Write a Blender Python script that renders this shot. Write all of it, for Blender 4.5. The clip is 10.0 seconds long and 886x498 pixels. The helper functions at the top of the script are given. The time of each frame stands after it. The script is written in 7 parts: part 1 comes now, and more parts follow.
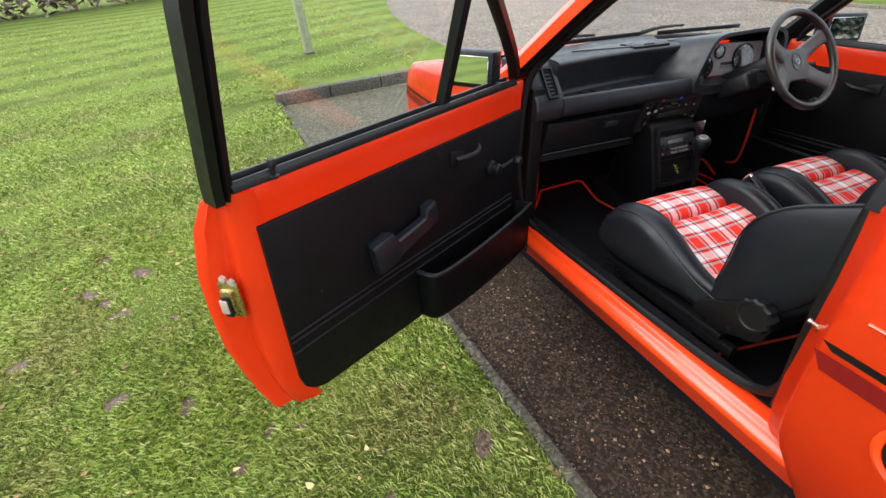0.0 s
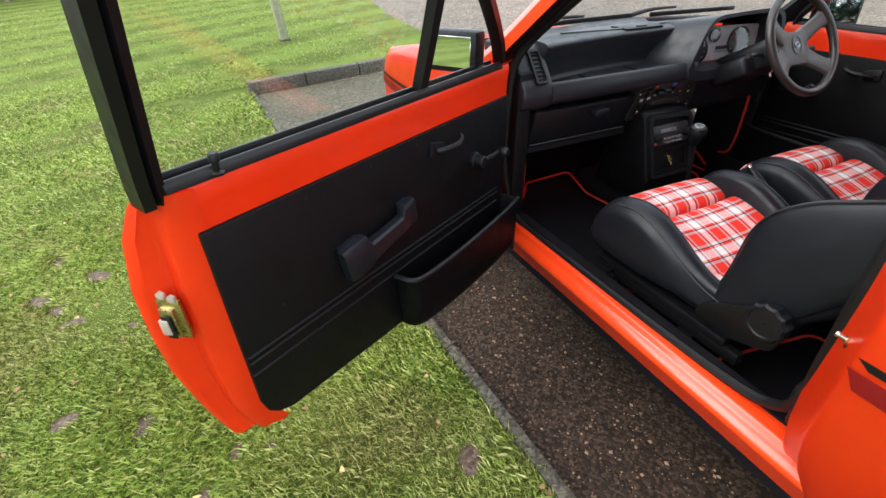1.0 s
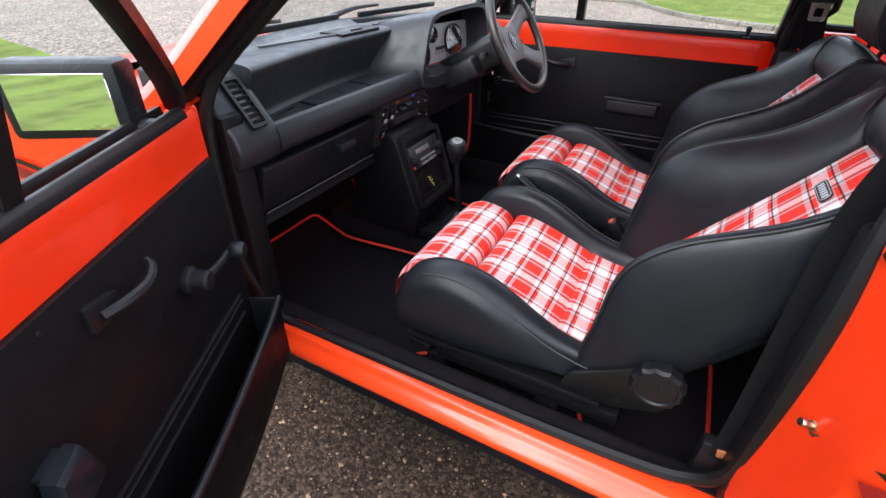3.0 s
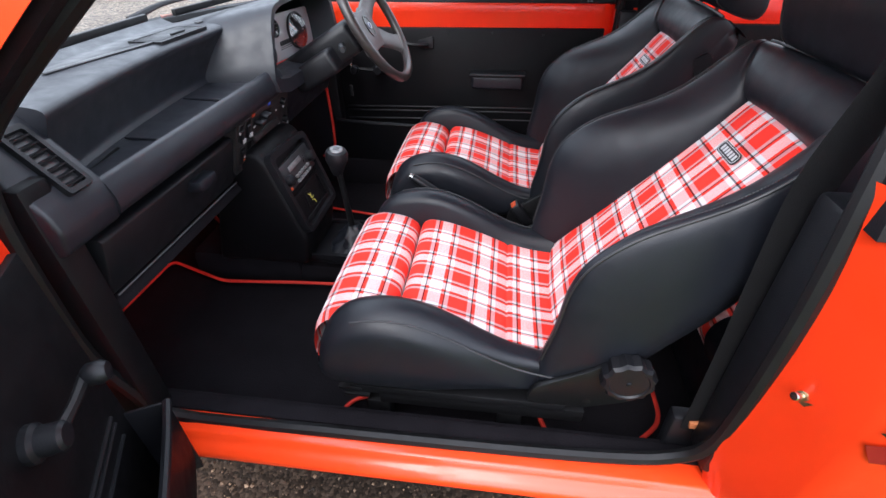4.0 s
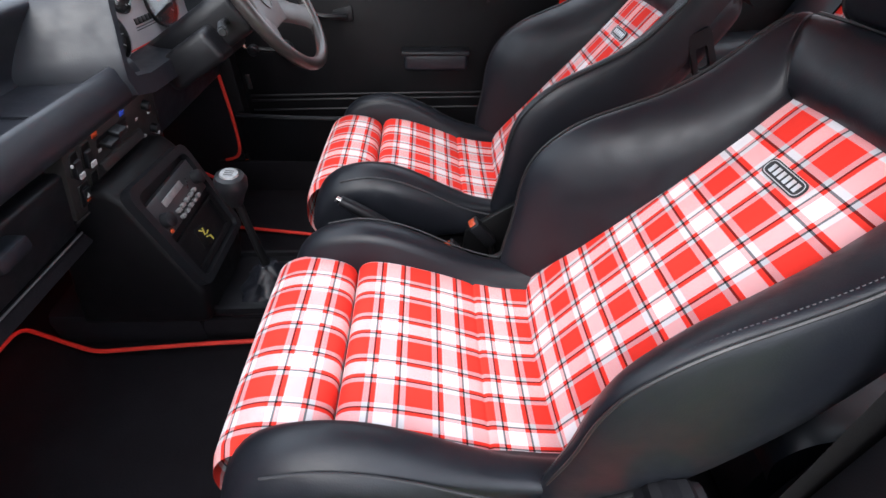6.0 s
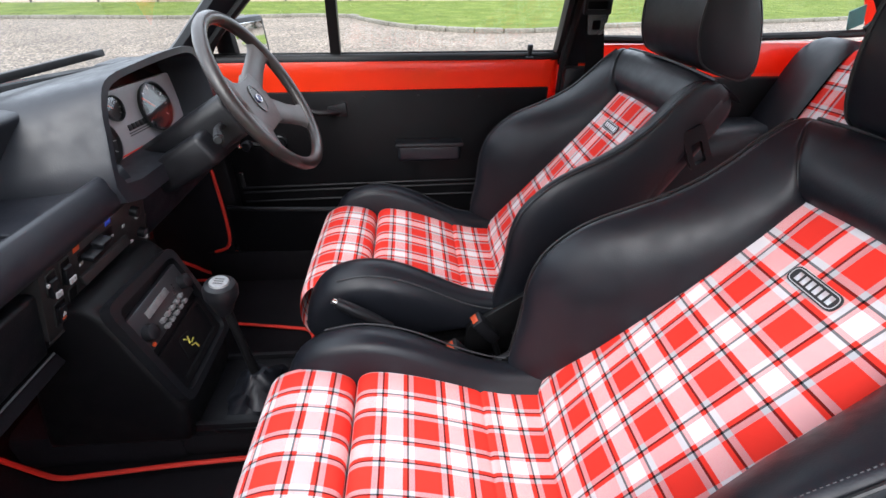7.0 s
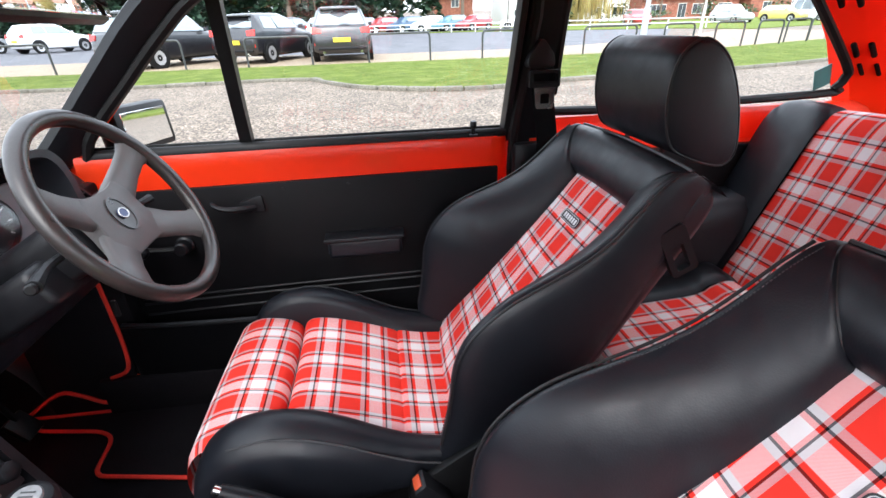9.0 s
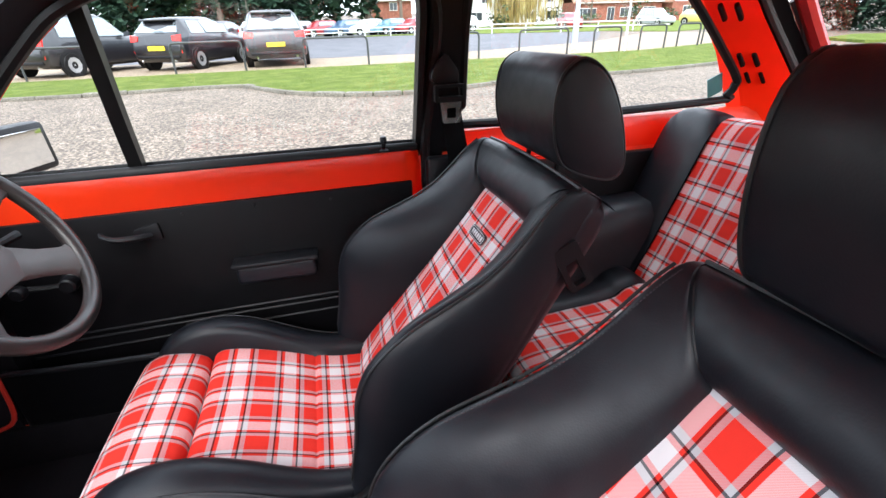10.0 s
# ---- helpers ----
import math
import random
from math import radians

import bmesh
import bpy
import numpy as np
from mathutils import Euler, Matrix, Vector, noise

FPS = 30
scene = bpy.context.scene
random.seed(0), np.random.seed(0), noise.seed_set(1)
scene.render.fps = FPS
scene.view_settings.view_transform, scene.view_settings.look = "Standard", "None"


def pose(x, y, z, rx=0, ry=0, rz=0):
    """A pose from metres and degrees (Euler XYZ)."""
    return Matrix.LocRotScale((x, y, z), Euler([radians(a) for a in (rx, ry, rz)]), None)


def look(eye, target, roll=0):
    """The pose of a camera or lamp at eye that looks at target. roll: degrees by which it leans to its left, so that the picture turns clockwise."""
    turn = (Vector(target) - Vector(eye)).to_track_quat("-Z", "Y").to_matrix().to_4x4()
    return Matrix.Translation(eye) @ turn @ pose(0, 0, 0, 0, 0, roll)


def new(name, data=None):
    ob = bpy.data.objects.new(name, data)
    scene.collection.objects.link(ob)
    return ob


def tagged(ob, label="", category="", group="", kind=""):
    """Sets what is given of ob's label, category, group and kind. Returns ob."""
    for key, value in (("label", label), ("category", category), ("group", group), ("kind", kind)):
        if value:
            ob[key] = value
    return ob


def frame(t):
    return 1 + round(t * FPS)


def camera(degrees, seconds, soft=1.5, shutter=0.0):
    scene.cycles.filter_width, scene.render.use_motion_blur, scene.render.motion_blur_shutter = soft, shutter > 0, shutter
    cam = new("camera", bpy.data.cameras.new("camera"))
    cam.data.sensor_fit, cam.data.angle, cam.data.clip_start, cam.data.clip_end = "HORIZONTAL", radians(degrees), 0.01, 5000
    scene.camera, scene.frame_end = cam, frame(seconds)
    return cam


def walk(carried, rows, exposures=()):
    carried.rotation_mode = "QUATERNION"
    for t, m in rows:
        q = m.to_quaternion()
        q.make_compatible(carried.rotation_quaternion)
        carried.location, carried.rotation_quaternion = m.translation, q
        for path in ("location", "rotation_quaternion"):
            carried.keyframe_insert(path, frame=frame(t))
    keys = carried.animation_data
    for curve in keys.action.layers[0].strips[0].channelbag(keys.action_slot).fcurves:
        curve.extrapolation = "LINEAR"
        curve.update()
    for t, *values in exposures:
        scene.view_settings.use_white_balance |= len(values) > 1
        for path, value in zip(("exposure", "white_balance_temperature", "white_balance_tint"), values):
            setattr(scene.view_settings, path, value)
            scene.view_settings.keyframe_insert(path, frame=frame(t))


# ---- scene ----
cam = camera(87.9, 10.0)
PATH = [
    (0, (-1.55, 0.067, 1.306), (-0.929, 1.624, 0.215), -3.9),
    (0.5, (-1.523, 0.095, 1.287), (-0.896, 1.637, 0.178), -3.7),
    (1, (-1.494, 0.175, 1.26), (-0.82, 1.683, 0.132), -3.3),
    (1.5, (-1.462, 0.327, 1.247), (-0.666, 1.759, 0.099), -2.3),
    (2, (-1.417, 0.453, 1.248), (-0.406, 1.743, 0.102), -1.3),
    (2.5, (-1.324, 0.536, 1.212), (-0.07, 1.599, 0.074), -0.5),
    (3, (-1.212, 0.629, 1.197), (0.234, 1.392, 0.045), -0.0),
    (3.2, (-1.168, 0.654, 1.192), (0.316, 1.325, 0.032), -0.7),
    (4.3, (-1.058, 0.811, 1.199), (0.488, 0.866, -0.068), -0.4),
    (4.5, (-1.022, 0.814, 1.191), (0.5, 0.795, -0.106), 0.1),
    (5, (-0.938, 0.814, 1.169), (0.536, 0.744, -0.18), 1.0),
    (5.2, (-0.905, 0.816, 1.157), (0.543, 0.757, -0.221), 0.9),
    (6.3, (-0.739, 0.838, 1.144), (0.796, 0.785, -0.138), 0.6),
    (6.5, (-0.725, 0.847, 1.148), (0.857, 0.776, -0.073), 0.7),
    (7, (-0.695, 0.852, 1.17), (0.966, 0.743, 0.061), 0.1),
    (7.5, (-0.655, 0.835, 1.184), (1.083, 0.749, 0.199), -0.6),
    (8, (-0.579, 0.795, 1.2), (1.203, 0.666, 0.301), -1.0),
    (8.5, (-0.515, 0.771, 1.188), (1.253, 0.611, 0.268), -1.1),
    (9, (-0.443, 0.74, 1.183), (1.314, 0.519, 0.251), -1.6),
    (9.5, (-0.413, 0.708, 1.193), (1.35, 0.455, 0.284), -1.2),
    (10, (-0.424, 0.646, 1.203), (1.296, 0.219, 0.276), -1.5),
]
TIP = pose(0, 0, -0.035, 0, 2.1, 0)      # the car leans a little with the camber of its parking bay
walk(cam, [(t, look(eye, target, roll)) for t, eye, target, roll in PATH],
     [(0.0, 1.03, 6450, 8), (1.0, 1.08, 6450, 8), (2.0, 1.23, 6350, 9.5), (3.0, 1.50, 6150, 12), (4.5, 1.70, 6050, 13), (5.0, 1.78, 6100, 12.5), (6.5, 1.66, 6200, 11), (7.5, 1.64, 6200, 11), (8.5, 1.70, 6200, 11), (10.0, 1.70, 6200, 11)])

# ---- light ----
world = bpy.data.worlds.new("overcast_sky")
scene.world = world
world.use_nodes = True
wn = world.node_tree
sky = wn.nodes.new("ShaderNodeTexSky")
sky.sky_type = "NISHITA"
sky.sun_disc = False
sky.sun_elevation = radians(46)
sky.sun_rotation = radians(283)
sky.dust_density = 4.0
sky.ozone_density = 2.0
veil = wn.nodes.new("ShaderNodeMix")
veil.data_type = "RGBA"
veil.inputs["Factor"].default_value = 0.72
veil.inputs["B"].default_value = (9.0, 9.4, 10.0, 1)
wn.links.new(sky.outputs["Color"], veil.inputs["A"])
wn.links.new(veil.outputs["Result"], wn.nodes["Background"].inputs["Color"])
wn.nodes["Background"].inputs["Strength"].default_value = 0.17
sun = new("sun", bpy.data.lights.new("sun", "SUN"))
sun.data.energy, sun.data.angle, sun.data.color = 0.8, radians(40), (1.0, 0.97, 0.93)
sun.matrix_world = look((-8.5, 2.0, 9.0), (0, 0, 0))


# ---- materials ----
class Nodes:
    """Short hand for a material's node tree."""

    def __init__(self, name):
        self.mat = bpy.data.materials.new(name)
        self.mat.use_nodes = True
        self.tree = self.mat.node_tree
        self.bsdf = self.tree.nodes["Principled BSDF"]

    def add(self, kind, **values):
        n = self.tree.nodes.new(kind)
        for key, value in values.items():
            n.inputs[key].default_value = value
        return n

    def join(self, a, b):
        self.tree.links.new(a, b)

    def coords(self, which="Object"):
        return self.add("ShaderNodeTexCoord").outputs[which]

    def noise(self, scale, detail=4.0, rough=0.55, vector=None):
        n = self.add("ShaderNodeTexNoise", Scale=scale, Detail=detail, Roughness=rough)
        self.join(vector or self.coords(), n.inputs["Vector"])
        return n.outputs["Fac"]

    def ramp(self, fac, *stops):
        n = self.add("ShaderNodeValToRGB")
        while len(n.color_ramp.elements) < len(stops):
            n.color_ramp.elements.new(0.5)
        for e, (p, c) in zip(n.color_ramp.elements, stops):
            e.position, e.color = p, (*c, 1) if len(c) == 3 else c
        self.join(fac, n.inputs["Fac"])
        return n.outputs["Color"]

    def grey(self, fac, lo, hi, a=0.3, b=0.7):
        return self.ramp(fac, (a, (lo,) * 3), (b, (hi,) * 3))

    def mix(self, a, b, fac):
        n = self.add("ShaderNodeMix")
        n.data_type = "RGBA"
        for v, s in ((a, "A"), (b, "B")):
            if isinstance(v, tuple):
                n.inputs[s].default_value = (*v, 1)
            else:
                self.join(v, n.inputs[s])
        if isinstance(fac, float):
            n.inputs["Factor"].default_value = fac
        else:
            self.join(fac, n.inputs["Factor"])
        return n.outputs["Result"]

    def math(self, op, a, b=0.0):
        n = self.add("ShaderNodeMath")
        n.operation = op
        for i, v in enumerate((a, b)):
            if isinstance(v, (int, float)):
                n.inputs[i].default_value = v
            else:
                self.join(v, n.inputs[i])
        return n.outputs[0]

    def set(self, **values):
        for key, value in values.items():
            s = self.bsdf.inputs[key.replace("_", " ")]
            if isinstance(value, (int, float)):
                s.default_value = value
            elif isinstance(value, tuple):
                s.default_value = (*value, 1)
            else:
                self.join(value, s)
        return self

    def bump(self, height, strength=0.3, distance=0.002):
        n = self.add("ShaderNodeBump", Strength=strength, Distance=distance)
        self.join(height, n.inputs["Height"])
        self.join(n.outputs["Normal"], self.bsdf.inputs["Normal"])
        return self


def plain(name, colour, rough, metal=0.0, spread=0.25, scale=12.0, grain=0.0, grain_scale=400.0, coat=0.0, rough_spread=0.08, spec=0.5):
    """A painted, moulded or metal surface with cloudy wear and a fine grain."""
    n = Nodes(name)
    cloud = n.noise(scale)
    lo = tuple(c * (1 - spread) for c in colour)
    hi = tuple(min(1, c * (1 + spread)) for c in colour)
    n.set(Base_Color=n.mix(lo, hi, cloud), Metallic=metal, Coat_Weight=coat, Coat_Roughness=0.06, Specular_IOR_Level=spec,
          Roughness=n.grey(n.noise(scale * 2.3), max(0.02, rough - rough_spread), rough + rough_spread))
    if grain:
        n.bump(n.noise(grain_scale, 2.0), grain, 0.001)
    return n.mat


def vinyl(name, colour, rough=0.42, spec=0.45, dent=3.0):
    """Leather-grained vinyl: small pebble cells and soft creases."""
    n = Nodes(name)
    cells = n.add("ShaderNodeTexVoronoi", Scale=420.0)
    n.join(n.coords(), cells.inputs["Vector"])
    soft = n.noise(9.0)
    n.set(Base_Color=n.mix(tuple(c * 0.8 for c in colour), tuple(c * 1.25 for c in colour), soft),
          Roughness=n.grey(n.noise(30.0), rough - 0.06, rough + 0.1), Specular_IOR_Level=spec)
    n.bump(n.math("ADD", n.math("MULTIPLY", cells.outputs["Distance"], 0.30), n.math("MULTIPLY", soft, dent)), 0.22, 0.0012)
    return n.mat


def tartan():
    """Red, white, grey and black check cloth, woven from one thread order in both directions."""
    n = Nodes("tartan_cloth")
    uv = n.add("ShaderNodeUVMap")
    split = n.add("ShaderNodeSeparateXYZ")
    n.join(uv.outputs["UV"], split.inputs["Vector"])
    red, white, grey, black = (0.78, 0.036, 0.022), (0.78, 0.76, 0.76), (0.46, 0.47, 0.49), (0.010, 0.010, 0.014)

    def threads(value):
        turn = n.math("FRACT", value)
        fold = n.math("ABSOLUTE", n.math("SUBTRACT", turn, 0.5))
        c = n.ramp(fold, (0.0, white), (0.128, red), (0.186, black), (0.218, grey), (0.300, red))
        c.node.color_ramp.interpolation = "CONSTANT"
        line = n.ramp(fold, (0.0, (1, 1, 1)), (0.186, (0.40, 0.40, 0.42)), (0.218, (1, 1, 1)))
        line.node.color_ramp.interpolation = "CONSTANT"
        return c, line
    (warp, dark_a), (weft, dark_b) = threads(split.outputs["X"]), threads(split.outputs["Y"])
    twill = n.math("FRACT", n.math("MULTIPLY", n.math("ADD", split.outputs["X"], split.outputs["Y"]), 58.0))
    over = n.math("ADD", n.math("MULTIPLY", n.math("GREATER_THAN", twill, 0.5), 0.24), 0.38)
    cloth = n.mix(warp, weft, over)
    soil = n.grey(n.noise(14.0), 0.90, 1.0)
    for heavy in (dark_a, dark_b):
        press = n.add("ShaderNodeMix")
        press.data_type, press.blend_type = "RGBA", "MULTIPLY"
        press.inputs["Factor"].default_value = 1.0
        n.join(cloth, press.inputs["A"])
        n.join(heavy, press.inputs["B"])
        cloth = press.outputs["Result"]
    mul = n.add("ShaderNodeMix")
    mul.data_type, mul.blend_type = "RGBA", "MULTIPLY"
    mul.inputs["Factor"].default_value = 1.0
    n.join(cloth, mul.inputs["A"])
    n.join(soil, mul.inputs["B"])
    n.set(Base_Color=mul.outputs["Result"], Roughness=0.9, Specular_IOR_Level=0.2)
    n.bump(n.math("ADD", twill, n.noise(900.0, 2.0)), 0.25, 0.0006)
    return n.mat


def clear_glass(name, tint=(1, 1, 1), gloss=0.0):
    """A thin pane: looked through straight, with a reflection that grows towards grazing view."""
    n = Nodes(name)
    out = n.tree.nodes["Material Output"]
    through_it = n.add("ShaderNodeBsdfTransparent", Color=(*tint, 1))
    shine = n.add("ShaderNodeBsdfGlossy", Color=(1, 1, 1, 1), Roughness=0.02)
    edge = n.add("ShaderNodeLayerWeight", Blend=0.5)
    mixer = n.add("ShaderNodeMixShader")
    n.join(n.math("ADD", n.math("MULTIPLY", n.math("POWER", edge.outputs["Facing"], 4.0), 0.7), 0.045 + gloss), mixer.inputs["Fac"])
    n.join(through_it.outputs[0], mixer.inputs[1])
    n.join(shine.outputs[0], mixer.inputs[2])
    n.join(mixer.outputs[0], out.inputs["Surface"])
    return n.mat


def paint(name, colour, coat=0.5):
    """Solid car paint under clear lacquer, with orange peel and road film."""
    n = Nodes(name)
    film = n.noise(5.0)
    n.set(Base_Color=n.mix(tuple(c * 0.92 for c in colour), tuple(min(1, c * 1.05) for c in colour), film),
          Roughness=n.grey(n.noise(18.0), 0.30, 0.42), Coat_Weight=coat, Coat_Roughness=0.08)
    n.bump(n.noise(160.0, 2.0), 0.05, 0.0008)
    return n.mat


def lawn(name, strips):
    """Short turf: soil and moss between blades, worn bare in places; strips: how strongly the mowing shows."""
    n = Nodes(name)
    spot, patch = n.noise(150.0, 6.0, 0.75), n.noise(2.2, 5.0)
    # the dark end of the specks paints in the shade between blades
    green = n.mix((0.024, 0.035, 0.007), (0.185, 0.255, 0.042), spot)
    pale = n.mix(green, (0.25, 0.285, 0.075), n.grey(patch, 0.0, 0.6, 0.42, 0.7))
    mown = n.mix(pale, n.mix(pale, (0.225, 0.315, 0.056), strips), mow_strips(n))
    bare = n.mix(mown, n.mix((0.060, 0.040, 0.024), (0.13, 0.092, 0.058), n.noise(60.0)), n.grey(n.noise(3.4, 6.0), 0.0, 0.6, 0.62, 0.72))
    n.set(Base_Color=bare, Roughness=0.9, Specular_IOR_Level=0.12)
    n.bump(n.math("ADD", spot, n.noise(180.0)), 0.9, 0.02)
    return n.mat


def mow_strips(n):
    """Broad uneven mowing strips across the lawn, 0 to 1."""
    wave = n.add("ShaderNodeTexWave", Scale=0.23, Distortion=2.2, Detail=2.0)
    wave.inputs["Detail Scale"].default_value = 0.6
    turned = n.add("ShaderNodeMapping")
    turned.inputs["Rotation"].default_value = (0, 0, radians(56))
    n.join(n.coords(), turned.inputs["Vector"])
    n.join(turned.outputs["Vector"], wave.inputs["Vector"])
    return n.grey(wave.outputs["Fac"], 0.0, 1.0, 0.25, 0.75)


def turf(name):
    """Grass blades: each its own green, in light and dark mowing strips and yellowed patches. The near-black and palest
    tones paint in shade and highlights among the blades.
    """
    n = Nodes(name)
    g = n.add("ShaderNodeNewGeometry")
    r = g.outputs["Random Per Island"]
    dark = n.ramp(r, (0.0, (0.020, 0.038, 0.006)), (0.35, (0.115, 0.175, 0.030)), (0.75, (0.34, 0.44, 0.092)), (1.0, (0.56, 0.55, 0.22)))
    light = n.ramp(r, (0.0, (0.045, 0.080, 0.010)), (0.35, (0.27, 0.375, 0.060)), (0.75, (0.56, 0.68, 0.165)), (1.0, (0.72, 0.70, 0.32)))
    dry = n.ramp(r, (0.0, (0.05, 0.045, 0.015)), (0.5, (0.30, 0.29, 0.080)), (1.0, (0.66, 0.60, 0.30)))
    strip = n.mix(dark, light, n.math("ADD", n.math("MULTIPLY", mow_strips(n), 0.22), n.math("ADD", n.math("MULTIPLY", n.grey(n.noise(5.0, 4.0), 0.0, 1.0, 0.35, 0.65), 0.30), n.math("MULTIPLY", n.grey(n.noise(45.0, 4.0), 0.0, 1.0, 0.38, 0.62), 0.42))))
    n.set(Base_Color=n.mix(strip, dry, n.grey(n.noise(1.7, 5.0), 0.0, 0.75, 0.50, 0.68)), Roughness=0.55, Specular_IOR_Level=0.3)
    return n.mat


def blades_of(name, a, b, c):
    n = Nodes(name)
    g = n.add("ShaderNodeNewGeometry")
    n.set(Base_Color=n.ramp(g.outputs["Random Per Island"], (0.0, a), (0.5, b), (1.0, c)), Roughness=0.6, Specular_IOR_Level=0.25)
    return n.mat


def gravel(name, a, b, c, scale=70.0, wet=0.0, patchy=1.0, spec=0.3):
    n = Nodes(name)
    cell = n.add("ShaderNodeTexVoronoi", Scale=scale)
    n.join(n.coords(), cell.inputs["Vector"])
    pick = n.add("ShaderNodeSeparateColor")
    n.join(cell.outputs["Color"], pick.inputs["Color"])
    stone = n.ramp(pick.outputs[0], (0.0, a), (0.55, b), (1.0, c))
    broad = n.mix(stone, n.mix(stone, tuple(v * 0.7 for v in a), 0.6), n.grey(n.noise(1.3, 6.0), 0.0, patchy, 0.4, 0.65))
    n.set(Base_Color=broad, Roughness=n.grey(n.noise(25.0), 0.55 - wet, 0.85 - wet * 0.6), Specular_IOR_Level=spec)
    n.bump(n.math("SUBTRACT", 1.0, cell.outputs["Distance"]), 0.5, 0.35 / scale)
    return n.mat


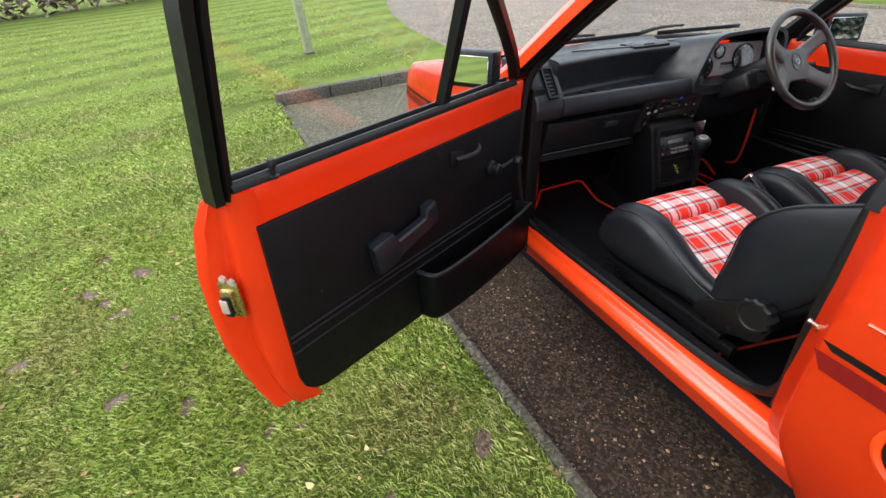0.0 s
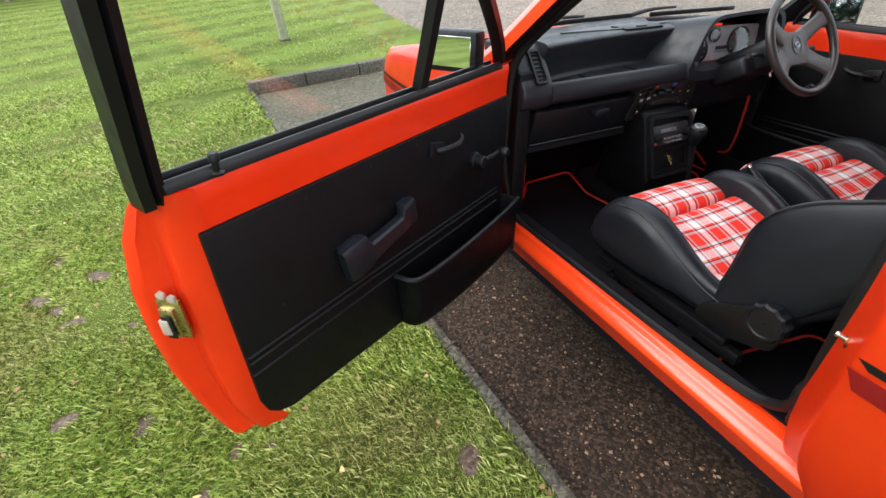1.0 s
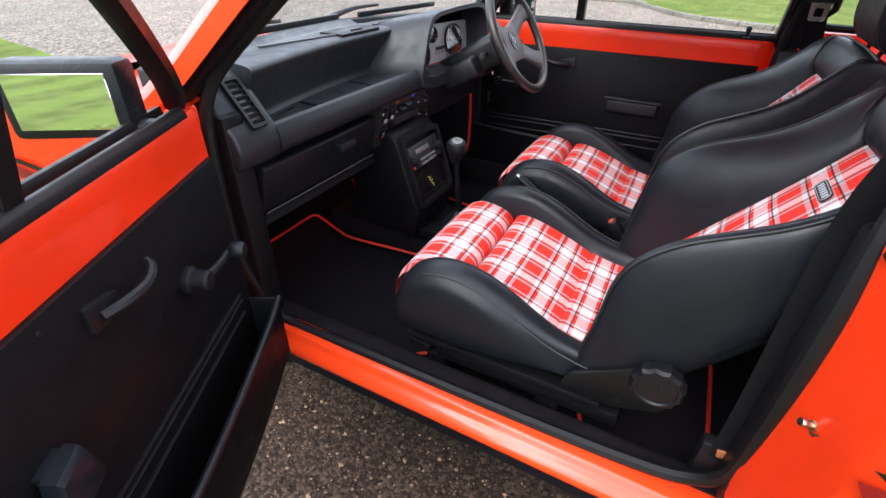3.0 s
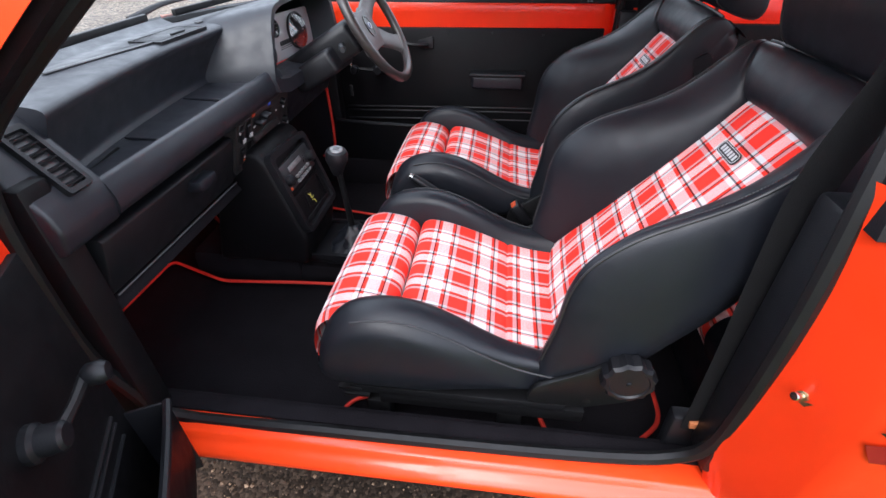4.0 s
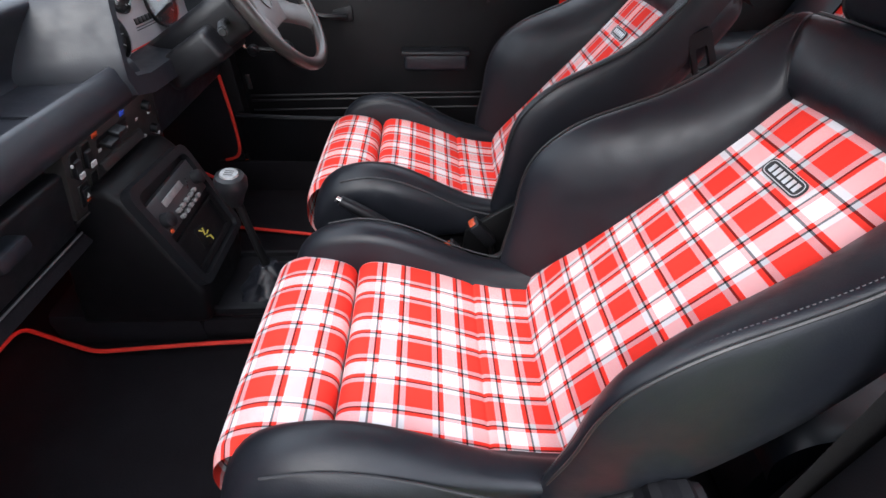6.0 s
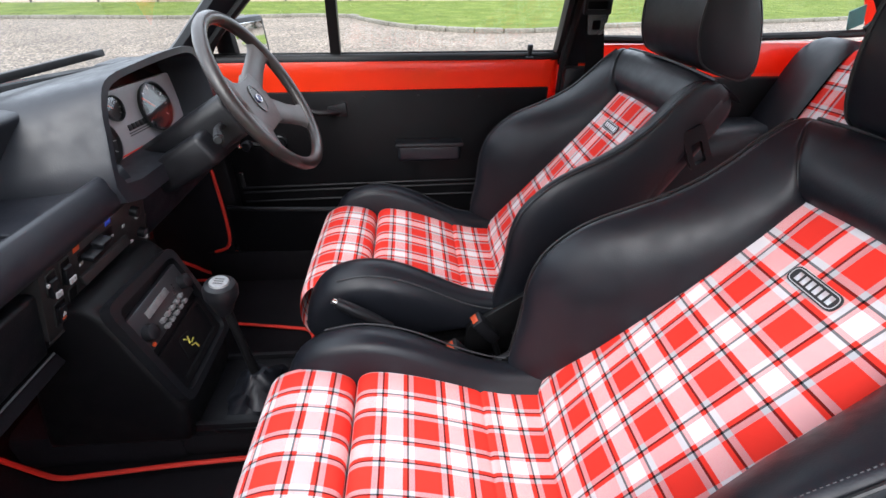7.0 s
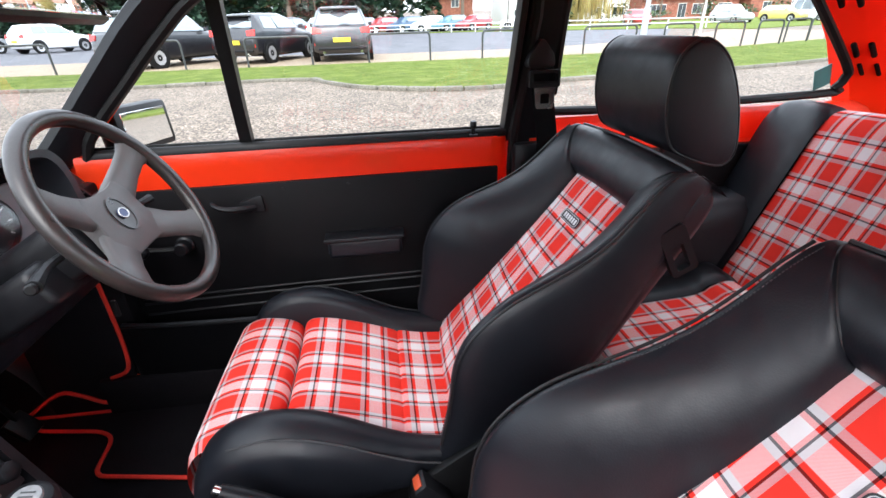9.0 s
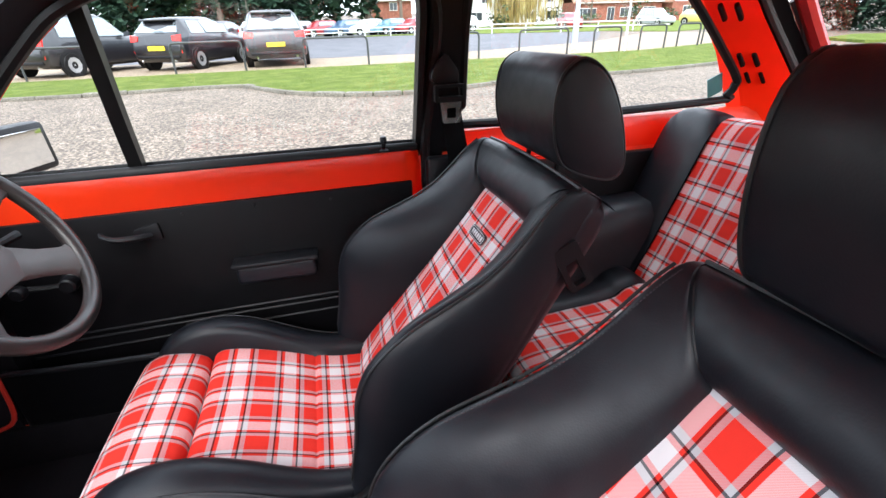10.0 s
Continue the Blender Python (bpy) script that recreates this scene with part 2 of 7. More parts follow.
RED = (0.90, 0.054, 0.007)
M = {
    "paint": paint("orange_red_paint", RED),
    "decal": plain("dark_red_decal", (0.30, 0.012, 0.012), 0.4),
    "black_decal": plain("black_decal", (0.012, 0.012, 0.013), 0.35),
    "vinyl": vinyl("black_vinyl", (0.0068, 0.0078, 0.0110), 0.41, 0.33),
    "piping": plain("black_piping", (0.012, 0.012, 0.013), 0.5, grain=0.2),
    "thread": plain("dark_thread", (0.022, 0.022, 0.025), 0.7),
    "tartan": tartan(),
    "plastic": plain("black_grained_plastic", (0.0062, 0.0063, 0.0078), 0.42, grain=0.35, grain_scale=500.0, spec=0.3),
    "soft": vinyl("black_padded_dash", (0.0100, 0.0110, 0.0150), 0.42, 0.42, 0.8),
    "card": plain("black_trim_card", (0.0034, 0.0031, 0.0038), 0.50, grain=0.3, grain_scale=700.0, spec=0.18),
    "carpet": plain("black_carpet", (0.0085, 0.0075, 0.0090), 1.0, grain=0.9, grain_scale=260.0, spread=0.4, spec=0.06),
    "rubber": plain("black_rubber", (0.005, 0.005, 0.0055), 0.5, grain=0.2, spec=0.3),
    "satin": plain("satin_black_metal", (0.005, 0.005, 0.0055), 0.42, spec=0.28),
    "steel": plain("bright_steel", (0.62, 0.60, 0.56), 0.25, 1.0),
    "zinc": plain("yellow_passivated_steel", (0.55, 0.45, 0.25), 0.3, 1.0, spread=0.4, scale=60.0),
    "grease": plain("old_white_grease", (0.34, 0.29, 0.23), 0.6, spread=0.5, scale=80.0),
    "redbind": plain("red_carpet_binding", (0.55, 0.025, 0.012), 0.7, grain=0.6, grain_scale=300.0),
    "grey_wheel": plain("grey_brown_moulded_rim", (0.024, 0.020, 0.019), 0.34, grain=0.2, grain_scale=320.0),
    "hub_grey": plain("satin_grey_moulding", (0.082, 0.077, 0.076), 0.48, grain=0.3, grain_scale=420.0, spec=0.4),
    "cluster": plain("silver_grey_fascia", (0.34, 0.33, 0.34), 0.45),
    "dial": plain("dial_face", (0.02, 0.02, 0.022), 0.35),
    "orange": plain("orange_plastic", (0.42, 0.055, 0.014), 0.45),
    "blue": plain("blue_plastic", (0.03, 0.08, 0.55), 0.4),
    "white": plain("white_plastic", (0.52, 0.52, 0.51), 0.45),
    "silver": plain("silver_plastic", (0.55, 0.55, 0.56), 0.35, 0.6),
    "badge": plain("badge_blue", (0.02, 0.04, 0.14), 0.3),
    "webbing": plain("black_webbing", (0.006, 0.006, 0.0065), 0.85, grain=0.6, grain_scale=600.0, spec=0.1),
    "hoop_grey": plain("grey_rubber_strip", (0.06, 0.06, 0.062), 0.5),
    "knob_plate": plain("worn_silver_plate", (0.20, 0.20, 0.20), 0.4, 0.4, spread=0.5, scale=120.0),
    "slip": plain("yellow_slip", (0.34, 0.30, 0.05), 0.6, spread=0.9, scale=90.0),
    "panel_grey": plain("dark_grey_moulding", (0.0150, 0.0138, 0.0142), 0.46, grain=0.3, grain_scale=500.0, spec=0.4),
    "cap_grey": plain("worn_pale_plastic", (0.36, 0.36, 0.36), 0.45, spread=0.4, scale=60.0),
    "tan": plain("tan_tab", (0.36, 0.12, 0.04), 0.7),
    "headlining": plain("pale_headlining", (0.55, 0.53, 0.50), 0.9, grain=0.4),
    "glass": clear_glass("window_glass", (0.93, 0.96, 0.95)),
    "lens": clear_glass("dial_glass", (0.9, 0.9, 0.9), -0.01),
    "sticker": plain("green_window_sticker", (0.10, 0.22, 0.22), 0.5),
    "mirror": plain("silvered_glass", (0.9, 0.9, 0.9), 0.02, 1.0, spread=0.02, rough_spread=0.01),
    "chrome": plain("chrome", (0.75, 0.75, 0.76), 0.12, 1.0),
    "lawn": lawn("lawn_soil", 0.5),
    "verge": lawn("verge_soil", 0.06),
    "verge_blades": blades_of("verge_blades", (0.045, 0.075, 0.012), (0.125, 0.170, 0.034), (0.27, 0.29, 0.085)),
    "kerb": gravel("pale_worn_concrete", (0.10, 0.09, 0.07), (0.17, 0.155, 0.125), (0.25, 0.23, 0.19), 60.0, 0.0, 0.6),
    "blades": turf("grass_blades"),
    "mud": gravel("bare_mud", (0.060, 0.038, 0.024), (0.105, 0.070, 0.048), (0.17, 0.125, 0.090), 90.0, 0.1, 0.6),
    "moss_gravel": gravel("mossy_bay_gravel", (0.036, 0.034, 0.014), (0.072, 0.060, 0.034), (0.17, 0.140, 0.095), 75.0, 0.0, 0.6),
    "bay": gravel("wet_bay_gravel", (0.014, 0.0092, 0.0060), (0.034, 0.0225, 0.0150), (0.090, 0.062, 0.042), 120.0, 0.06, 0.7, 0.2),
    "pebbles": blades_of("loose_pebbles", (0.016, 0.011, 0.008), (0.060, 0.036, 0.021), (0.30, 0.20, 0.125)),
    "drive": gravel("pale_drive_gravel", (0.052, 0.038, 0.027), (0.140, 0.107, 0.078), (0.35, 0.280, 0.215), 40.0, 0.0, 0.5),
    "buff": gravel("buff_gravel", (0.16, 0.115, 0.075), (0.29, 0.22, 0.15), (0.46, 0.37, 0.27), 40.0, 0.0, 0.4),
    "asphalt": gravel("worn_asphalt", (0.085, 0.085, 0.095), (0.125, 0.125, 0.137), (0.17, 0.17, 0.185), 60.0),
    "concrete": gravel("mossy_concrete", (0.040, 0.038, 0.026), (0.085, 0.077, 0.058), (0.16, 0.145, 0.115), 90.0),
    "pale_steel": plain("pale_galvanised_steel", (0.40, 0.46, 0.50), 0.5, 0.2),
    "timber": plain("weathered_timber", (0.30, 0.31, 0.20), 0.8, spread=0.45, scale=22.0, grain=0.5, grain_scale=90.0),
}


# ---- mesh helpers ----
def catmull(points, per=4, closed=False):
    """A smooth line through the points."""
    p = [np.array(q, float) for q in points]
    n, out = len(p), []
    for i in range(n if closed else n - 1):
        a, b, c, d = ((p[(i + k) % n] if closed else p[min(max(i + k, 0), n - 1)]) for k in (-1, 0, 1, 2))
        for j in range(per):
            t = j / per
            out.append(0.5 * (2 * b + (c - a) * t + (2 * a - 5 * b + 4 * c - d) * t * t + (3 * b - a - 3 * c + d) * t ** 3))
    if not closed:
        out.append(p[-1])
    return out


def part(name, bm, material, parent=None, label="", smooth=40.0):
    """Links a bmesh as one mesh object under a thing or a part."""
    bmesh.ops.recalc_face_normals(bm, faces=bm.faces)
    me = bpy.data.meshes.new(name)
    bm.to_mesh(me)
    bm.free()
    for m in material if isinstance(material, (list, tuple)) else (material,):
        me.materials.append(m)
    if smooth:
        me.polygons.foreach_set("use_smooth", [True] * len(me.polygons))
        me.set_sharp_from_angle(angle=radians(smooth))
    ob = new(name, me)
    if parent is not None:
        ob.parent = parent
        ob.matrix_parent_inverse = parent.matrix_basis.inverted() if parent.parent is None else Matrix()
    return tagged(ob, label) if label else ob


def thing(name, at, label, category, group="", kind=""):
    """An Empty at the base of a thing; its parts are built in the coordinates round it."""
    ob = new(name)
    ob.empty_display_size = 0.05
    ob.matrix_basis = Matrix.Translation(at)
    return tagged(ob, label, category, group, kind)


def shape():
    return bmesh.new()


def bevelled(bm, faces, width, segments=2):
    edges = list({e for f in faces for e in f.edges})
    if width:
        bmesh.ops.bevel(bm, geom=edges, offset=width, segments=segments, profile=0.5, affect="EDGES", clamp_overlap=True)


def box(bm, lo, hi, bevel=0.0, m=None, segments=2):
    c = [(a + b) / 2 for a, b in zip(lo, hi)]
    s = [abs(b - a) for a, b in zip(lo, hi)]
    t = Matrix.Translation(c) @ Matrix.Diagonal((*s, 1))
    r = bmesh.ops.create_cube(bm, size=1, matrix=(m @ t) if m else t)
    bevelled(bm, {f for v in r["verts"] for f in v.link_faces}, bevel, segments)
    return bm


def prism(bm, poly, axis, a, b, bevel=0.0, m=None, segments=2):
    """A polygon (two coordinates, in axis order) drawn out along the third axis from a to b."""
    i = "xyz".index(axis)

    def at(p, v):
        q = list(p)
        q.insert(i, v)
        return m @ Vector(q) if m else Vector(q)
    lo = [bm.verts.new(at(p, a)) for p in poly]
    hi = [bm.verts.new(at(p, b)) for p in poly]
    n = len(poly)
    faces = [bm.faces.new(lo), bm.faces.new(hi[::-1])]
    faces += [bm.faces.new((lo[k], lo[(k + 1) % n], hi[(k + 1) % n], hi[k])) for k in range(n)]
    bmesh.ops.recalc_face_normals(bm, faces=faces)
    bevelled(bm, faces, bevel, segments)
    return bm


def loft(bm, sections, ring=True, caps=True, uv=None, close=False):
    """A skin over sections, each a list of as many points. uv: metres along and across as texture coordinates."""
    rows = [[bm.verts.new(Vector(p)) for p in s] for s in sections]
    n, k = len(rows[0]), len(rows)
    layer = bm.loops.layers.uv.verify() if uv else None
    us = [0.0]
    for a, b in zip(sections, sections[1:]):
        us.append(us[-1] + sum((Vector(p) - Vector(q)).length for p, q in zip(a, b)) / n)
    faces = []
    for i in range(k if close else k - 1):
        a, b = rows[i], rows[(i + 1) % k]
        for j in range(n if ring else n - 1):
            f = bm.faces.new((a[j], a[(j + 1) % n], b[(j + 1) % n], b[j]))
            faces.append(f)
            if uv:
                for loop, (r, c) in zip(f.loops, ((i, j), (i, (j + 1) % n), (i + 1, (j + 1) % n), (i + 1, j))):
                    loop[layer].uv = uv(sections[r][c], us[r])
    if ring and caps and not close:
        faces += [bm.faces.new(rows[0][::-1]), bm.faces.new(rows[-1])]
    return faces


def tube(bm, points, r, n=10, per=4, closed=False, smooth=True, flat=1.0, up=(0, 0, 1)):
    """A round (or flattened) rod along a smooth line. r: radius or a radius for each given point."""
    rs = [r] * len(points) if isinstance(r, (int, float)) else list(r)
    quad = [(*p, q) for p, q in zip(points, rs)]
    line = catmull(quad, per, closed) if smooth else [np.array(q, float) for q in quad]
    out, k = [], len(line)
    side = None
    for i, p in enumerate(line):
        a, b = line[(i - 1) % k if closed else max(i - 1, 0)], line[(i + 1) % k if closed else min(i + 1, k - 1)]
        d = Vector((b - a)[:3]).normalized()
        if side is None:
            side = d.cross(Vector(up))
            if side.length < 1e-3:
                side = d.cross(Vector((1, 0, 0)))
        side = (side - d * side.dot(d)).normalized()
        top = side.cross(d)
        out.append([Vector(p[:3]) + side * (math.cos(2 * math.pi * j / n) * p[3]) + top * (math.sin(2 * math.pi * j / n) * p[3] * flat)
                    for j in range(n)])
    loft(bm, out, close=closed)
    return bm


def lathe(bm, profile, m, n=24):
    """A turned body: (radius, height) pairs about the z axis of m."""
    rings = [[m @ Vector((r * math.cos(2 * math.pi * j / n), r * math.sin(2 * math.pi * j / n), h)) for j in range(n)] for r, h in profile]
    loft(bm, rings)
    return bm


def frame_ring(bm, outer, inner, axis, a, b, m=None):
    """A flat frame between two outlines of as many points, from depth a to b."""
    i = "xyz".index(axis)

    def at(p, v):
        q = list(p)
        q.insert(i, v)
        return m @ Vector(q) if m else Vector(q)
    n = len(outer)
    sections = [[at(p, a) for p in outer], [at(p, b) for p in outer], [at(p, b) for p in inner], [at(p, a) for p in inner]]
    loft(bm, sections, close=True)
    return bm


def sheet(bm, grid, thick=0.0):
    """An open surface through a grid of points, thickened if asked."""
    faces = loft(bm, grid, ring=False)
    if thick:
        bmesh.ops.solidify(bm, geom=faces, thickness=thick)
    return bm


def rounded(poly, r, per=3):
    """The polygon with its corners cut to arcs."""
    out, n = [], len(poly)
    for i in range(n):
        a, b, c = (Vector(poly[(i + k) % n]) for k in (-1, 0, 1))
        p = b + (a - b).normalized() * min(r, (a - b).length / 2.1)
        q = b + (c - b).normalized() * min(r, (c - b).length / 2.1)
        for k in range(per + 1):
            t = k / per
            out.append(tuple(p * (1 - t) ** 2 + b * 2 * t * (1 - t) + q * t * t))
    return out


CAR = []          # everything that stands or is fixed in the car, to be tipped with it at the end


def car_thing(name, at, label, category, group=""):
    ob = thing(name, at, label, category, group)
    CAR.append(ob)
    return ob


# ---- the car's shell ----
car = car_thing("hatchback_car", (0, 0.8, 0), "small orange-red two-door hatchback parked on gravel beside grass", "car")
P = M["paint"]

# floor, tunnel and bulkhead
part("floor_pan", box(box(shape(), (-0.64, -0.75, 0.20), (0.64, 1.66, 0.25)), (-0.085, 0.3, 0.25), (0.085, 1.62, 0.33), 0.03), M["carpet"], car, "black carpeted floor")
bm = shape()
sheet(bm, [[(x, y, z) for x in (-0.66, 0.66)] for y, z in ((1.60, 0.245), (1.87, 0.256), (1.93, 0.36), (1.94, 0.60), (1.94, 0.92))], 0.02)
part("bulkhead", bm, M["carpet"], car)
part("rear_floor", box(shape(), (-0.64, -1.0, 0.25), (0.64, -0.30, 0.52), 0.02), M["carpet"], car)

# sills: painted outer box, tread and inner carpeted wall
for s in (-1, 1):
    prof = [(0.600, 0.25), (0.600, 0.372), (0.625, 0.384), (0.664, 0.386), (0.682, 0.386), (0.690, 0.372), (0.700, 0.366), (0.710, 0.356), (0.712, 0.344), (0.702, 0.328),
            (0.680, 0.293), (0.650, 0.246), (0.625, 0.205), (0.600, 0.18)]
    bm = prism(shape(), [(s * x, z) for x, z in prof], "y", 0.30, 1.46, 0.004)
    part("sill", bm, P, car)
    part("sill_carpet", box(shape(), (s * 0.585, 0.2, 0.25), (s * 0.607, 1.55, 0.374), 0.006), M["carpet"], car)
    part("sill_trim", box(shape(), (s * 0.604, 0.38, 0.368), (s * 0.640, 1.46, 0.391), 0.005), M["carpet"], car, "black sill trim strip")

# door seal: one black rubber loop round the near opening
loop = [(0.657, 1.395, 0.390), (0.655, 1.1, 0.388), (0.652, 0.75, 0.390), (0.648, 0.54, 0.396), (0.648, 0.450, 0.415), (0.660, 0.405, 0.475), (0.675, 0.402, 0.60),
        (0.682, 0.405, 0.80), (0.670, 0.405, 0.96), (0.635, 0.392, 1.10), (0.582, 0.385, 1.250), (0.560, 0.43, 1.305), (0.552, 0.60, 1.322), (0.552, 0.85, 1.316),
        (0.554, 0.97, 1.305), (0.562, 1.07, 1.270), (0.588, 1.165, 1.200), (0.620, 1.265, 1.115), (0.655, 1.385, 1.010), (0.680, 1.425, 0.950), (0.690, 1.442, 0.88), (0.694, 1.448, 0.75), (0.690, 1.452, 0.60), (0.672, 1.440, 0.48)]
for s in (-1, 1):
    bm = tube(shape(), [(s * x, y, z) for x, y, z in loop], 0.0125, 8, 4, closed=True)
    part("door_seal", bm, M["rubber"], car, "black rubber door seal")


def side_skin(s):
    """Rear quarter of the body with its door jamb, in strips from the seal outwards."""
    rows = []
    for z, xo, yj in ((0.20, 0.640, 0.33), (0.25, 0.668, 0.34), (0.30, 0.695, 0.35), (0.345, 0.718, 0.36), (0.40, 0.740, 0.378), (0.45, 0.756, 0.388), (0.52, 0.770, 0.39), (0.62, 0.780, 0.39), (0.70, 0.780, 0.39),
                      (0.78, 0.778, 0.39), (0.86, 0.770, 0.392), (0.93, 0.757, 0.395), (0.975, 0.744, 0.395)):
        inner = 0.672 if z > 0.5 else min(0.665, xo - 0.045)
        line = [(inner, yj + 0.018), (min(0.700, xo - 0.040), yj + 0.002), (xo - 0.035, yj - 0.030), (xo - 0.012, yj - 0.042), (xo - 0.003, yj - 0.052), (xo, yj - 0.075), (xo + 0.004, 0.15),
                (xo + 0.004, -0.10), (xo + 0.002, -0.45), (xo - 0.02, -0.72), (xo - 0.08, -0.90)]
        rows.append([(s * x, y, z) for x, y in line])
    return rows


for s in (-1, 1):
    bm = shape()
    sheet(bm, side_skin(s), 0.004)
    part("rear_quarter", bm, P, car)
    # black and dark red stripes, laid on the skin
    for z0, z1, y1, name, mat in ((0.708, 0.722, 0.352, "black_stripe", "black_decal"), (0.664, 0.698, 0.356, "red_stripe", "decal")):
        bm = shape()
        sheet(bm, [[(s * (0.786 if y < 0.25 else 0.7825 + 0.002), y + (0.02 if z == z1 else 0), z) for y in (y1 - 0.03, 0.20, 0.0, -0.4, -0.62)] for z in (z0, z1)], 0.001)
        part(name, bm, M[mat], car)
    # swage along the waist
    part("swage_line", tube(shape(), [(s * 0.780, 0.30, 0.785), (s * 0.784, 0.1, 0.785), (s * 0.784, -0.4, 0.785), (s * 0.765, -0.68, 0.785)], 0.0035, 6), P, car)

# round filler recess with its black cap
at = pose(-0.784, 0.152, 0.612, 0, -90, 0)
part("filler_rim", lathe(shape(), [(0.062, -0.002), (0.066, 0.004), (0.060, 0.007), (0.052, 0.003), (0.050, -0.002)], at), P, car)
cap = part("filler_cap", lathe(shape(), [(0.050, 0.0), (0.050, 0.004), (0.040, 0.006), (0.036, 0.020), (0.030, 0.024), (0.0005, 0.024)], at), M["plastic"], car, "round black fuel cap")

# rear wheel arch with wheel, low behind the door
for s in (-1, 1):
    for yc in (-0.36, 1.96):
        wheel = part("wheel", lathe(shape(), [(0.20, -0.06), (0.262, -0.07), (0.275, -0.05), (0.275, 0.05), (0.262, 0.07), (0.20, 0.06)], pose(s * 0.67, yc, 0.27, 0, 90, 0), 28), M["rubber"], car)
        part("rim", lathe(shape(), [(0.20, -0.05), (0.20, 0.055), (0.17, 0.045), (0.08, 0.03), (0.0005, 0.035)], pose(s * 0.67, yc, 0.27, 0, 90 * s, 0), 24), M["silver"], wheel)

# striker pin on the near jamb
pin = part("striker_washer", lathe(shape(), [(0.020, 0.0), (0.021, 0.003), (0.011, 0.004), (0.0115, 0.012), (0.0075, 0.013)], pose(-0.716, 0.374, 0.692, -72, 0, 22) @ Matrix.Scale(0.68, 4), 6), M["zinc"], car, "yellow plated striker washer")
part("striker_pin", lathe(shape(), [(0.006, 0.010), (0.005, 0.026), (0.0085, 0.028), (0.0085, 0.034), (0.007, 0.036), (0.0005, 0.036)], pose(-0.716, 0.374, 0.692, -72, 0, 22) @ Matrix.Scale(0.68, 4), 16), M["steel"], pin)

# A pillars, cant rails, roof and header
for s in (-1, 1):
    line = [(0.735, 1.53, 0.93), (0.718, 1.465, 0.98), (0.672, 1.305, 1.125), (0.636, 1.19, 1.225), (0.610, 1.09, 1.292), (0.597, 0.98, 1.330), (0.588, 0.85, 1.345), (0.582, 0.6, 1.355), (0.575, 0.2, 1.348), (0.56, -0.2, 1.320), (0.53, -0.42, 1.290)]
    secs = []
    for x, y, z in catmull(line, 4):
        slope = Vector((0, -0.77, 0.64)) if y > 1.1 else Vector((0, 0, 1))
        a = Vector((s * x, y, z))
        w = Vector((s * 1, 0, 0))
        u = Vector((0, 0.64, 0.77)) if y > 1.1 else Vector((0, 0, 1))
        secs.append([a + w * p + u * q for p, q in ((0.012, -0.030), (0.020, 0.0), (0.008, 0.022), (-0.010, 0.030), (-0.018, 0.024), (-0.018, 0.006), (-0.006, -0.022))])
    loft(bm := shape(), secs)
    part("roof_pillar", bm, P, car, "painted windscreen pillar and roof rail")
    # black inner pillar trim
    inner = line[:6]
    secs = []
    for x, y, z in catmull(inner, 4):
        a = Vector((s * x, y, z))
        secs.append([a + Vector((s * p, 0, 0)) + Vector((0, 0.64, 0.77)) * q for p, q in ((-0.014, -0.034), (-0.014, 0.036), (-0.045, 0.040), (-0.072, 0.030), (-0.080, 0.012), (-0.066, -0.012), (-0.040, -0.034))])
    loft(bm := shape(), secs)
    part("pillar_trim", bm, M["plastic"], car, "black moulded pillar trim")
    # B pillar with black cover
    bm = shape()
    loft(bm, [[(s * (x + dx), y + dy, z) for dx, dy in ((0.0, 0.0), (0.03, 0.0), (0.032, -0.062), (0.0, -0.066))] for x, y, z in ((0.680, 0.404, 0.925), (0.672, 0.402, 0.97), (0.635, 0.392, 1.10), (0.575, 0.380, 1.33))])
    part("pillar_cover", box(shape(), (s * (0.606 if s < 0 else 0.640), 0.330, 0.42), (s * 0.676, 0.408, 0.93), 0.010), M["plastic"], car, "black lower pillar cover")
    part("door_pillar", bm, M["plastic"], car, "black centre pillar between door and side window")
roof = shape()
sheet(roof, [[(x, y, z - 0.03 * (x / 0.57) ** 2) for x in (-0.57, -0.4, -0.2, 0, 0.2, 0.4, 0.57)] for y, z in ((1.02, 1.352), (0.9, 1.366), (0.6, 1.378), (0.2, 1.372), (-0.2, 1.348), (-0.43, 1.315))], 0.012)
part("roof", roof, P, car)
lining = shape()
sheet(lining, [[(x, y, z - 0.03 * (x / 0.57) ** 2) for x in (-0.55, -0.3, 0, 0.3, 0.55)] for y, z in ((1.00, 1.335), (0.6, 1.356), (0.2, 1.348), (-0.42, 1.295))], 0.006)
part("headlining", lining, M["headlining"], car, "pale roof lining")
box(bm := shape(), (-0.57, 1.005, 1.305), (0.57, 1.095, 1.35), 0.012)
part("windscreen_header", bm, P, car)

# windscreen and its black surround
ws_low = [(x, 1.735 - 0.19 * (abs(x) / 0.68) ** 2, 0.965 - 0.012 * (abs(x) / 0.68)) for x in (-0.68, -0.45, -0.22, 0, 0.22, 0.45, 0.68)]
ws_top = [(x, 1.115 - 0.04 * (abs(x) / 0.57) ** 2, 1.322 - 0.015 * (abs(x) / 0.57) ** 2) for x in (-0.57, -0.38, -0.19, 0, 0.19, 0.38, 0.57)]
bm = shape()
sheet(bm, [[tuple(np.array(a) * (1 - t) + np.array(b) * t + np.array((0, 0.02, 0.02)) * 4 * t * (1 - t)) for a, b in zip(ws_low, ws_top)] for t in (0, 0.25, 0.5, 0.75, 1)])
pane = part("windscreen", bm, M["glass"], car, "clear laminated windscreen")
pane.visible_shadow = False
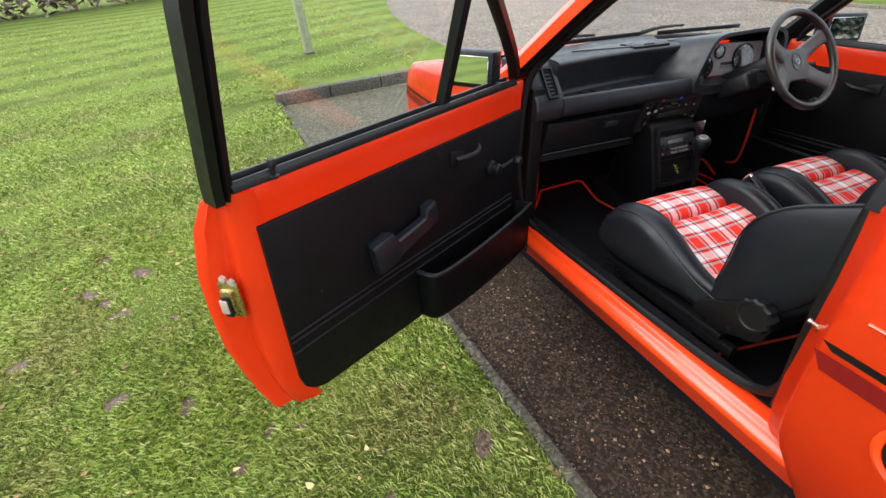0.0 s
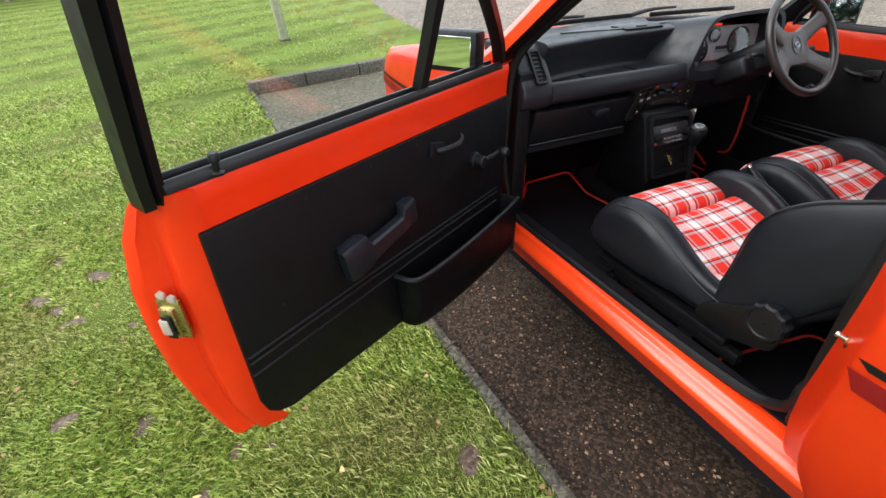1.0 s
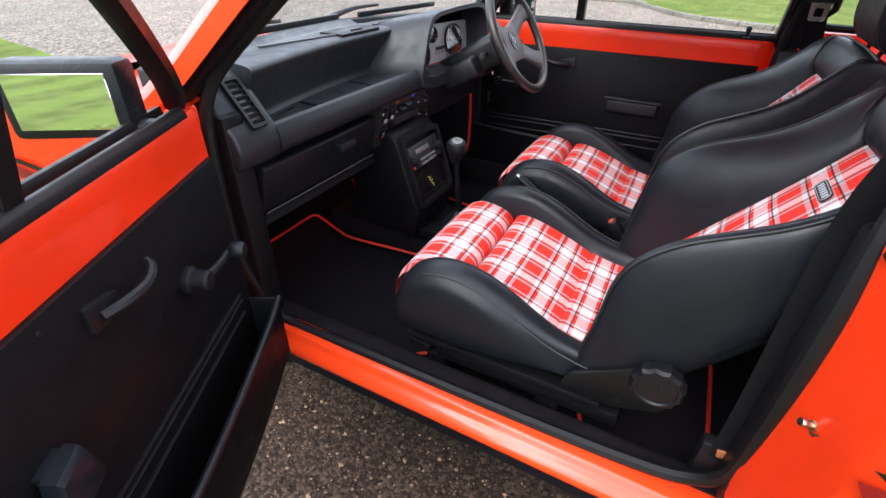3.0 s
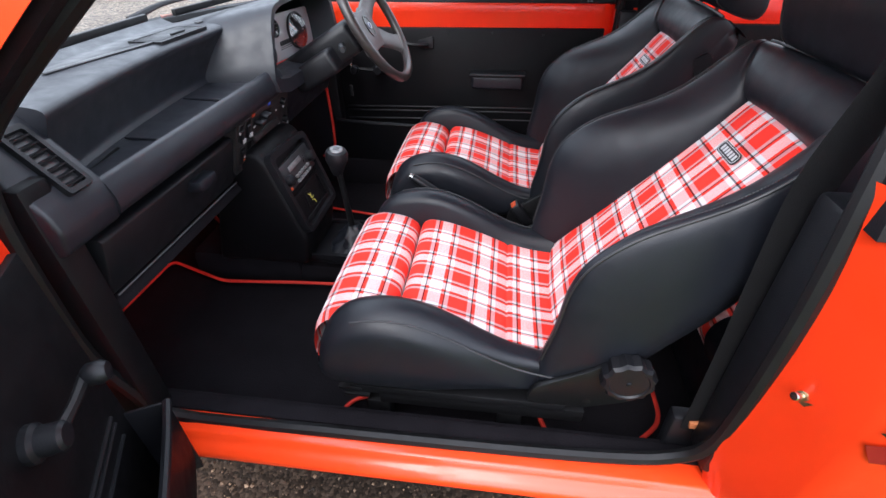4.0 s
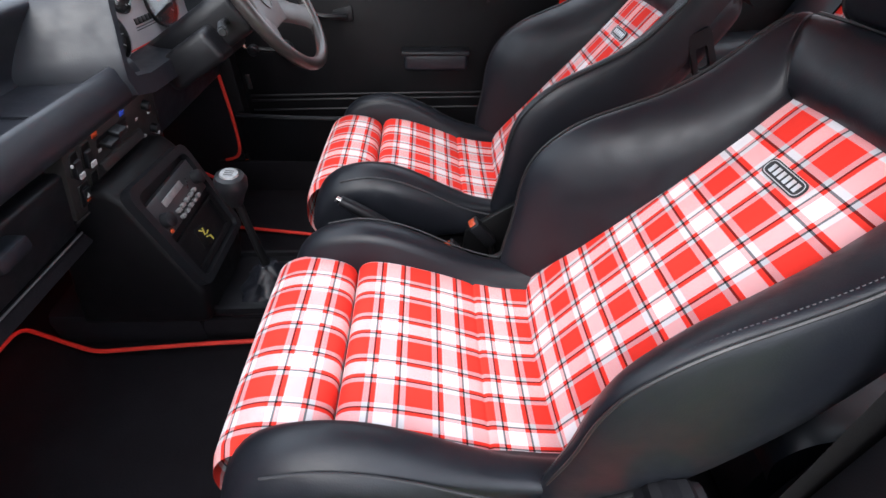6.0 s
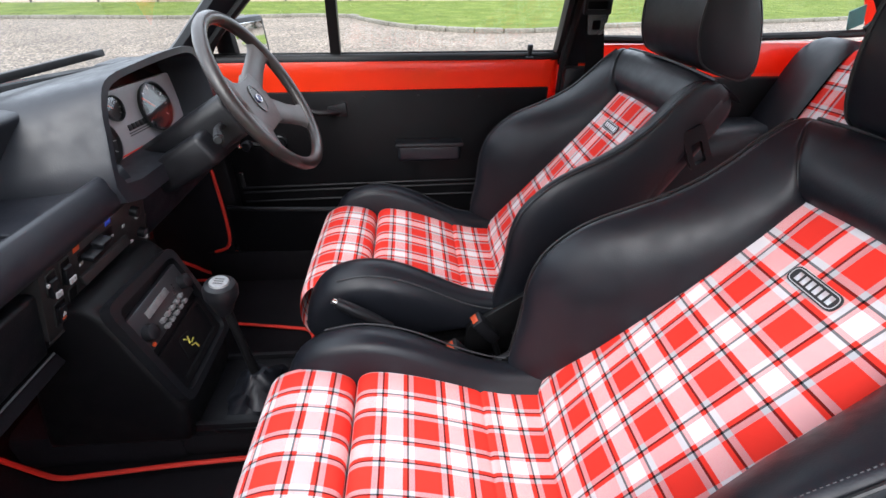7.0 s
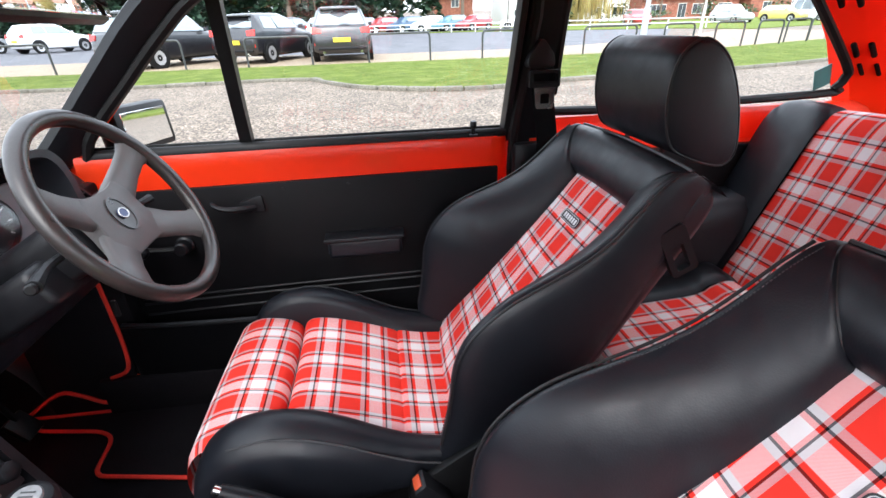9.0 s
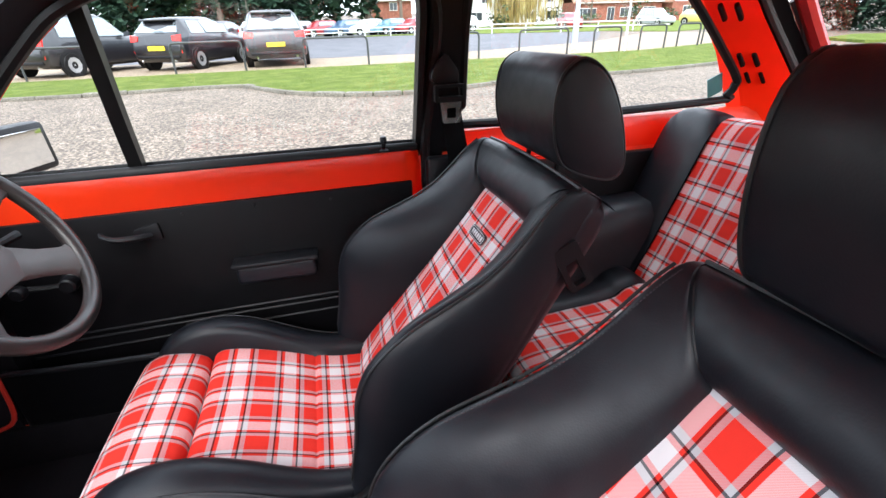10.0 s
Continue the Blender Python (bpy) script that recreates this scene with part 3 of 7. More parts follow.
part("windscreen_rubber", tube(shape(), ws_low, 0.016, 8, 3), M["rubber"], car)

# scuttle, bonnet, wings, nose
bm = shape()
sheet(bm, [[(x, y - 0.19 * (abs(x) / 0.70) ** 2 * k, z - 0.02 * (x / 0.7) ** 2) for x in (-0.70, -0.5, -0.25, 0, 0.25, 0.5, 0.70)] for y, z, k in ((1.72, 0.955, 1.0), (1.80, 0.945, 1.0), (1.86, 0.94, 0.8))], 0.01)
part("scuttle", bm, P, car)
bm = shape()
sheet(bm, [[(x, y - 0.13 * (abs(x) / 0.66) ** 2 * k, z - 0.035 * (x / 0.66) ** 2) for x in (-0.66, -0.5, -0.25, 0, 0.25, 0.5, 0.66)] for y, z, k in ((1.865, 0.938, 1.0), (2.10, 0.912, 0.7), (2.35, 0.875, 0.4), (2.54, 0.83, 0.3), (2.60, 0.80, 0.3))], 0.012)
part("bonnet", bm, P, car, "orange-red bonnet")
for s in (-1, 1):
    rows = []
    for y0, zt, xo in ((1.455, 0.925, 0.770), (1.60, 0.918, 0.775), (1.80, 0.895, 0.778), (2.05, 0.868, 0.775), (2.25, 0.838, 0.765), (2.38, 0.808, 0.745), (2.44, 0.78, 0.715)):
        y = 1.46 + (y0 - 1.46) * 1.13
        zl = 0.33 if y < 1.62 or y > 2.3 else 0.33 + 0.27 * math.cos((y - 1.95) / 0.36 * math.pi / 2.2) ** 0.6
        rows.append([(s * (xo - 0.10), y, zt + 0.010), (s * (xo - 0.035), y, zt - 0.002), (s * (xo - 0.008), y, zt - 0.025), (s * xo, y, zt - 0.07), (s * (xo + 0.006), y, 0.70), (s * (xo + 0.006), y, max(zl, 0.60)), (s * (xo - 0.004), y, max(zl, 0.33))])
    bm = shape()
    sheet(bm, rows, 0.004)
    part("front_wing", bm, P, car)
    for z0, z1, name, mat in ((0.708, 0.722, "black_stripe", "black_decal"), (0.664, 0.698, "red_stripe", "decal")):
        bm = shape()
        sheet(bm, [[(s * x, y, z) for y, x in ((1.47, 0.780), (1.84, 0.7885), (2.12, 0.7855), (2.35, 0.7755), (2.50, 0.7555))] for z in (z0, z1)], 0.001)
        part(name, bm, M[mat], car)
    # black lower hinge pillar panel
    part("hinge_pillar", box(shape(), (s * 0.69, 1.452, 0.32), (s * 0.755, 1.50, 0.93), 0.01), P, car)
    part("kick_panel", box(shape(), (s * 0.615, 1.42, 0.25), (s * 0.672, 1.70, 0.90), 0.012), M["card"], car)
nose = prism(shape(), [(2.52, 0.40), (2.59, 0.42), (2.605, 0.60), (2.59, 0.78), (2.54, 0.82), (2.42, 0.80), (2.42, 0.40)], "x", -0.70, 0.70, 0.02)
part("nose", nose, P, car)
part("front_bumper", tube(shape(), [(-0.80, 2.30, 0.47), (-0.795, 2.52, 0.47), (-0.73, 2.64, 0.47), (-0.4, 2.68, 0.47), (0.4, 2.68, 0.47), (0.73, 2.64, 0.47), (0.795, 2.52, 0.47), (0.80, 2.30, 0.47)], 0.05, 10, 4), M["plastic"], car, "black front bumper")
part("bumper_strip", tube(shape(), [(-0.845, 2.34, 0.49), (-0.84, 2.52, 0.49), (-0.765, 2.675, 0.49), (-0.4, 2.732, 0.49), (0.4, 2.732, 0.49)], 0.008, 6, 4), M["chrome"], car)


def wiper(x0, x1, lift):
    arm = part("wiper_arm", tube(shape(), [(x0, 1.79 - 0.19 * (x0 / 0.68) ** 2, 0.975), (x0 + 0.10, 1.755 - 0.1 * x0 * x0, 1.0), ((x0 + x1) / 2, 1.715 - 0.2 * x0 * x0, 1.008)], [0.011, 0.007, 0.005], 8), M["satin"], car, "black wiper arm")
    box(bm := shape(), (x0 - 0.05, -0.006, -0.004), (x1, 0.006, 0.012), 0.003, pose(0, 1.705 - 0.16 * (max(abs(x0), abs(x1)) / 0.68) ** 2, 1.0, 0, 0, lift))
    part("wiper_blade", bm, M["rubber"], arm)


wiper(-0.42, -0.02, 4)
wiper(0.10, 0.50, -3)

# tailgate opening, rear pillars, parcel shelf, rear glass
for s in (-1, 1):
    bm = shape()
    rows = []
    for z, y0, y1, x0, x1 in ((0.93, -0.60, -0.76, 0.705, 0.615), (1.00, -0.565, -0.69, 0.692, 0.600), (1.06, -0.525, -0.625, 0.678, 0.588), (1.14, -0.438, -0.535, 0.655, 0.574), (1.22, -0.345, -0.445, 0.625, 0.560), (1.32, -0.225, -0.345, 0.580, 0.545)):
        rows.append([(s * (x0 + (x1 - x0) * t + 0.010 * math.sin(math.pi * t)), y0 + (y1 - y0) * t, z) for t in (0, 0.12, 0.3, 0.5, 0.7, 0.88, 1)])
    sheet(bm, rows, 0.006)
    pillar = part("rear_pillar", bm, P, car, "painted rear pillar with air slots")
    for z, k in ((1.285, 0.28), (1.285, 0.56), (1.236, 0.28), (1.236, 0.56), (1.120, 0.28), (1.120, 0.56), (1.072, 0.28), (1.072, 0.56)):
        y = -0.225 - (1.32 - z) * 1.17 - 0.100 * k
        x = 0.580 + (1.32 - z) * 0.405 - 0.078 * k + 0.007
        along = Vector((s * -0.20, 0.70, 0.68)).normalized()
        across_it = Vector((s * 0.60, 0.80, 0.0)).normalized()
        norm = along.cross(across_it).normalized()
        across_it = norm.cross(along)
        slot = Matrix(((norm.x, across_it.x, along.x, s * x), (norm.y, across_it.y, along.y, y), (norm.z, across_it.z, along.z, z), (0, 0, 0, 1)))
        box(bm := shape(), (-0.009, -0.0062, -0.025), (0.009, 0.0062, 0.025), 0.005, slot)
        part("air_slot", bm, M["rubber"], pillar)
    # black gutter between pillar and tailgate
    bm = shape()
    sheet(bm, [[(s * x, y, z), (s * (x - 0.004), y - 0.030, z - 0.004), (s * (x - 0.018), y - 0.075, z - 0.008)] for z, y, x in ((0.93, -0.758, 0.615), (1.06, -0.624, 0.588), (1.22, -0.444, 0.560), (1.32, -0.344, 0.545))], 0.004)
    part("tailgate_gutter", bm, M["rubber"], car)
    # outer skin of that pillar
    bm = shape()
    sheet(bm, [[(s * (x + dx), y, z) for dx, y in ((0.02, y0), (0.03, (y0 + y1) / 2), (0.0, y1))] for z, y0, y1, x in ((0.97, -0.57, -0.82, 0.72), (1.14, -0.44, -0.64, 0.67), (1.32, -0.23, -0.45, 0.585))], 0.006)
    part("rear_pillar_skin", bm, P, car)
    # inner ledge under the side window and black side trim
    bm = shape()
    sheet(bm, [[(s * x, y, z) for y in (0.36, 0.1, -0.2, -0.5, -0.72)] for x, z in ((0.700, 0.985), (0.688, 0.982), (0.680, 0.965), (0.676, 0.90), (0.665, 0.893))], 0.004)
    part("side_ledge", bm, P, car)
    part("rear_side_trim", box(shape(), (s * 0.64, -0.74, 0.40), (s * 0.668, 0.40, 0.894), 0.008), M["card"], car, "black rear side trim panel")
    # side window rubber and pane
    win = [(0.300, 0.998), (0.306, 1.05), (0.312, 1.15), (0.314, 1.25), (0.300, 1.296), (0.20, 1.302), (-0.02, 1.304), (-0.19, 1.300), (-0.25, 1.272), (-0.485, 1.088), (-0.512, 1.048), (-0.500, 1.022), (-0.450, 1.006)]
    lift = lambda z: 0.692 - (z - 0.99) * 0.35
    part("side_window_rubber", tube(shape(), [(s * lift(z), y, z) for y, z in win], 0.0115, 8, 4, closed=True), M["rubber"], car)
    bm = shape()
    bm.faces.new([bm.verts.new((s * (lift(z) + 0.004), y, z)) for y, z in win])
    pane = part("side_window", bm, M["glass"], car, "fixed rear side window", 0)
    pane.visible_shadow = False
    # rear glass seal strip, strut and gutter on the tailgate side
    part("tailgate_seal", tube(shape(), [(s * 0.606, -0.765, 0.93), (s * 0.580, -0.640, 1.06), (s * 0.552, -0.460, 1.22), (s * 0.538, -0.360, 1.32)], 0.009, 8), M["hoop_grey"], car)
    part("tailgate_frame", tube(shape(), [(s * 0.555, -0.800, 0.95), (s * 0.542, -0.690, 1.07), (s * 0.525, -0.560, 1.20), (s * 0.505, -0.450, 1.31)], 0.020, 8), M["decal"], car, "dark red tailgate frame")
    part("tailgate_strut", tube(shape(), [(s * 0.578, -0.765, 0.96), (s * 0.556, -0.640, 1.10), (s * 0.535, -0.485, 1.255)], [0.005, 0.0055, 0.0055], 8), M["hoop_grey"], car)
bm = shape()
sheet(bm, [[(x, y, z) for x in (-0.51, -0.25, 0, 0.25, 0.51)] for y, z in ((-0.805, 0.95), (-0.675, 1.085), (-0.445, 1.32))])
pane = part("rear_window", bm, M["glass"], car, "heated rear window")
pane.visible_shadow = False
part("tailgate", box(shape(), (-0.62, -0.90, 0.42), (0.62, -0.82, 0.95), 0.02), P, car)
part("parcel_shelf", box(shape(), (-0.60, -0.82, 0.925), (0.60, -0.40, 0.945), 0.006), M["card"], car, "black parcel shelf")
part("window_sticker", box(shape(), (-0.002, -0.022, -0.031), (0.002, 0.022, 0.031), 0.001, pose(0.684, -0.455, 1.050, -28, -18, 0)), M["sticker"], car, "small green square sticker on the glass")

# interior mirror
stem = part("interior_mirror", box(shape(), (-0.115, -0.012, -0.030), (0.115, 0.012, 0.030), 0.010, pose(0.02, 1.03, 1.245, -8, 0, 6)), M["plastic"], car, "black interior mirror")
box(bm := shape(), (-0.105, -0.0145, -0.024), (0.105, -0.0115, 0.024), 0.001, pose(0.02, 1.03, 1.245, -8, 0, 6))
part("mirror_glass", bm, M["mirror"], stem)
part("mirror_stem", tube(shape(), [(0.02, 1.04, 1.25), (0.02, 1.08, 1.29)], 0.007, 8), M["plastic"], stem)


# ---- doors ----
def door_parts(door, m, s):
    """A front door in its own plane: u from the hinge edge to the lock edge, v outwards, z up."""
    def put(name, bm, mat, parent, label="", smooth=40.0):
        bmesh.ops.transform(bm, matrix=m, verts=bm.verts)
        return part(name, bm, mat, parent, label, smooth)

    def q(u, v, z):
        return (u, v, z)
    # painted inner frame above the card, and the shut face at the lock edge
    bm = shape()
    sheet(bm, [[q(u, 0.0, z) for u in (0.0, 0.4, 0.8, 0.95, 0.985, 0.998)] for z in (0.845, 0.90, 0.928)] + [[q(u, 0.006, 0.940) for u in (0.0, 0.4, 0.8, 0.95, 0.985, 0.998)]] + [[q(u, 0.016, 0.944) for u in (0.0, 0.4, 0.8, 0.95, 0.985, 0.998)]], 0.004)
    put("waist_panel", bm, P, door, "painted metal band above the trim card")
    bm = shape()
    rows = []
    for z, ui, uo, vo in ((0.932, 1.027, 1.050, 0.058), (0.905, 1.026, 1.064, 0.080), (0.85, 1.022, 1.084, 0.098), (0.75, 1.020, 1.102, 0.106), (0.65, 1.022, 1.104, 0.110), (0.55, 1.024, 1.100, 0.108), (0.46, 1.022, 1.085, 0.098), (0.40, 1.012, 1.072, 0.086), (0.365, 0.998, 1.062, 0.072), (0.342, 0.985, 1.054, 0.062)):
        rows.append([q(ui - 0.035, -0.001, z), q(ui - 0.012, 0.0, z), q(ui + 0.004, 0.010, z), q(ui + (uo - ui) * 0.30, vo * 0.24, z), q(ui + (uo - ui) * 0.36, vo * 0.34, z), q(ui + (uo - ui) * 0.38, vo * 0.58, z), q(ui + (uo - ui) * 0.50, vo * 0.66, z), q(ui + (uo - ui) * 0.86, vo * 0.72, z), q(uo - 0.004, vo * 0.80, z), q(uo, vo - 0.006, z), q(uo, vo, z), q(uo - 0.014, vo + 0.004, z)])
    sheet(bm, rows, 0.003)
    put("lock_face", bm, P, door, "painted shut face of the door")
    # outer skin
    bm = shape()
    sheet(bm, [[q(u, v + dv, z) for u, dv in ((-0.02, 0.0), (0.3, 0.004), (0.7, 0.004), (ue - 0.06, 0.0), (ue, -0.004))] for z, v, ue in ((0.335, 0.064, 1.052), (0.365, 0.076, 1.060), (0.40, 0.088, 1.068), (0.46, 0.102, 1.080), (0.60, 0.112, 1.092), (0.75, 0.110, 1.092), (0.86, 0.100, 1.076), (0.945, 0.060, 1.036))], 0.004)
    put("outer_skin", bm, P, door, "orange-red outer door skin")
    for z0, z1, name, mat in ((0.708, 0.722, "black_stripe", "black_decal"), (0.664, 0.698, "red_stripe", "decal")):
        put(name, box(shape(), (0.0, 0.1165, z0), (1.07, 0.118, z1)), M[mat], door)
    # trim card
    card = [(0.004, 0.318), (0.004, 0.852), (1.008, 0.858), (1.006, 0.60), (1.004, 0.44)] + [(0.995, 0.405), (0.975, 0.382), (0.94, 0.366)] + [(0.55, 0.335)]
    main = put("trim_card", prism(shape(), [(u, z) for u, z in card], "y", -0.010, 0.004, 0.003), M["card"], door, "black vinyl-covered trim card")
    for k, z in enumerate((0.572, 0.556, 0.524)):
        put("trim_rib", tube(shape(), [q(0.05, -0.011, z - 0.012), q(0.5, -0.011, z - 0.004), q(1.003, -0.011, z)], 0.0035, 6, 2), M["plastic"], main)
    for u, z in ((0.80, 0.835), (0.62, 0.84), (0.46, 0.838), (0.90, 0.64)):
        put("trim_clip", lathe(shape(), [(0.004, 0.0), (0.0035, 0.002), (0.0005, 0.0025)], pose(u, -0.0105, z, 90, 0, 0), 8), M["plastic"], main)
    # window frame
    lean = lambda z: (z - 0.945) * 0.33          # the frame leans inwards above the waist
    rear = [(1.040, 0.915), (1.044, 0.96), (1.047, 1.05), (1.050, 1.16), (1.050, 1.26), (1.030, 1.305)]
    top = [(1.030, 1.305), (0.85, 1.320), (0.62, 1.325), (0.50, 1.322), (0.42, 1.306)]
    front = [(0.42, 1.306), (0.375, 1.278), (0.262, 1.190), (0.130, 1.080), (0.050, 1.005), (0.005, 0.950)]

    def bar(line, profile, name, label=""):
        pts = catmull([(u, 0.03 - lean(z), z) for u, z in line], 4)
        secs = []
        for i, p in enumerate(pts):
            d = Vector(pts[min(i + 1, len(pts) - 1)] - pts[max(i - 1, 0)]).normalized()
            side = d.cross(Vector((0, 1, 0))).normalized()
            secs.append([Vector(p) + side * a + Vector((0, b, 0)) for a, b in profile])
        loft(bm := shape(), secs)
        return put(name, bm, M["satin"], door, label)
    wide = [(-0.021, -0.022), (-0.004, -0.026), (0.000, -0.012), (0.005, -0.026), (0.018, -0.022), (0.021, 0.002), (0.018, 0.022), (-0.021, 0.022)]
    slim = [(-0.014, -0.016), (0.010, -0.018), (0.016, 0.0), (0.012, 0.016), (-0.014, 0.016)]
    bar(rear, wide, "window_frame", "black channelled window frame upright")
    bar(top, slim, "window_frame")
    bar(front, slim, "window_frame")
    bar([(0.388, 0.950), (0.394, 1.05), (0.402, 1.16), (0.412, 1.302)], [(-0.014, -0.014), (0.014, -0.014), (0.014, 0.014), (-0.014, 0.014)], "divider_bar", "black quarterlight divider bar")
    # waist rubber inside and out
    put("waist_rubber", prism(shape(), [(0.000, 0.934), (0.003, 0.946), (0.010, 0.953), (0.022, 0.950), (0.028, 0.934)], "x", 0.03, 1.03, 0.002), M["rubber"], door)
    put("outer_waist_strip", prism(shape(), [(0.040, 0.938), (0.042, 0.954), (0.050, 0.952), (0.056, 0.938)], "x", 0.03, 1.05, 0.002), M["rubber"], door)
    put("waist_bright_strip", box(shape(), (0.03, 0.052, 0.946), (1.05, 0.056, 0.951), 0.0015), M["hoop_grey"], door, "thin dull waist strip")
    # panes
    for name, ring in (("door_window", ((1.03, 0.940), (1.04, 1.15), (1.025, 1.298), (0.85, 1.314), (0.62, 1.318), (0.50, 1.315), (0.412, 1.298), (0.402, 1.16), (0.388, 0.940))),
                       ("quarterlight", ((0.388, 0.940), (0.402, 1.15), (0.411, 1.296), (0.370, 1.270), (0.130, 1.075), (0.010, 0.950)))):
        bm = shape()
        bm.faces.new([bm.verts.new(q(u, 0.032 - lean(z), z)) for u, z in ring])
        g = put(name, bm, M["glass"], door, "clear side glass", 0)
        g.visible_shadow = False
    # lock button
    b = put("lock_button", lathe(shape(), [(0.012, 0.0), (0.012, 0.004), (0.0055, 0.006), (0.0055, 0.020), (0.0085, 0.022), (0.0085, 0.034), (0.006, 0.037), (0.0005, 0.037)], pose(0.945, 0.004, 0.938, 6, 0, 0), 16), M["plastic"], door, "black lock button")
    # inner release: recessed plate and curved lever
    plate = put("release_plate", prism(shape(), rounded([(0.350, 0.784), (0.350, 0.812), (0.406, 0.826), (0.408, 0.784)], 0.006), "y", -0.018, -0.009, 0.002), M["plastic"], door, "black door release")
    put("release_lever", tube(shape(), [q(0.388, -0.018, 0.798), q(0.358, -0.034, 0.800), q(0.325, -0.042, 0.803), q(0.298, -0.036, 0.810), q(0.288, -0.024, 0.816)], [0.007, 0.008, 0.0075, 0.0065, 0.005], 8), M["plastic"], plate)
    # window winder
    w = put("window_winder", lathe(shape(), [(0.024, 0.0), (0.024, 0.008), (0.019, 0.012), (0.018, 0.034), (0.014, 0.038), (0.0005, 0.038)], pose(0.195, -0.010, 0.708, 90, 0, 0), 20), M["plastic"], door, "black window winder")
    put("winder_arm", tube(shape(), [q(0.195, -0.036, 0.708), q(0.155, -0.046, 0.712), q(0.116, -0.052, 0.717)], [0.009, 0.007, 0.008], 8), M["satin"], w)
    put("winder_knob", lathe(shape(), [(0.010, 0.0), (0.015, 0.006), (0.016, 0.022), (0.012, 0.029), (0.0005, 0.030)], pose(0.114, -0.050, 0.717, 90, 0, 0), 16), M["plastic"], w)
    # grab handle: thick bar with two raised feet
    if s < 0:
        bm = shape()
        bar_secs = []
        for t, lo, wd in ((0.0, 0.034, 0.042), (0.08, 0.040, 0.047), (0.28, 0.040, 0.044), (0.33, 0.038, 0.026), (0.60, 0.036, 0.022), (0.78, 0.036, 0.022), (0.82, 0.036, 0.033), (0.96, 0.034, 0.034), (1.0, 0.028, 0.031)):
            u, z = 0.752 - 0.245 * t, 0.652 + 0.042 * t
            off = 0.012 if 0.31 < t < 0.80 else 0.0
            bar_secs.append([q(u - 0.17 * (a + off), -0.012 - lo * c, z - 0.985 * (a + off)) for a, c in ((-wd, 0.35), (-wd, 0.85), (-wd * 0.8, 1.0), (wd * 0.8, 1.0), (wd, 0.85), (wd, 0.35))])
        loft(bm, bar_secs)
        h = put("grab_handle", bm, M["vinyl"], door, "thick black moulded grab handle", 35)
        for t0, t1, wd in ((0.03, 0.28, 0.040), (0.84, 0.99, 0.029)):
            foot = [(0.752 - 0.245 * t - 0.17 * a, 0.652 + 0.042 * t - 0.985 * a) for t, a in ((t0, -wd), (t1, -wd), (t1, wd), (t0, wd))]
            put("handle_foot", prism(shape(), foot, "y", -0.030, -0.008, 0.004), M["vinyl"], h)
    else:
        h = put("armrest", box(shape(), (0.552, -0.058, 0.652), (0.744, -0.008, 0.704), 0.012, None, 3), M["soft"], door, "black padded armrest pull")
        put("armrest_cap", box(shape(), (0.545, -0.066, 0.698), (0.751, -0.010, 0.712), 0.006), M["plastic"], h)
    # map pocket: bowed bin with a rolled lip
    lip = [(0.582, 0.520), (0.572, 0.517), (0.535, 0.514), (0.40, 0.513), (0.25, 0.516), (0.10, 0.520), (0.015, 0.524)]
    out = [0.010, 0.052, 0.070, 0.076, 0.076, 0.072, 0.066]
    low = [(0.566, 0.356), (0.556, 0.338), (0.520, 0.324), (0.40, 0.314), (0.25, 0.308), (0.10, 0.308), (0.015, 0.310)]
    rows = [[q(u, -0.010 - d, z) for (u, z), d in zip(lip, out)], [q(u * 0.5 + a * 0.5, -0.010 - d * 0.98, (z + b) / 2) for (u, z), (a, b), d in zip(lip, low, out)],
            [q(a, -0.010 - d * 0.86, b + 0.03) for (a, b), d in zip(low, out)], [q(a, -0.010 - d * 0.60, b) for (a, b), d in zip(low, out)], [q(a, -0.008, b - 0.004) for (a, b), d in zip(low, out)]]
    bm = shape()
    sheet(bm, [catmull(r, 4) for r in catmull([np.array(r) for r in rows], 3)], 0.004)
    pk = put("map_pocket", bm, M["plastic"], door, "black moulded map pocket", 60)
    put("pocket_lip", tube(shape(), [q(u, -0.010 - d, z) for (u, z), d in zip(lip, out)], 0.0075, 8), M["plastic"], pk)
    put("pocket_end", box(shape(), (0.010, -0.074, 0.315), (0.016, -0.008, 0.522), 0.002), M["plastic"], pk)
    # lock
    L = pose(1.072, 0.052, 0.700, 0, 0, -28)
    lk = put("door_lock", box(box(shape(), (-0.004, -0.022, -0.046), (0.003, 0.022, 0.040), 0.002, L), (0.0, -0.010, -0.040), (0.011, 0.018, 0.024), 0.003, L), M["zinc"], door, "plated door lock")
    put("lock_claw", box(shape(), (0.010, 0.002, -0.030), (0.018, 0.020, 0.004), 0.003, L), M["grease"], lk)
    put("lock_slot", box(shape(), (0.0135, -0.004, -0.038), (0.0155, 0.014, 0.012), 0.001, L), M["rubber"], lk)
    for z, y in ((0.052, 0.004), (0.046, -0.014)):
        put("lock_screw", lathe(shape(), [(0.008, 0.0), (0.008, 0.006), (0.0005, 0.007)], L @ pose(0.002, y, z, 0, 90, 0), 6), M["grease"], lk)
    # outside mirror
    R = pose(0.115, 0.128, 0.984, -2.4 if s < 0 else -4.1, 0, 84 if s < 0 else 72)
    mr = put("door_mirror", box(box(shape(), (-0.088, -0.014, -0.057), (0.088, 0.050, 0.057), 0.012, R, 2), (-0.115, -0.005, -0.062), (-0.03, 0.035, -0.035), 0.01, R), M["plastic"], door, "black door mirror")
    put("mirror_glass", box(shape(), (-0.071, -0.0155, -0.041), (0.071, -0.0125, 0.041), 0.001, R, 1), M["mirror"], mr)


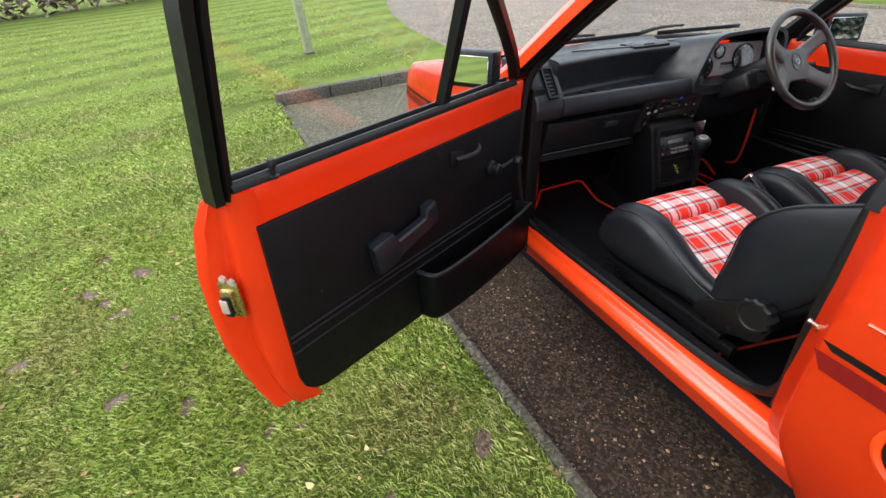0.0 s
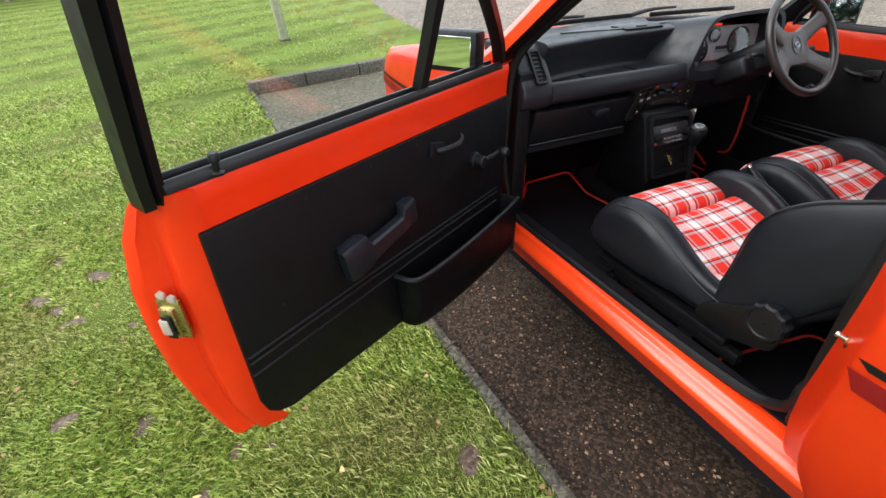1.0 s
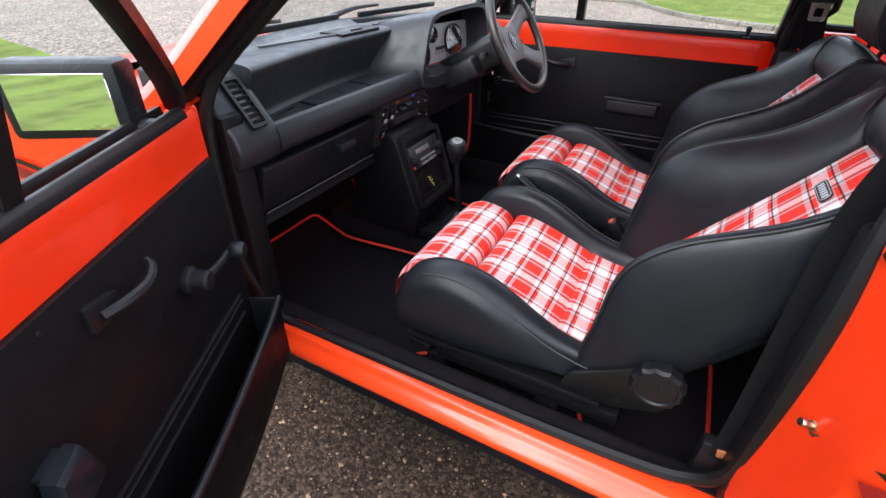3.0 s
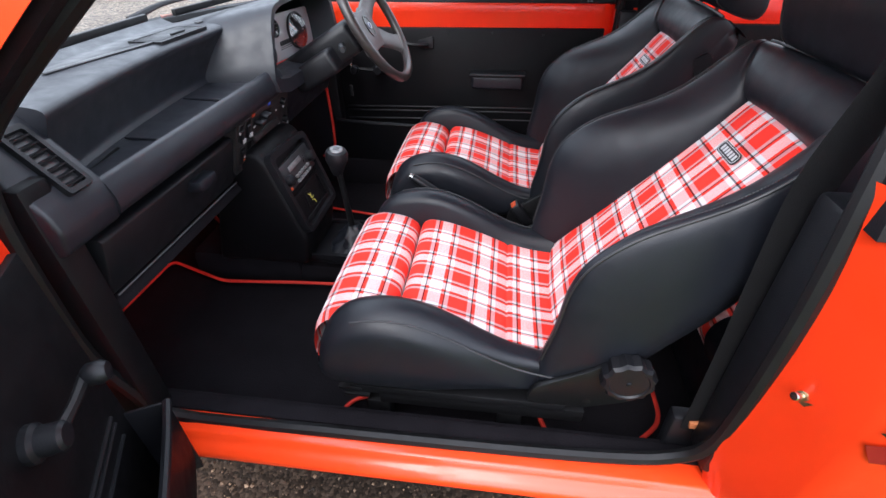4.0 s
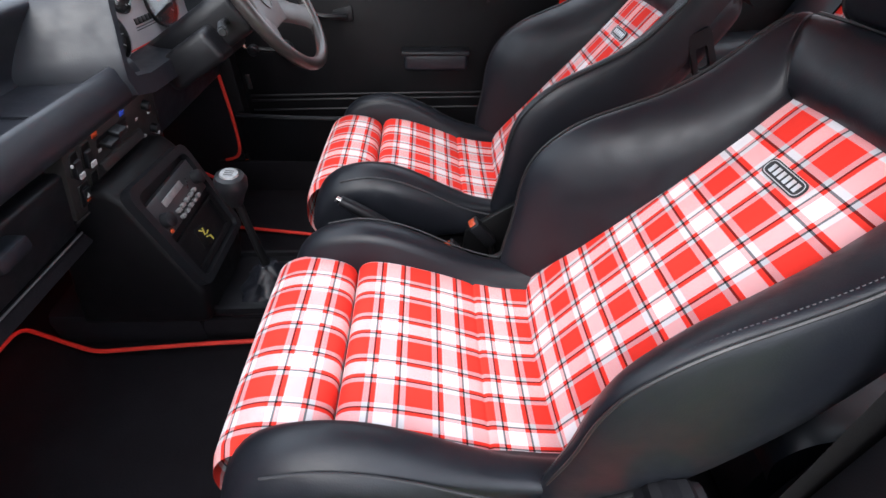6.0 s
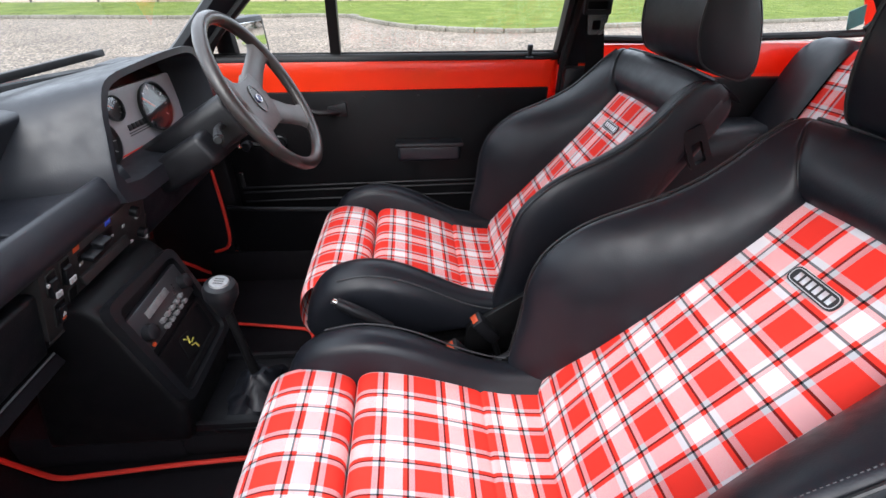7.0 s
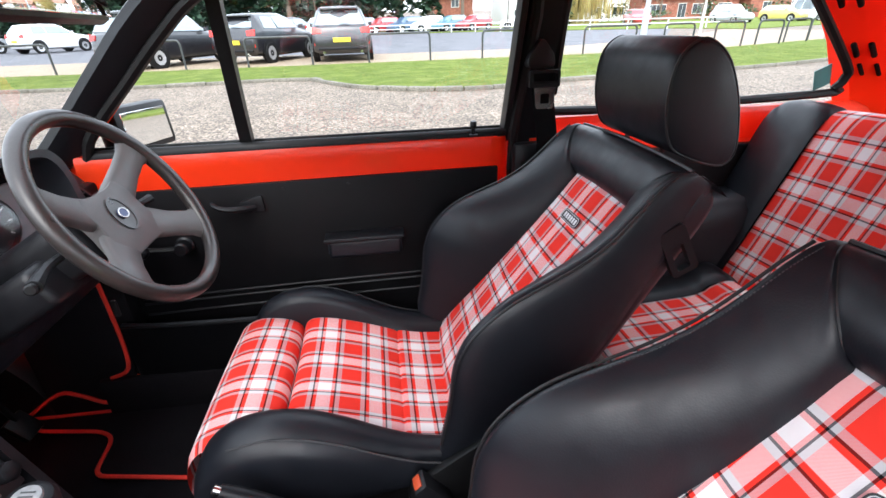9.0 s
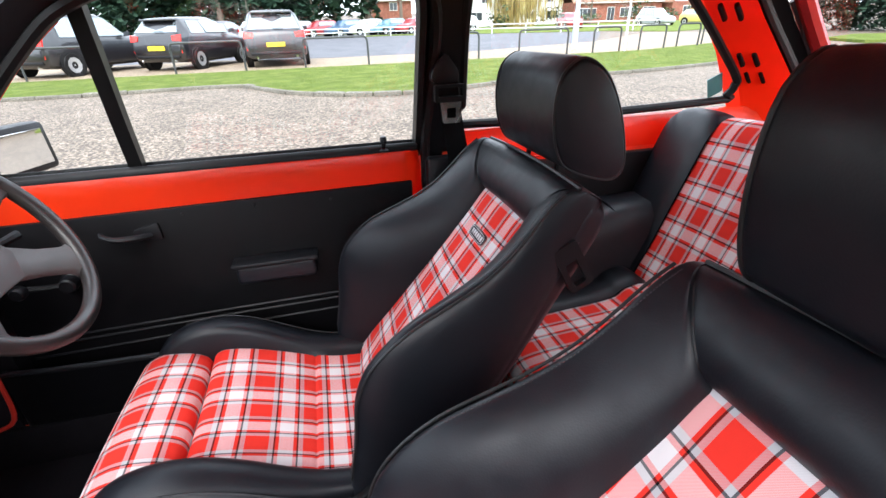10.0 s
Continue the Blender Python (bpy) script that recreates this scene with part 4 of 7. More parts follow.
d = Vector((-0.881, -0.472, 0)).normalized()
n_out = Vector((-0.472, 0.881, 0)).normalized()
open_m = Matrix(((d.x, n_out.x, 0, -0.737), (d.y, n_out.y, 0, 1.394), (0, 0, 1, 0), (0, 0, 0, 1)))
near_door = car_thing("passenger_door", (-0.75, 1.42, 0.3), "orange-red car door standing wide open with black trim card", "car door")
door_parts(near_door, open_m, -1)
shut_m = Matrix(((0, 1, 0, 0.668), (-1, 0, 0, 1.455), (0, 0, 1, 0.014), (0, 0, 0, 1)))
far_door = car_thing("driver_door", (0.70, 1.42, 0.3), "closed orange-red car door with black trim card", "car door")
door_parts(far_door, shut_m, 1)


# ---- seats ----
def front_seat(cx, side, label, rest=(0.130, 0.0, 0.0)):
    """A bucket seat with tartan centre and vinyl bolsters. side: on which side the recliner sits. rest: the headrest's half width, and how far forward and up it sits."""
    seat = car_thing("bucket_seat", (cx, 0.85, 0.28), label, "car seat", "front seats")

    def X(p):
        return (p[0] + cx, p[1], p[2])
    V, T = M["vinyl"], M["tartan"]

    def uv_of(c):
        return lambda p, u: (0.5 + (p[0] - cx - 0.025) / 0.087, 0.5 + (u - c) / 0.105)

    # cushion: front roll and main panel, crowned across
    def cloth(line, half, crown, drop):
        rows = []
        for i, (y, z) in enumerate(catmull(line, 4)):
            t = i / (len(line) * 4 - 4)
            w = half[0] + (half[1] - half[0]) * t
            rows.append([X((w * k, y, z + crown * (1 - k * k) - (drop if abs(k) > 0.98 else 0))) for k in (-1, -0.93, -0.75, -0.5, -0.25, 0, 0.25, 0.5, 0.75, 0.93, 1)])
        return rows
    bm = shape()
    loft(bm, cloth([(1.118, 0.425), (1.134, 0.470), (1.130, 0.520), (1.108, 0.556), (1.068, 0.574), (1.025, 0.572), (0.992, 0.562), (0.974, 0.545), (0.970, 0.515)], (0.198, 0.190), 0.006, 0.012), ring=False, uv=uv_of(0.125))
    roll = part("thigh_roll", bm, T, seat, "tartan cloth thigh roll", 75)
    bm = shape()
    loft(bm, cloth([(0.972, 0.515), (0.968, 0.545), (0.955, 0.562), (0.930, 0.566), (0.88, 0.556), (0.82, 0.536), (0.757, 0.511), (0.745, 0.504), (0.735, 0.506), (0.69, 0.496), (0.64, 0.490), (0.58, 0.486)], (0.190, 0.178), -0.010, 0.004), ring=False, uv=uv_of(0.110))
    part("cushion_panel", bm, T, seat, "tartan cloth seat panel", 75)
    # base under the cloth
    box(bm := shape(), (cx - 0.20, 0.56, 0.40), (cx + 0.20, 1.105, 0.455), 0.02)
    part("cushion_base", bm, V, seat)
    # cushion bolsters
    crest = [(1.112, 0.488), (1.100, 0.538), (1.073, 0.586), (1.03, 0.616), (0.97, 0.627), (0.91, 0.619), (0.85, 0.595), (0.79, 0.562), (0.73, 0.534), (0.67, 0.520), (0.60, 0.513), (0.555, 0.508)]
    for s in (-1, 1):
        secs = []
        for i, (y, h) in enumerate(catmull(crest, 3)):
            f = min(1.0, i / 6.0)
            bulge = 0.236 + 0.030 * math.sin(min(1, f) * math.pi / 2) * min(1.0, max(0.0, (y - 0.66) / 0.24))
            low = 0.442 + 0.03 * (1 - f)
            ring = [(0.150, low + 0.01), (0.168, min(h - 0.03, 0.50)), (0.178, h - 0.022), (0.192, h - 0.004), (0.210, h), (0.232, h - 0.006), (bulge - 0.006, h - 0.030), (bulge, h - 0.065 if h - 0.065 > low + 0.02 else low + 0.02), (bulge - 0.004, low + 0.012), (bulge - 0.030, low - 0.008), (0.19, low - 0.010)]
            secs.append([X((s * x, y, z)) for x, z in catmull([(*p,) for p in ring], 2, closed=True)])
        loft(bm := shape(), secs)
        bol = part("cushion_bolster", bm, V, seat, "black vinyl thigh bolster", 75)
        part("stitching", tube(shape(), [X((s * 0.2475, y, h - 0.0125)) for y, h in crest[3:-1]], 0.0018, 5, 3), M["thread"], bol)

    # backrest: x across, u up the back, d forward of the cloth plane
    base, up, fw = Vector((0, 0.622, 0.497)), Vector((0, -0.571, 0.821)), Vector((0, 0.821, 0.571))

    def B(x, u, d):
        p = base + up * u + fw * d
        return X((x, p.y, p.z))
    us = [(-0.06, 0.202, 0.006), (-0.02, 0.196, 0.013), (0.02, 0.188, 0.017), (0.07, 0.175, 0.018), (0.13, 0.160, 0.017), (0.20, 0.149, 0.014), (0.28, 0.139, 0.010), (0.36, 0.132, 0.005), (0.44, 0.129, 0.0), (0.50, 0.128, -0.003), (0.518, 0.126, -0.012), (0.526, 0.124, -0.03)]
    bm = shape()
    loft(bm, [[B(w * k, u, d - 0.010 * k * k) for k in (-1, -0.8, -0.5, -0.25, 0, 0.25, 0.5, 0.8, 1)] for u, w, d in catmull(us, 3)], ring=False, uv=uv_of(0.176))
    part("back_panel", bm, T, seat, "tartan cloth back panel", 75)
    # woven name badge
    bm = prism(shape(), rounded([(-0.037, -0.0115), (0.037, -0.0115), (0.037, 0.0115), (-0.037, 0.0115)], 0.0105, 5), "z", 0.0, 0.002)
    o = B(0, 0.428, 0.004)
    flat = Matrix(((1, up.x, fw.x, o[0]), (0, up.y, fw.y, o[1]), (0, up.z, fw.z, o[2]), (0, 0, 0, 1)))
    bmesh.ops.transform(bm, matrix=flat, verts=bm.verts)
    tag = part("woven_badge", bm, M["piping"], seat, "small black oval badge")
    for k in range(6):
        box(bm := shape(), (-0.0285 + k * 0.0097, -0.0055, 0.002), (-0.0222 + k * 0.0097, 0.0055, 0.0026), 0.0008, flat)
        part("badge_mark", bm, M["silver"], tag)
    part("badge_edge", tube(shape(), [flat @ Vector((*p, 0.0022)) for p in rounded([(-0.0345, -0.0092), (0.0345, -0.0092), (0.0345, 0.0092), (-0.0345, 0.0092)], 0.0085, 4)], 0.0006, 5, 1, closed=True), M["silver"], tag)
    # shell behind
    hull = [(-0.07, 0.222, -0.050), (0.0, 0.236, -0.060), (0.12, 0.240, -0.078), (0.24, 0.236, -0.088), (0.36, 0.222, -0.094), (0.46, 0.210, -0.097), (0.545, 0.204, -0.094), (0.585, 0.199, -0.087), (0.603, 0.188, -0.072)]
    secs = []
    for u, w, d in catmull(hull, 3):
        ring = [(-w, -0.02), (-w * 0.99, d * 0.5), (-w * 0.93, d * 0.86), (-w * 0.6, d), (0, d * 1.03), (w * 0.6, d), (w * 0.93, d * 0.86), (w * 0.99, d * 0.5), (w, -0.02), (w * 0.55, -0.016), (-w * 0.55, -0.016)]
        secs.append([B(x, u, y) for x, y in catmull(ring, 2, closed=True)])
    loft(bm := shape(), secs)
    part("back_shell", bm, V, seat, "black vinyl seat back", 75)
    # head panel: padded trapezium above the cloth, and the seams beside it
    seam_x = lambda u: float(np.interp(u, (0.505, 0.520, 0.600, 0.608), (0.124, 0.132, 0.196, 0.196)))
    head = catmull([(0.503, -0.022), (0.509, 0.002), (0.520, 0.018), (0.542, 0.028), (0.568, 0.031), (0.588, 0.028), (0.600, 0.014), (0.606, -0.012), (0.608, -0.045), (0.604, -0.074)], 3)
    head_d = lambda u: float(np.interp(u, (0.500, 0.509, 0.520, 0.542, 0.568, 0.588, 0.600, 0.606), (0.0, 0.0, 0.014, 0.024, 0.027, 0.024, 0.010, -0.012)))
    loft(bm := shape(), [[B(seam_x(u) * k, u + 0.006 * (1 - k * k) * (u > 0.59), d - 0.005 * abs(k) ** 4 - 0.006 * (1 - k * k)) for k in (-1, -0.94, -0.8, -0.55, -0.28, 0, 0.28, 0.55, 0.8, 0.94, 1)] for u, d in head], ring=False)
    panel_ = part("head_panel", bm, V, seat, "black vinyl head panel", 75)
    part("piping", tube(shape(), [B(x, 0.603 + 0.006 * (1 - (x / 0.2) ** 2), 0.006) for x in (-0.198, -0.15, -0.10, -0.05, 0, 0.05, 0.10, 0.15, 0.198)], 0.0032, 6), M["piping"], panel_)
    for s in (-1, 1):
        part("seam", tube(shape(), [B(s * seam_x(u), u, head_d(u) - 0.001) for u in (0.512, 0.522, 0.54, 0.56, 0.58, 0.594, 0.602)], 0.0016, 5, 3), M["piping"], panel_)
    # back bolsters
    wings = [(-0.085, 0.216, 0.010), (-0.06, 0.223, 0.038), (0.0, 0.228, 0.074), (0.06, 0.233, 0.101), (0.10, 0.236, 0.122), (0.15, 0.238, 0.149), (0.20, 0.238, 0.162), (0.25, 0.237, 0.157), (0.30, 0.234, 0.139), (0.35, 0.229, 0.109), (0.40, 0.223, 0.079), (0.45, 0.217, 0.058), (0.50, 0.211, 0.047), (0.55, 0.206, 0.039), (0.585, 0.203, 0.028), (0.601, 0.200, 0.006), (0.607, 0.196, -0.05)]
    for s in (-1, 1):
        secs = []
        for u, c, d in catmull(wings, 3):
            inn = float(np.interp(u, [a for a, _, _ in us], [b for _, b, _ in us])) - 0.006 if u < 0.505 else seam_x(u) - 0.002
            b = head_d(u) if u > 0.50 else 0.002
            w = c + float(np.interp(u, (0.0, 0.25, 0.40, 0.60), (0.018, 0.014, 0.010, 0.004)))
            g = max(c - inn, 0.004)
            ring = [(inn, -0.03), (inn + 0.002, b)] + [(inn + g * a, b + (d - b) * h) for a, h in ((0.16, 0.34), (0.36, 0.62), (0.60, 0.85), (0.82, 0.97), (0.95, 1.0))] + [(c + (w - c) * 0.45, b + (d - b) * 0.93), (w, d * 0.70), (w + 0.002, d * 0.35), (w, -0.01), (w - 0.006, -0.036), (w - 0.022, -0.055)]
            secs.append([B(s * x, u, y) for x, y in catmull(ring, 2, closed=True)])
        loft(bm := shape(), secs)
        bol = part("back_bolster", bm, V, seat, "black vinyl side bolster", 75)
        edge_line = [(u, c + 0.006, d * 0.975 + 0.0015) for u, c, d in wings[2:-2]]
        part("bolster_piping", tube(shape(), [B(s * x, u, d) for u, x, d in edge_line], 0.0022, 6, 3), M["piping"], bol)
        # twin rows of single stitches beside the piping
        fine = catmull([B(s * (x - 0.013), u, d + 0.0012) for u, x, d in edge_line], 22)
        bm = shape()
        for a, b in zip(fine[::2], fine[1::2]):
            tube(bm, [tuple(a), tuple(b)], 0.0009, 4, 1, smooth=False)
        part("stitching", bm, M["thread"], bol)
    # headrest on two steel posts
    ring = [(0.283, 1.020), (0.297, 1.060), (0.300, 1.110), (0.290, 1.155), (0.262, 1.178), (0.235, 1.172), (0.205, 1.145), (0.178, 1.090), (0.163, 1.030), (0.162, 0.995), (0.180, 0.978), (0.220, 0.985), (0.262, 1.002)]
    ring = [(y + rest[1], 1.178 + rest[2] - (1.178 - z) * (1.0 + rest[2] * 6.8)) for y, z in ring]
    mid = np.mean(ring, axis=0)

    def slice_at(x, k):
        return [X((x, *(mid + (np.array(p) - mid) * k))) for p in ring]
    secs = []
    for k in (-1, -0.985, -0.93, -0.8, -0.5, 0, 0.5, 0.8, 0.93, 0.985, 1):
        shrink = 0.90 if abs(k) == 1 else 0.96 if abs(k) > 0.95 else 0.99 if abs(k) > 0.9 else 1.0
        secs.append(catmull(slice_at(rest[0] * k, shrink), 3, closed=True))
    loft(bm := shape(), secs)
    hr = part("headrest", bm, V, seat, "black vinyl headrest", 50)
    for s in (-1, 1):
        part("headrest_piping", tube(shape(), slice_at(s * (rest[0] - 0.0035), 0.975), 0.0024, 6, 3, closed=True), M["piping"], hr)
        part("headrest_post", tube(shape(), [X((s * 0.062, 0.243, 1.03)), X((s * 0.062, 0.262, 0.94))], 0.0055, 8), M["satin"], hr, "dark steel post")
        part("post_collar", lathe(shape(), [(0.013, 0.0), (0.012, 0.008), (0.007, 0.009)], Matrix.Translation(X((s * 0.062, 0.254, 0.972))) @ pose(0, 0, 0, 22, 0, 0), 12), M["plastic"], seat)
    # recliner arm and hand wheel
    s = side
    arm = prism(shape(), rounded([(0.704, 0.448), (0.692, 0.488), (0.60, 0.545), (0.555, 0.586), (0.515, 0.580), (0.500, 0.535), (0.515, 0.475), (0.60, 0.442)], 0.012), "x", cx + s * 0.248, cx + s * 0.260, 0.003)
    arm = part("recliner_arm", arm, M["satin"], seat, "flat black recliner arm")
    lugs = [(0.044 + (0.0022 if k % 2 else -0.0022)) for k in range(24)]
    rings = [[Vector((cx + s * x, 0.540 + lugs[j] * g * math.cos(2 * math.pi * j / 24), 0.551 + lugs[j] * g * math.sin(2 * math.pi * j / 24))) for j in range(24)] for x, g in ((0.254, 0.95), (0.260, 1.0), (0.280, 1.0), (0.286, 0.90))]
    rings += [[Vector((cx + s * x, 0.540 + 0.040 * g * math.cos(2 * math.pi * j / 24), 0.551 + 0.040 * g * math.sin(2 * math.pi * j / 24))) for j in range(24)] for x, g in ((0.286, 0.86), (0.283, 0.80), (0.284, 0.12), (0.287, 0.10))]
    loft(bm := shape(), rings)
    part("hand_wheel", bm, M["plastic"], arm, "knurled black recliner wheel", 25)
    part("pivot_bolt", lathe(shape(), [(0.008, 0), (0.008, 0.006), (0.0005, 0.007)], pose(cx + s * 0.254, 0.592, 0.462, 0, 90 * s, 0), 8), M["satin"], arm)
    prism(bm := shape(), rounded([(0.750, 0.400), (0.745, 0.470), (0.60, 0.572), (0.52, 0.596), (0.485, 0.56), (0.50, 0.47), (0.60, 0.40)], 0.012), "x", cx - s * 0.262, cx - s * 0.246, 0.003)
    inner = part("recliner_bracket", bm, M["satin"], seat)
    part("pivot_bolt", lathe(shape(), [(0.009, 0), (0.009, 0.006), (0.0005, 0.007)], pose(cx - s * 0.262, 0.632, 0.448, 0, -90 * s, 0), 8), M["satin"], inner)
    # runners and their mounts
    for k in (-1, 1):
        rail = part("seat_runner", box(box(shape(), (cx + k * 0.214 - 0.018, 0.62, 0.384), (cx + k * 0.214 + 0.018, 1.060, 0.406), 0.003), (cx + k * 0.214 - 0.013, 0.58, 0.350), (cx + k * 0.214 + 0.013, 1.00, 0.384), 0.003), M["satin"], seat, "black steel seat runner")
        for y in (0.70, 0.98):
            part("runner_foot", box(shape(), (cx + k * 0.208 - 0.018, y, 0.25), (cx + k * 0.208 + 0.018, y + 0.05, 0.352), 0.004), M["satin"], rail)
    part("slide_lever", box(box(shape(), (cx + s * 0.18, 1.035, 0.392), (cx + s * 0.235, 1.085, 0.400), 0.003), (cx + s * 0.17, 1.02, 0.372), (cx + s * 0.235, 1.075, 0.382), 0.003), M["satin"], seat, "black slide lever")
    # belt guide at the side of the back
    g = (pose(0.113, 0.292, 0.872, -28, 0, 0) if s > 0 else Matrix.Translation(B(s * 0.185, 0.455, -0.045)) @ pose(0, 0, 0, -35, 0, 0))
    bm = frame_ring(shape(), rounded([(-0.022, -0.045), (0.022, -0.045), (0.022, 0.045), (-0.022, 0.045)], 0.008), rounded([(-0.010, -0.035), (0.012, -0.035), (0.012, 0.012), (-0.010, 0.012)], 0.004), "x", -0.006, 0.006, g)
    part("belt_guide", bm, M["plastic"], seat, "black belt guide loop")
    return seat


passenger_seat = front_seat(-0.325, -1, "front bucket seat in black vinyl and red tartan", (0.150, 0.016, 0.024))
driver_seat = front_seat(0.325, 1, "bucket seat in black vinyl and tartan behind the wheel")

# rear bench
rear = car_thing("rear_seat", (0, -0.05, 0.28), "rear bench seat in black vinyl and red tartan cloth", "car seat")
T, V = M["tartan"], M["vinyl"]
across = lambda a, b, n=10: [a + (b - a) * i / n for i in range(n + 1)]


def rear_pad(name, line, a, b, mat, puff, label):
    bm = shape()
    rows = [[(x, y, z + puff * (1 - (2 * (x - a) / (b - a) - 1) ** 4) - puff) for x in across(a, b)] for y, z in catmull(line, 4)]
    loft(bm, rows, ring=False, uv=lambda p, u: (0.5 + p[0] / 0.087, 0.5 + u / 0.105))
    return part(name, bm, mat, rear, label, 75)


back_line = [(-0.125, 0.545), (-0.128, 0.60), (-0.165, 0.68), (-0.215, 0.80), (-0.265, 0.92), (-0.290, 0.975), (-0.318, 1.003), (-0.36, 1.005), (-0.40, 0.985), (-0.42, 0.93)]
seat_line = [(0.315, 0.44), (0.330, 0.50), (0.310, 0.545), (0.26, 0.565), (0.12, 0.574), (-0.01, 0.584), (-0.05, 0.606), (-0.10, 0.614), (-0.14, 0.590)]
rear_pad("back_cloth", back_line, -0.485, 0.485, T, 0.008, "tartan rear back panel")
rear_pad("cushion_cloth", seat_line, -0.415, 0.415, T, 0.008, "tartan rear cushion panel")
for s in (-1, 1):
    rear_pad("back_side", [(y + 0.012, z + 0.002) for y, z in back_line], s * 0.483, s * 0.645, V, 0.02, "black vinyl side of the rear back")
    rear_pad("cushion_side", [(y + 0.008, z + 0.004) for y, z in seat_line], s * 0.413, s * 0.52, V, 0.01, "black vinyl edge of the rear cushion")
    # padded wheel-arch cover beside the bench
    secs = []
    for y, h, w in catmull([(0.36, 0.50, 0.56), (0.32, 0.60, 0.54), (0.22, 0.69, 0.52), (0.08, 0.745, 0.505), (-0.08, 0.775, 0.50), (-0.20, 0.78, 0.50)], 3):
        secs.append([(s * x, y, z) for x, z in ((0.655, 0.30), (0.655, h - 0.01), (0.63, h), (w + 0.045, h - 0.004), (w + 0.012, h - 0.028), (w, h - 0.07), (w - 0.004, 0.30))])
    loft(bm := shape(), secs)
    part("arch_cover", bm, V, rear, "black vinyl wheel-arch cover", 60)
box(bm := shape(), (-0.62, -0.44, 0.40), (0.62, -0.30, 0.94), 0.02)
part("back_board", bm, M["carpet"], rear)
box(bm := shape(), (-0.50, -0.14, 0.27), (0.50, 0.31, 0.535), 0.02)
part("bench_base", bm, V, rear)


# ---- dashboard ----
dash = car_thing("dashboard", (0, 1.6, 0.62), "black padded dashboard with deep open shelf and instrument hood", "dashboard")
S, K = M["soft"], M["plastic"]
prof = [(1.500, 0.640), (1.470, 0.770), (1.430, 0.784), (1.399, 0.798), (1.394, 0.826), (1.402, 0.852), (1.408, 0.860), (1.415, 0.862), (1.422, 0.858), (1.432, 0.848), (1.452, 0.842), (1.540, 0.844), (1.552, 0.848),
        (1.557, 0.862), (1.540, 0.910), (1.520, 0.950), (1.517, 0.962), (1.526, 0.970), (1.560, 0.974), (1.620, 0.974), (1.680, 0.968), (1.735, 0.958), (1.74, 0.70), (1.60, 0.62)]
bm = shape()
xs = [-0.555, -0.50, -0.40, -0.28, -0.16, -0.05, 0.04, 0.12]
loft(bm, [[(x, y - 0.10 * (abs(x) / 0.66) ** 2 * (1 if y > 1.5 else 0.0), z) for y, z in catmull(prof, 2, closed=True)] for x in xs])
part("dash_pad", bm, S, dash, "black padded dash with open shelf", 55)
# shelf ribs
for x in (-0.36, -0.12):
    part("shelf_rib", box(shape(), (x - 0.0015, 1.440, 0.842), (x + 0.0015, 1.545 - 0.10 * (x / 0.66) ** 2, 0.8475), 0.001), S, dash)
# left end pod with its slanting vent
for s in (-1, 1):
    pod = prism(shape(), [(1.448, 0.766), (1.405, 0.790), (1.396, 0.826), (1.404, 0.857), (1.484, 0.954), (1.515, 0.972), (1.66, 0.968), (1.66, 0.766)], "x", s * 0.548, s * 0.666, 0.008)
    pod = part("end_pod", pod, S, dash, "black dash end with air vent", 55)
    tilt = Matrix.Translation((s * 0.594, 1.4435, 0.9065)) @ pose(0, 0, 0, -39.5, 0, 0)
    vent = part("vent_frame", frame_ring(shape(), rounded([(-0.023, -0.058), (0.023, -0.058), (0.023, 0.058), (-0.023, 0.058)], 0.006), rounded([(-0.016, -0.050), (0.016, -0.050), (0.016, 0.050), (-0.016, 0.050)], 0.004), "y", -0.010, 0.010, tilt), K, pod, "black air vent")
    box(bm := shape(), (-0.018, -0.0015, -0.052), (0.018, 0.003, 0.052), 0, tilt)
    part("vent_duct", bm, M["dial"], pod)
    for k in range(7):
        box(bm := shape(), (-0.017, -0.006, -0.0012), (0.017, 0.004, 0.0012), 0, tilt @ pose(0, -0.004, -0.042 + k * 0.014, 30, 0, 0))
        part("vent_slat", bm, K, pod)
# demister slots and the flap on top
for x, w in ((-0.27, 0.13), (0.30, 0.12), (0.13, 0.05)):
    y = 1.585 - 0.10 * (x / 0.66) ** 2
    part("demister_slot", box(shape(), (-w, -0.007, 0.0), (w, 0.007, 0.003), 0.001, pose(x, y, 0.9745, 0, 0, -7 * (1 if x < 0 else -1) if abs(x) > 0.2 else 0)), M["dial"], dash)
box(bm := shape(), (-0.082, -0.032, 0.0), (0.082, 0.032, 0.006), 0.003, pose(-0.06, 1.565, 0.9725, 0, 0, 0))
flap = part("ash_flap", bm, K, dash, "black lidded ashtray")
part("flap_tab", box(shape(), (-0.085, 1.540, 0.976), (-0.035, 1.548, 0.983), 0.002), K, flap)
part("flap_rim", frame_ring(shape(), [(-0.150, 1.525), (0.030, 1.525), (0.030, 1.605), (-0.150, 1.605)], [(-0.144, 1.531), (0.024, 1.531), (0.024, 1.599), (-0.144, 1.599)], "z", 0.970, 0.978), K, flap)
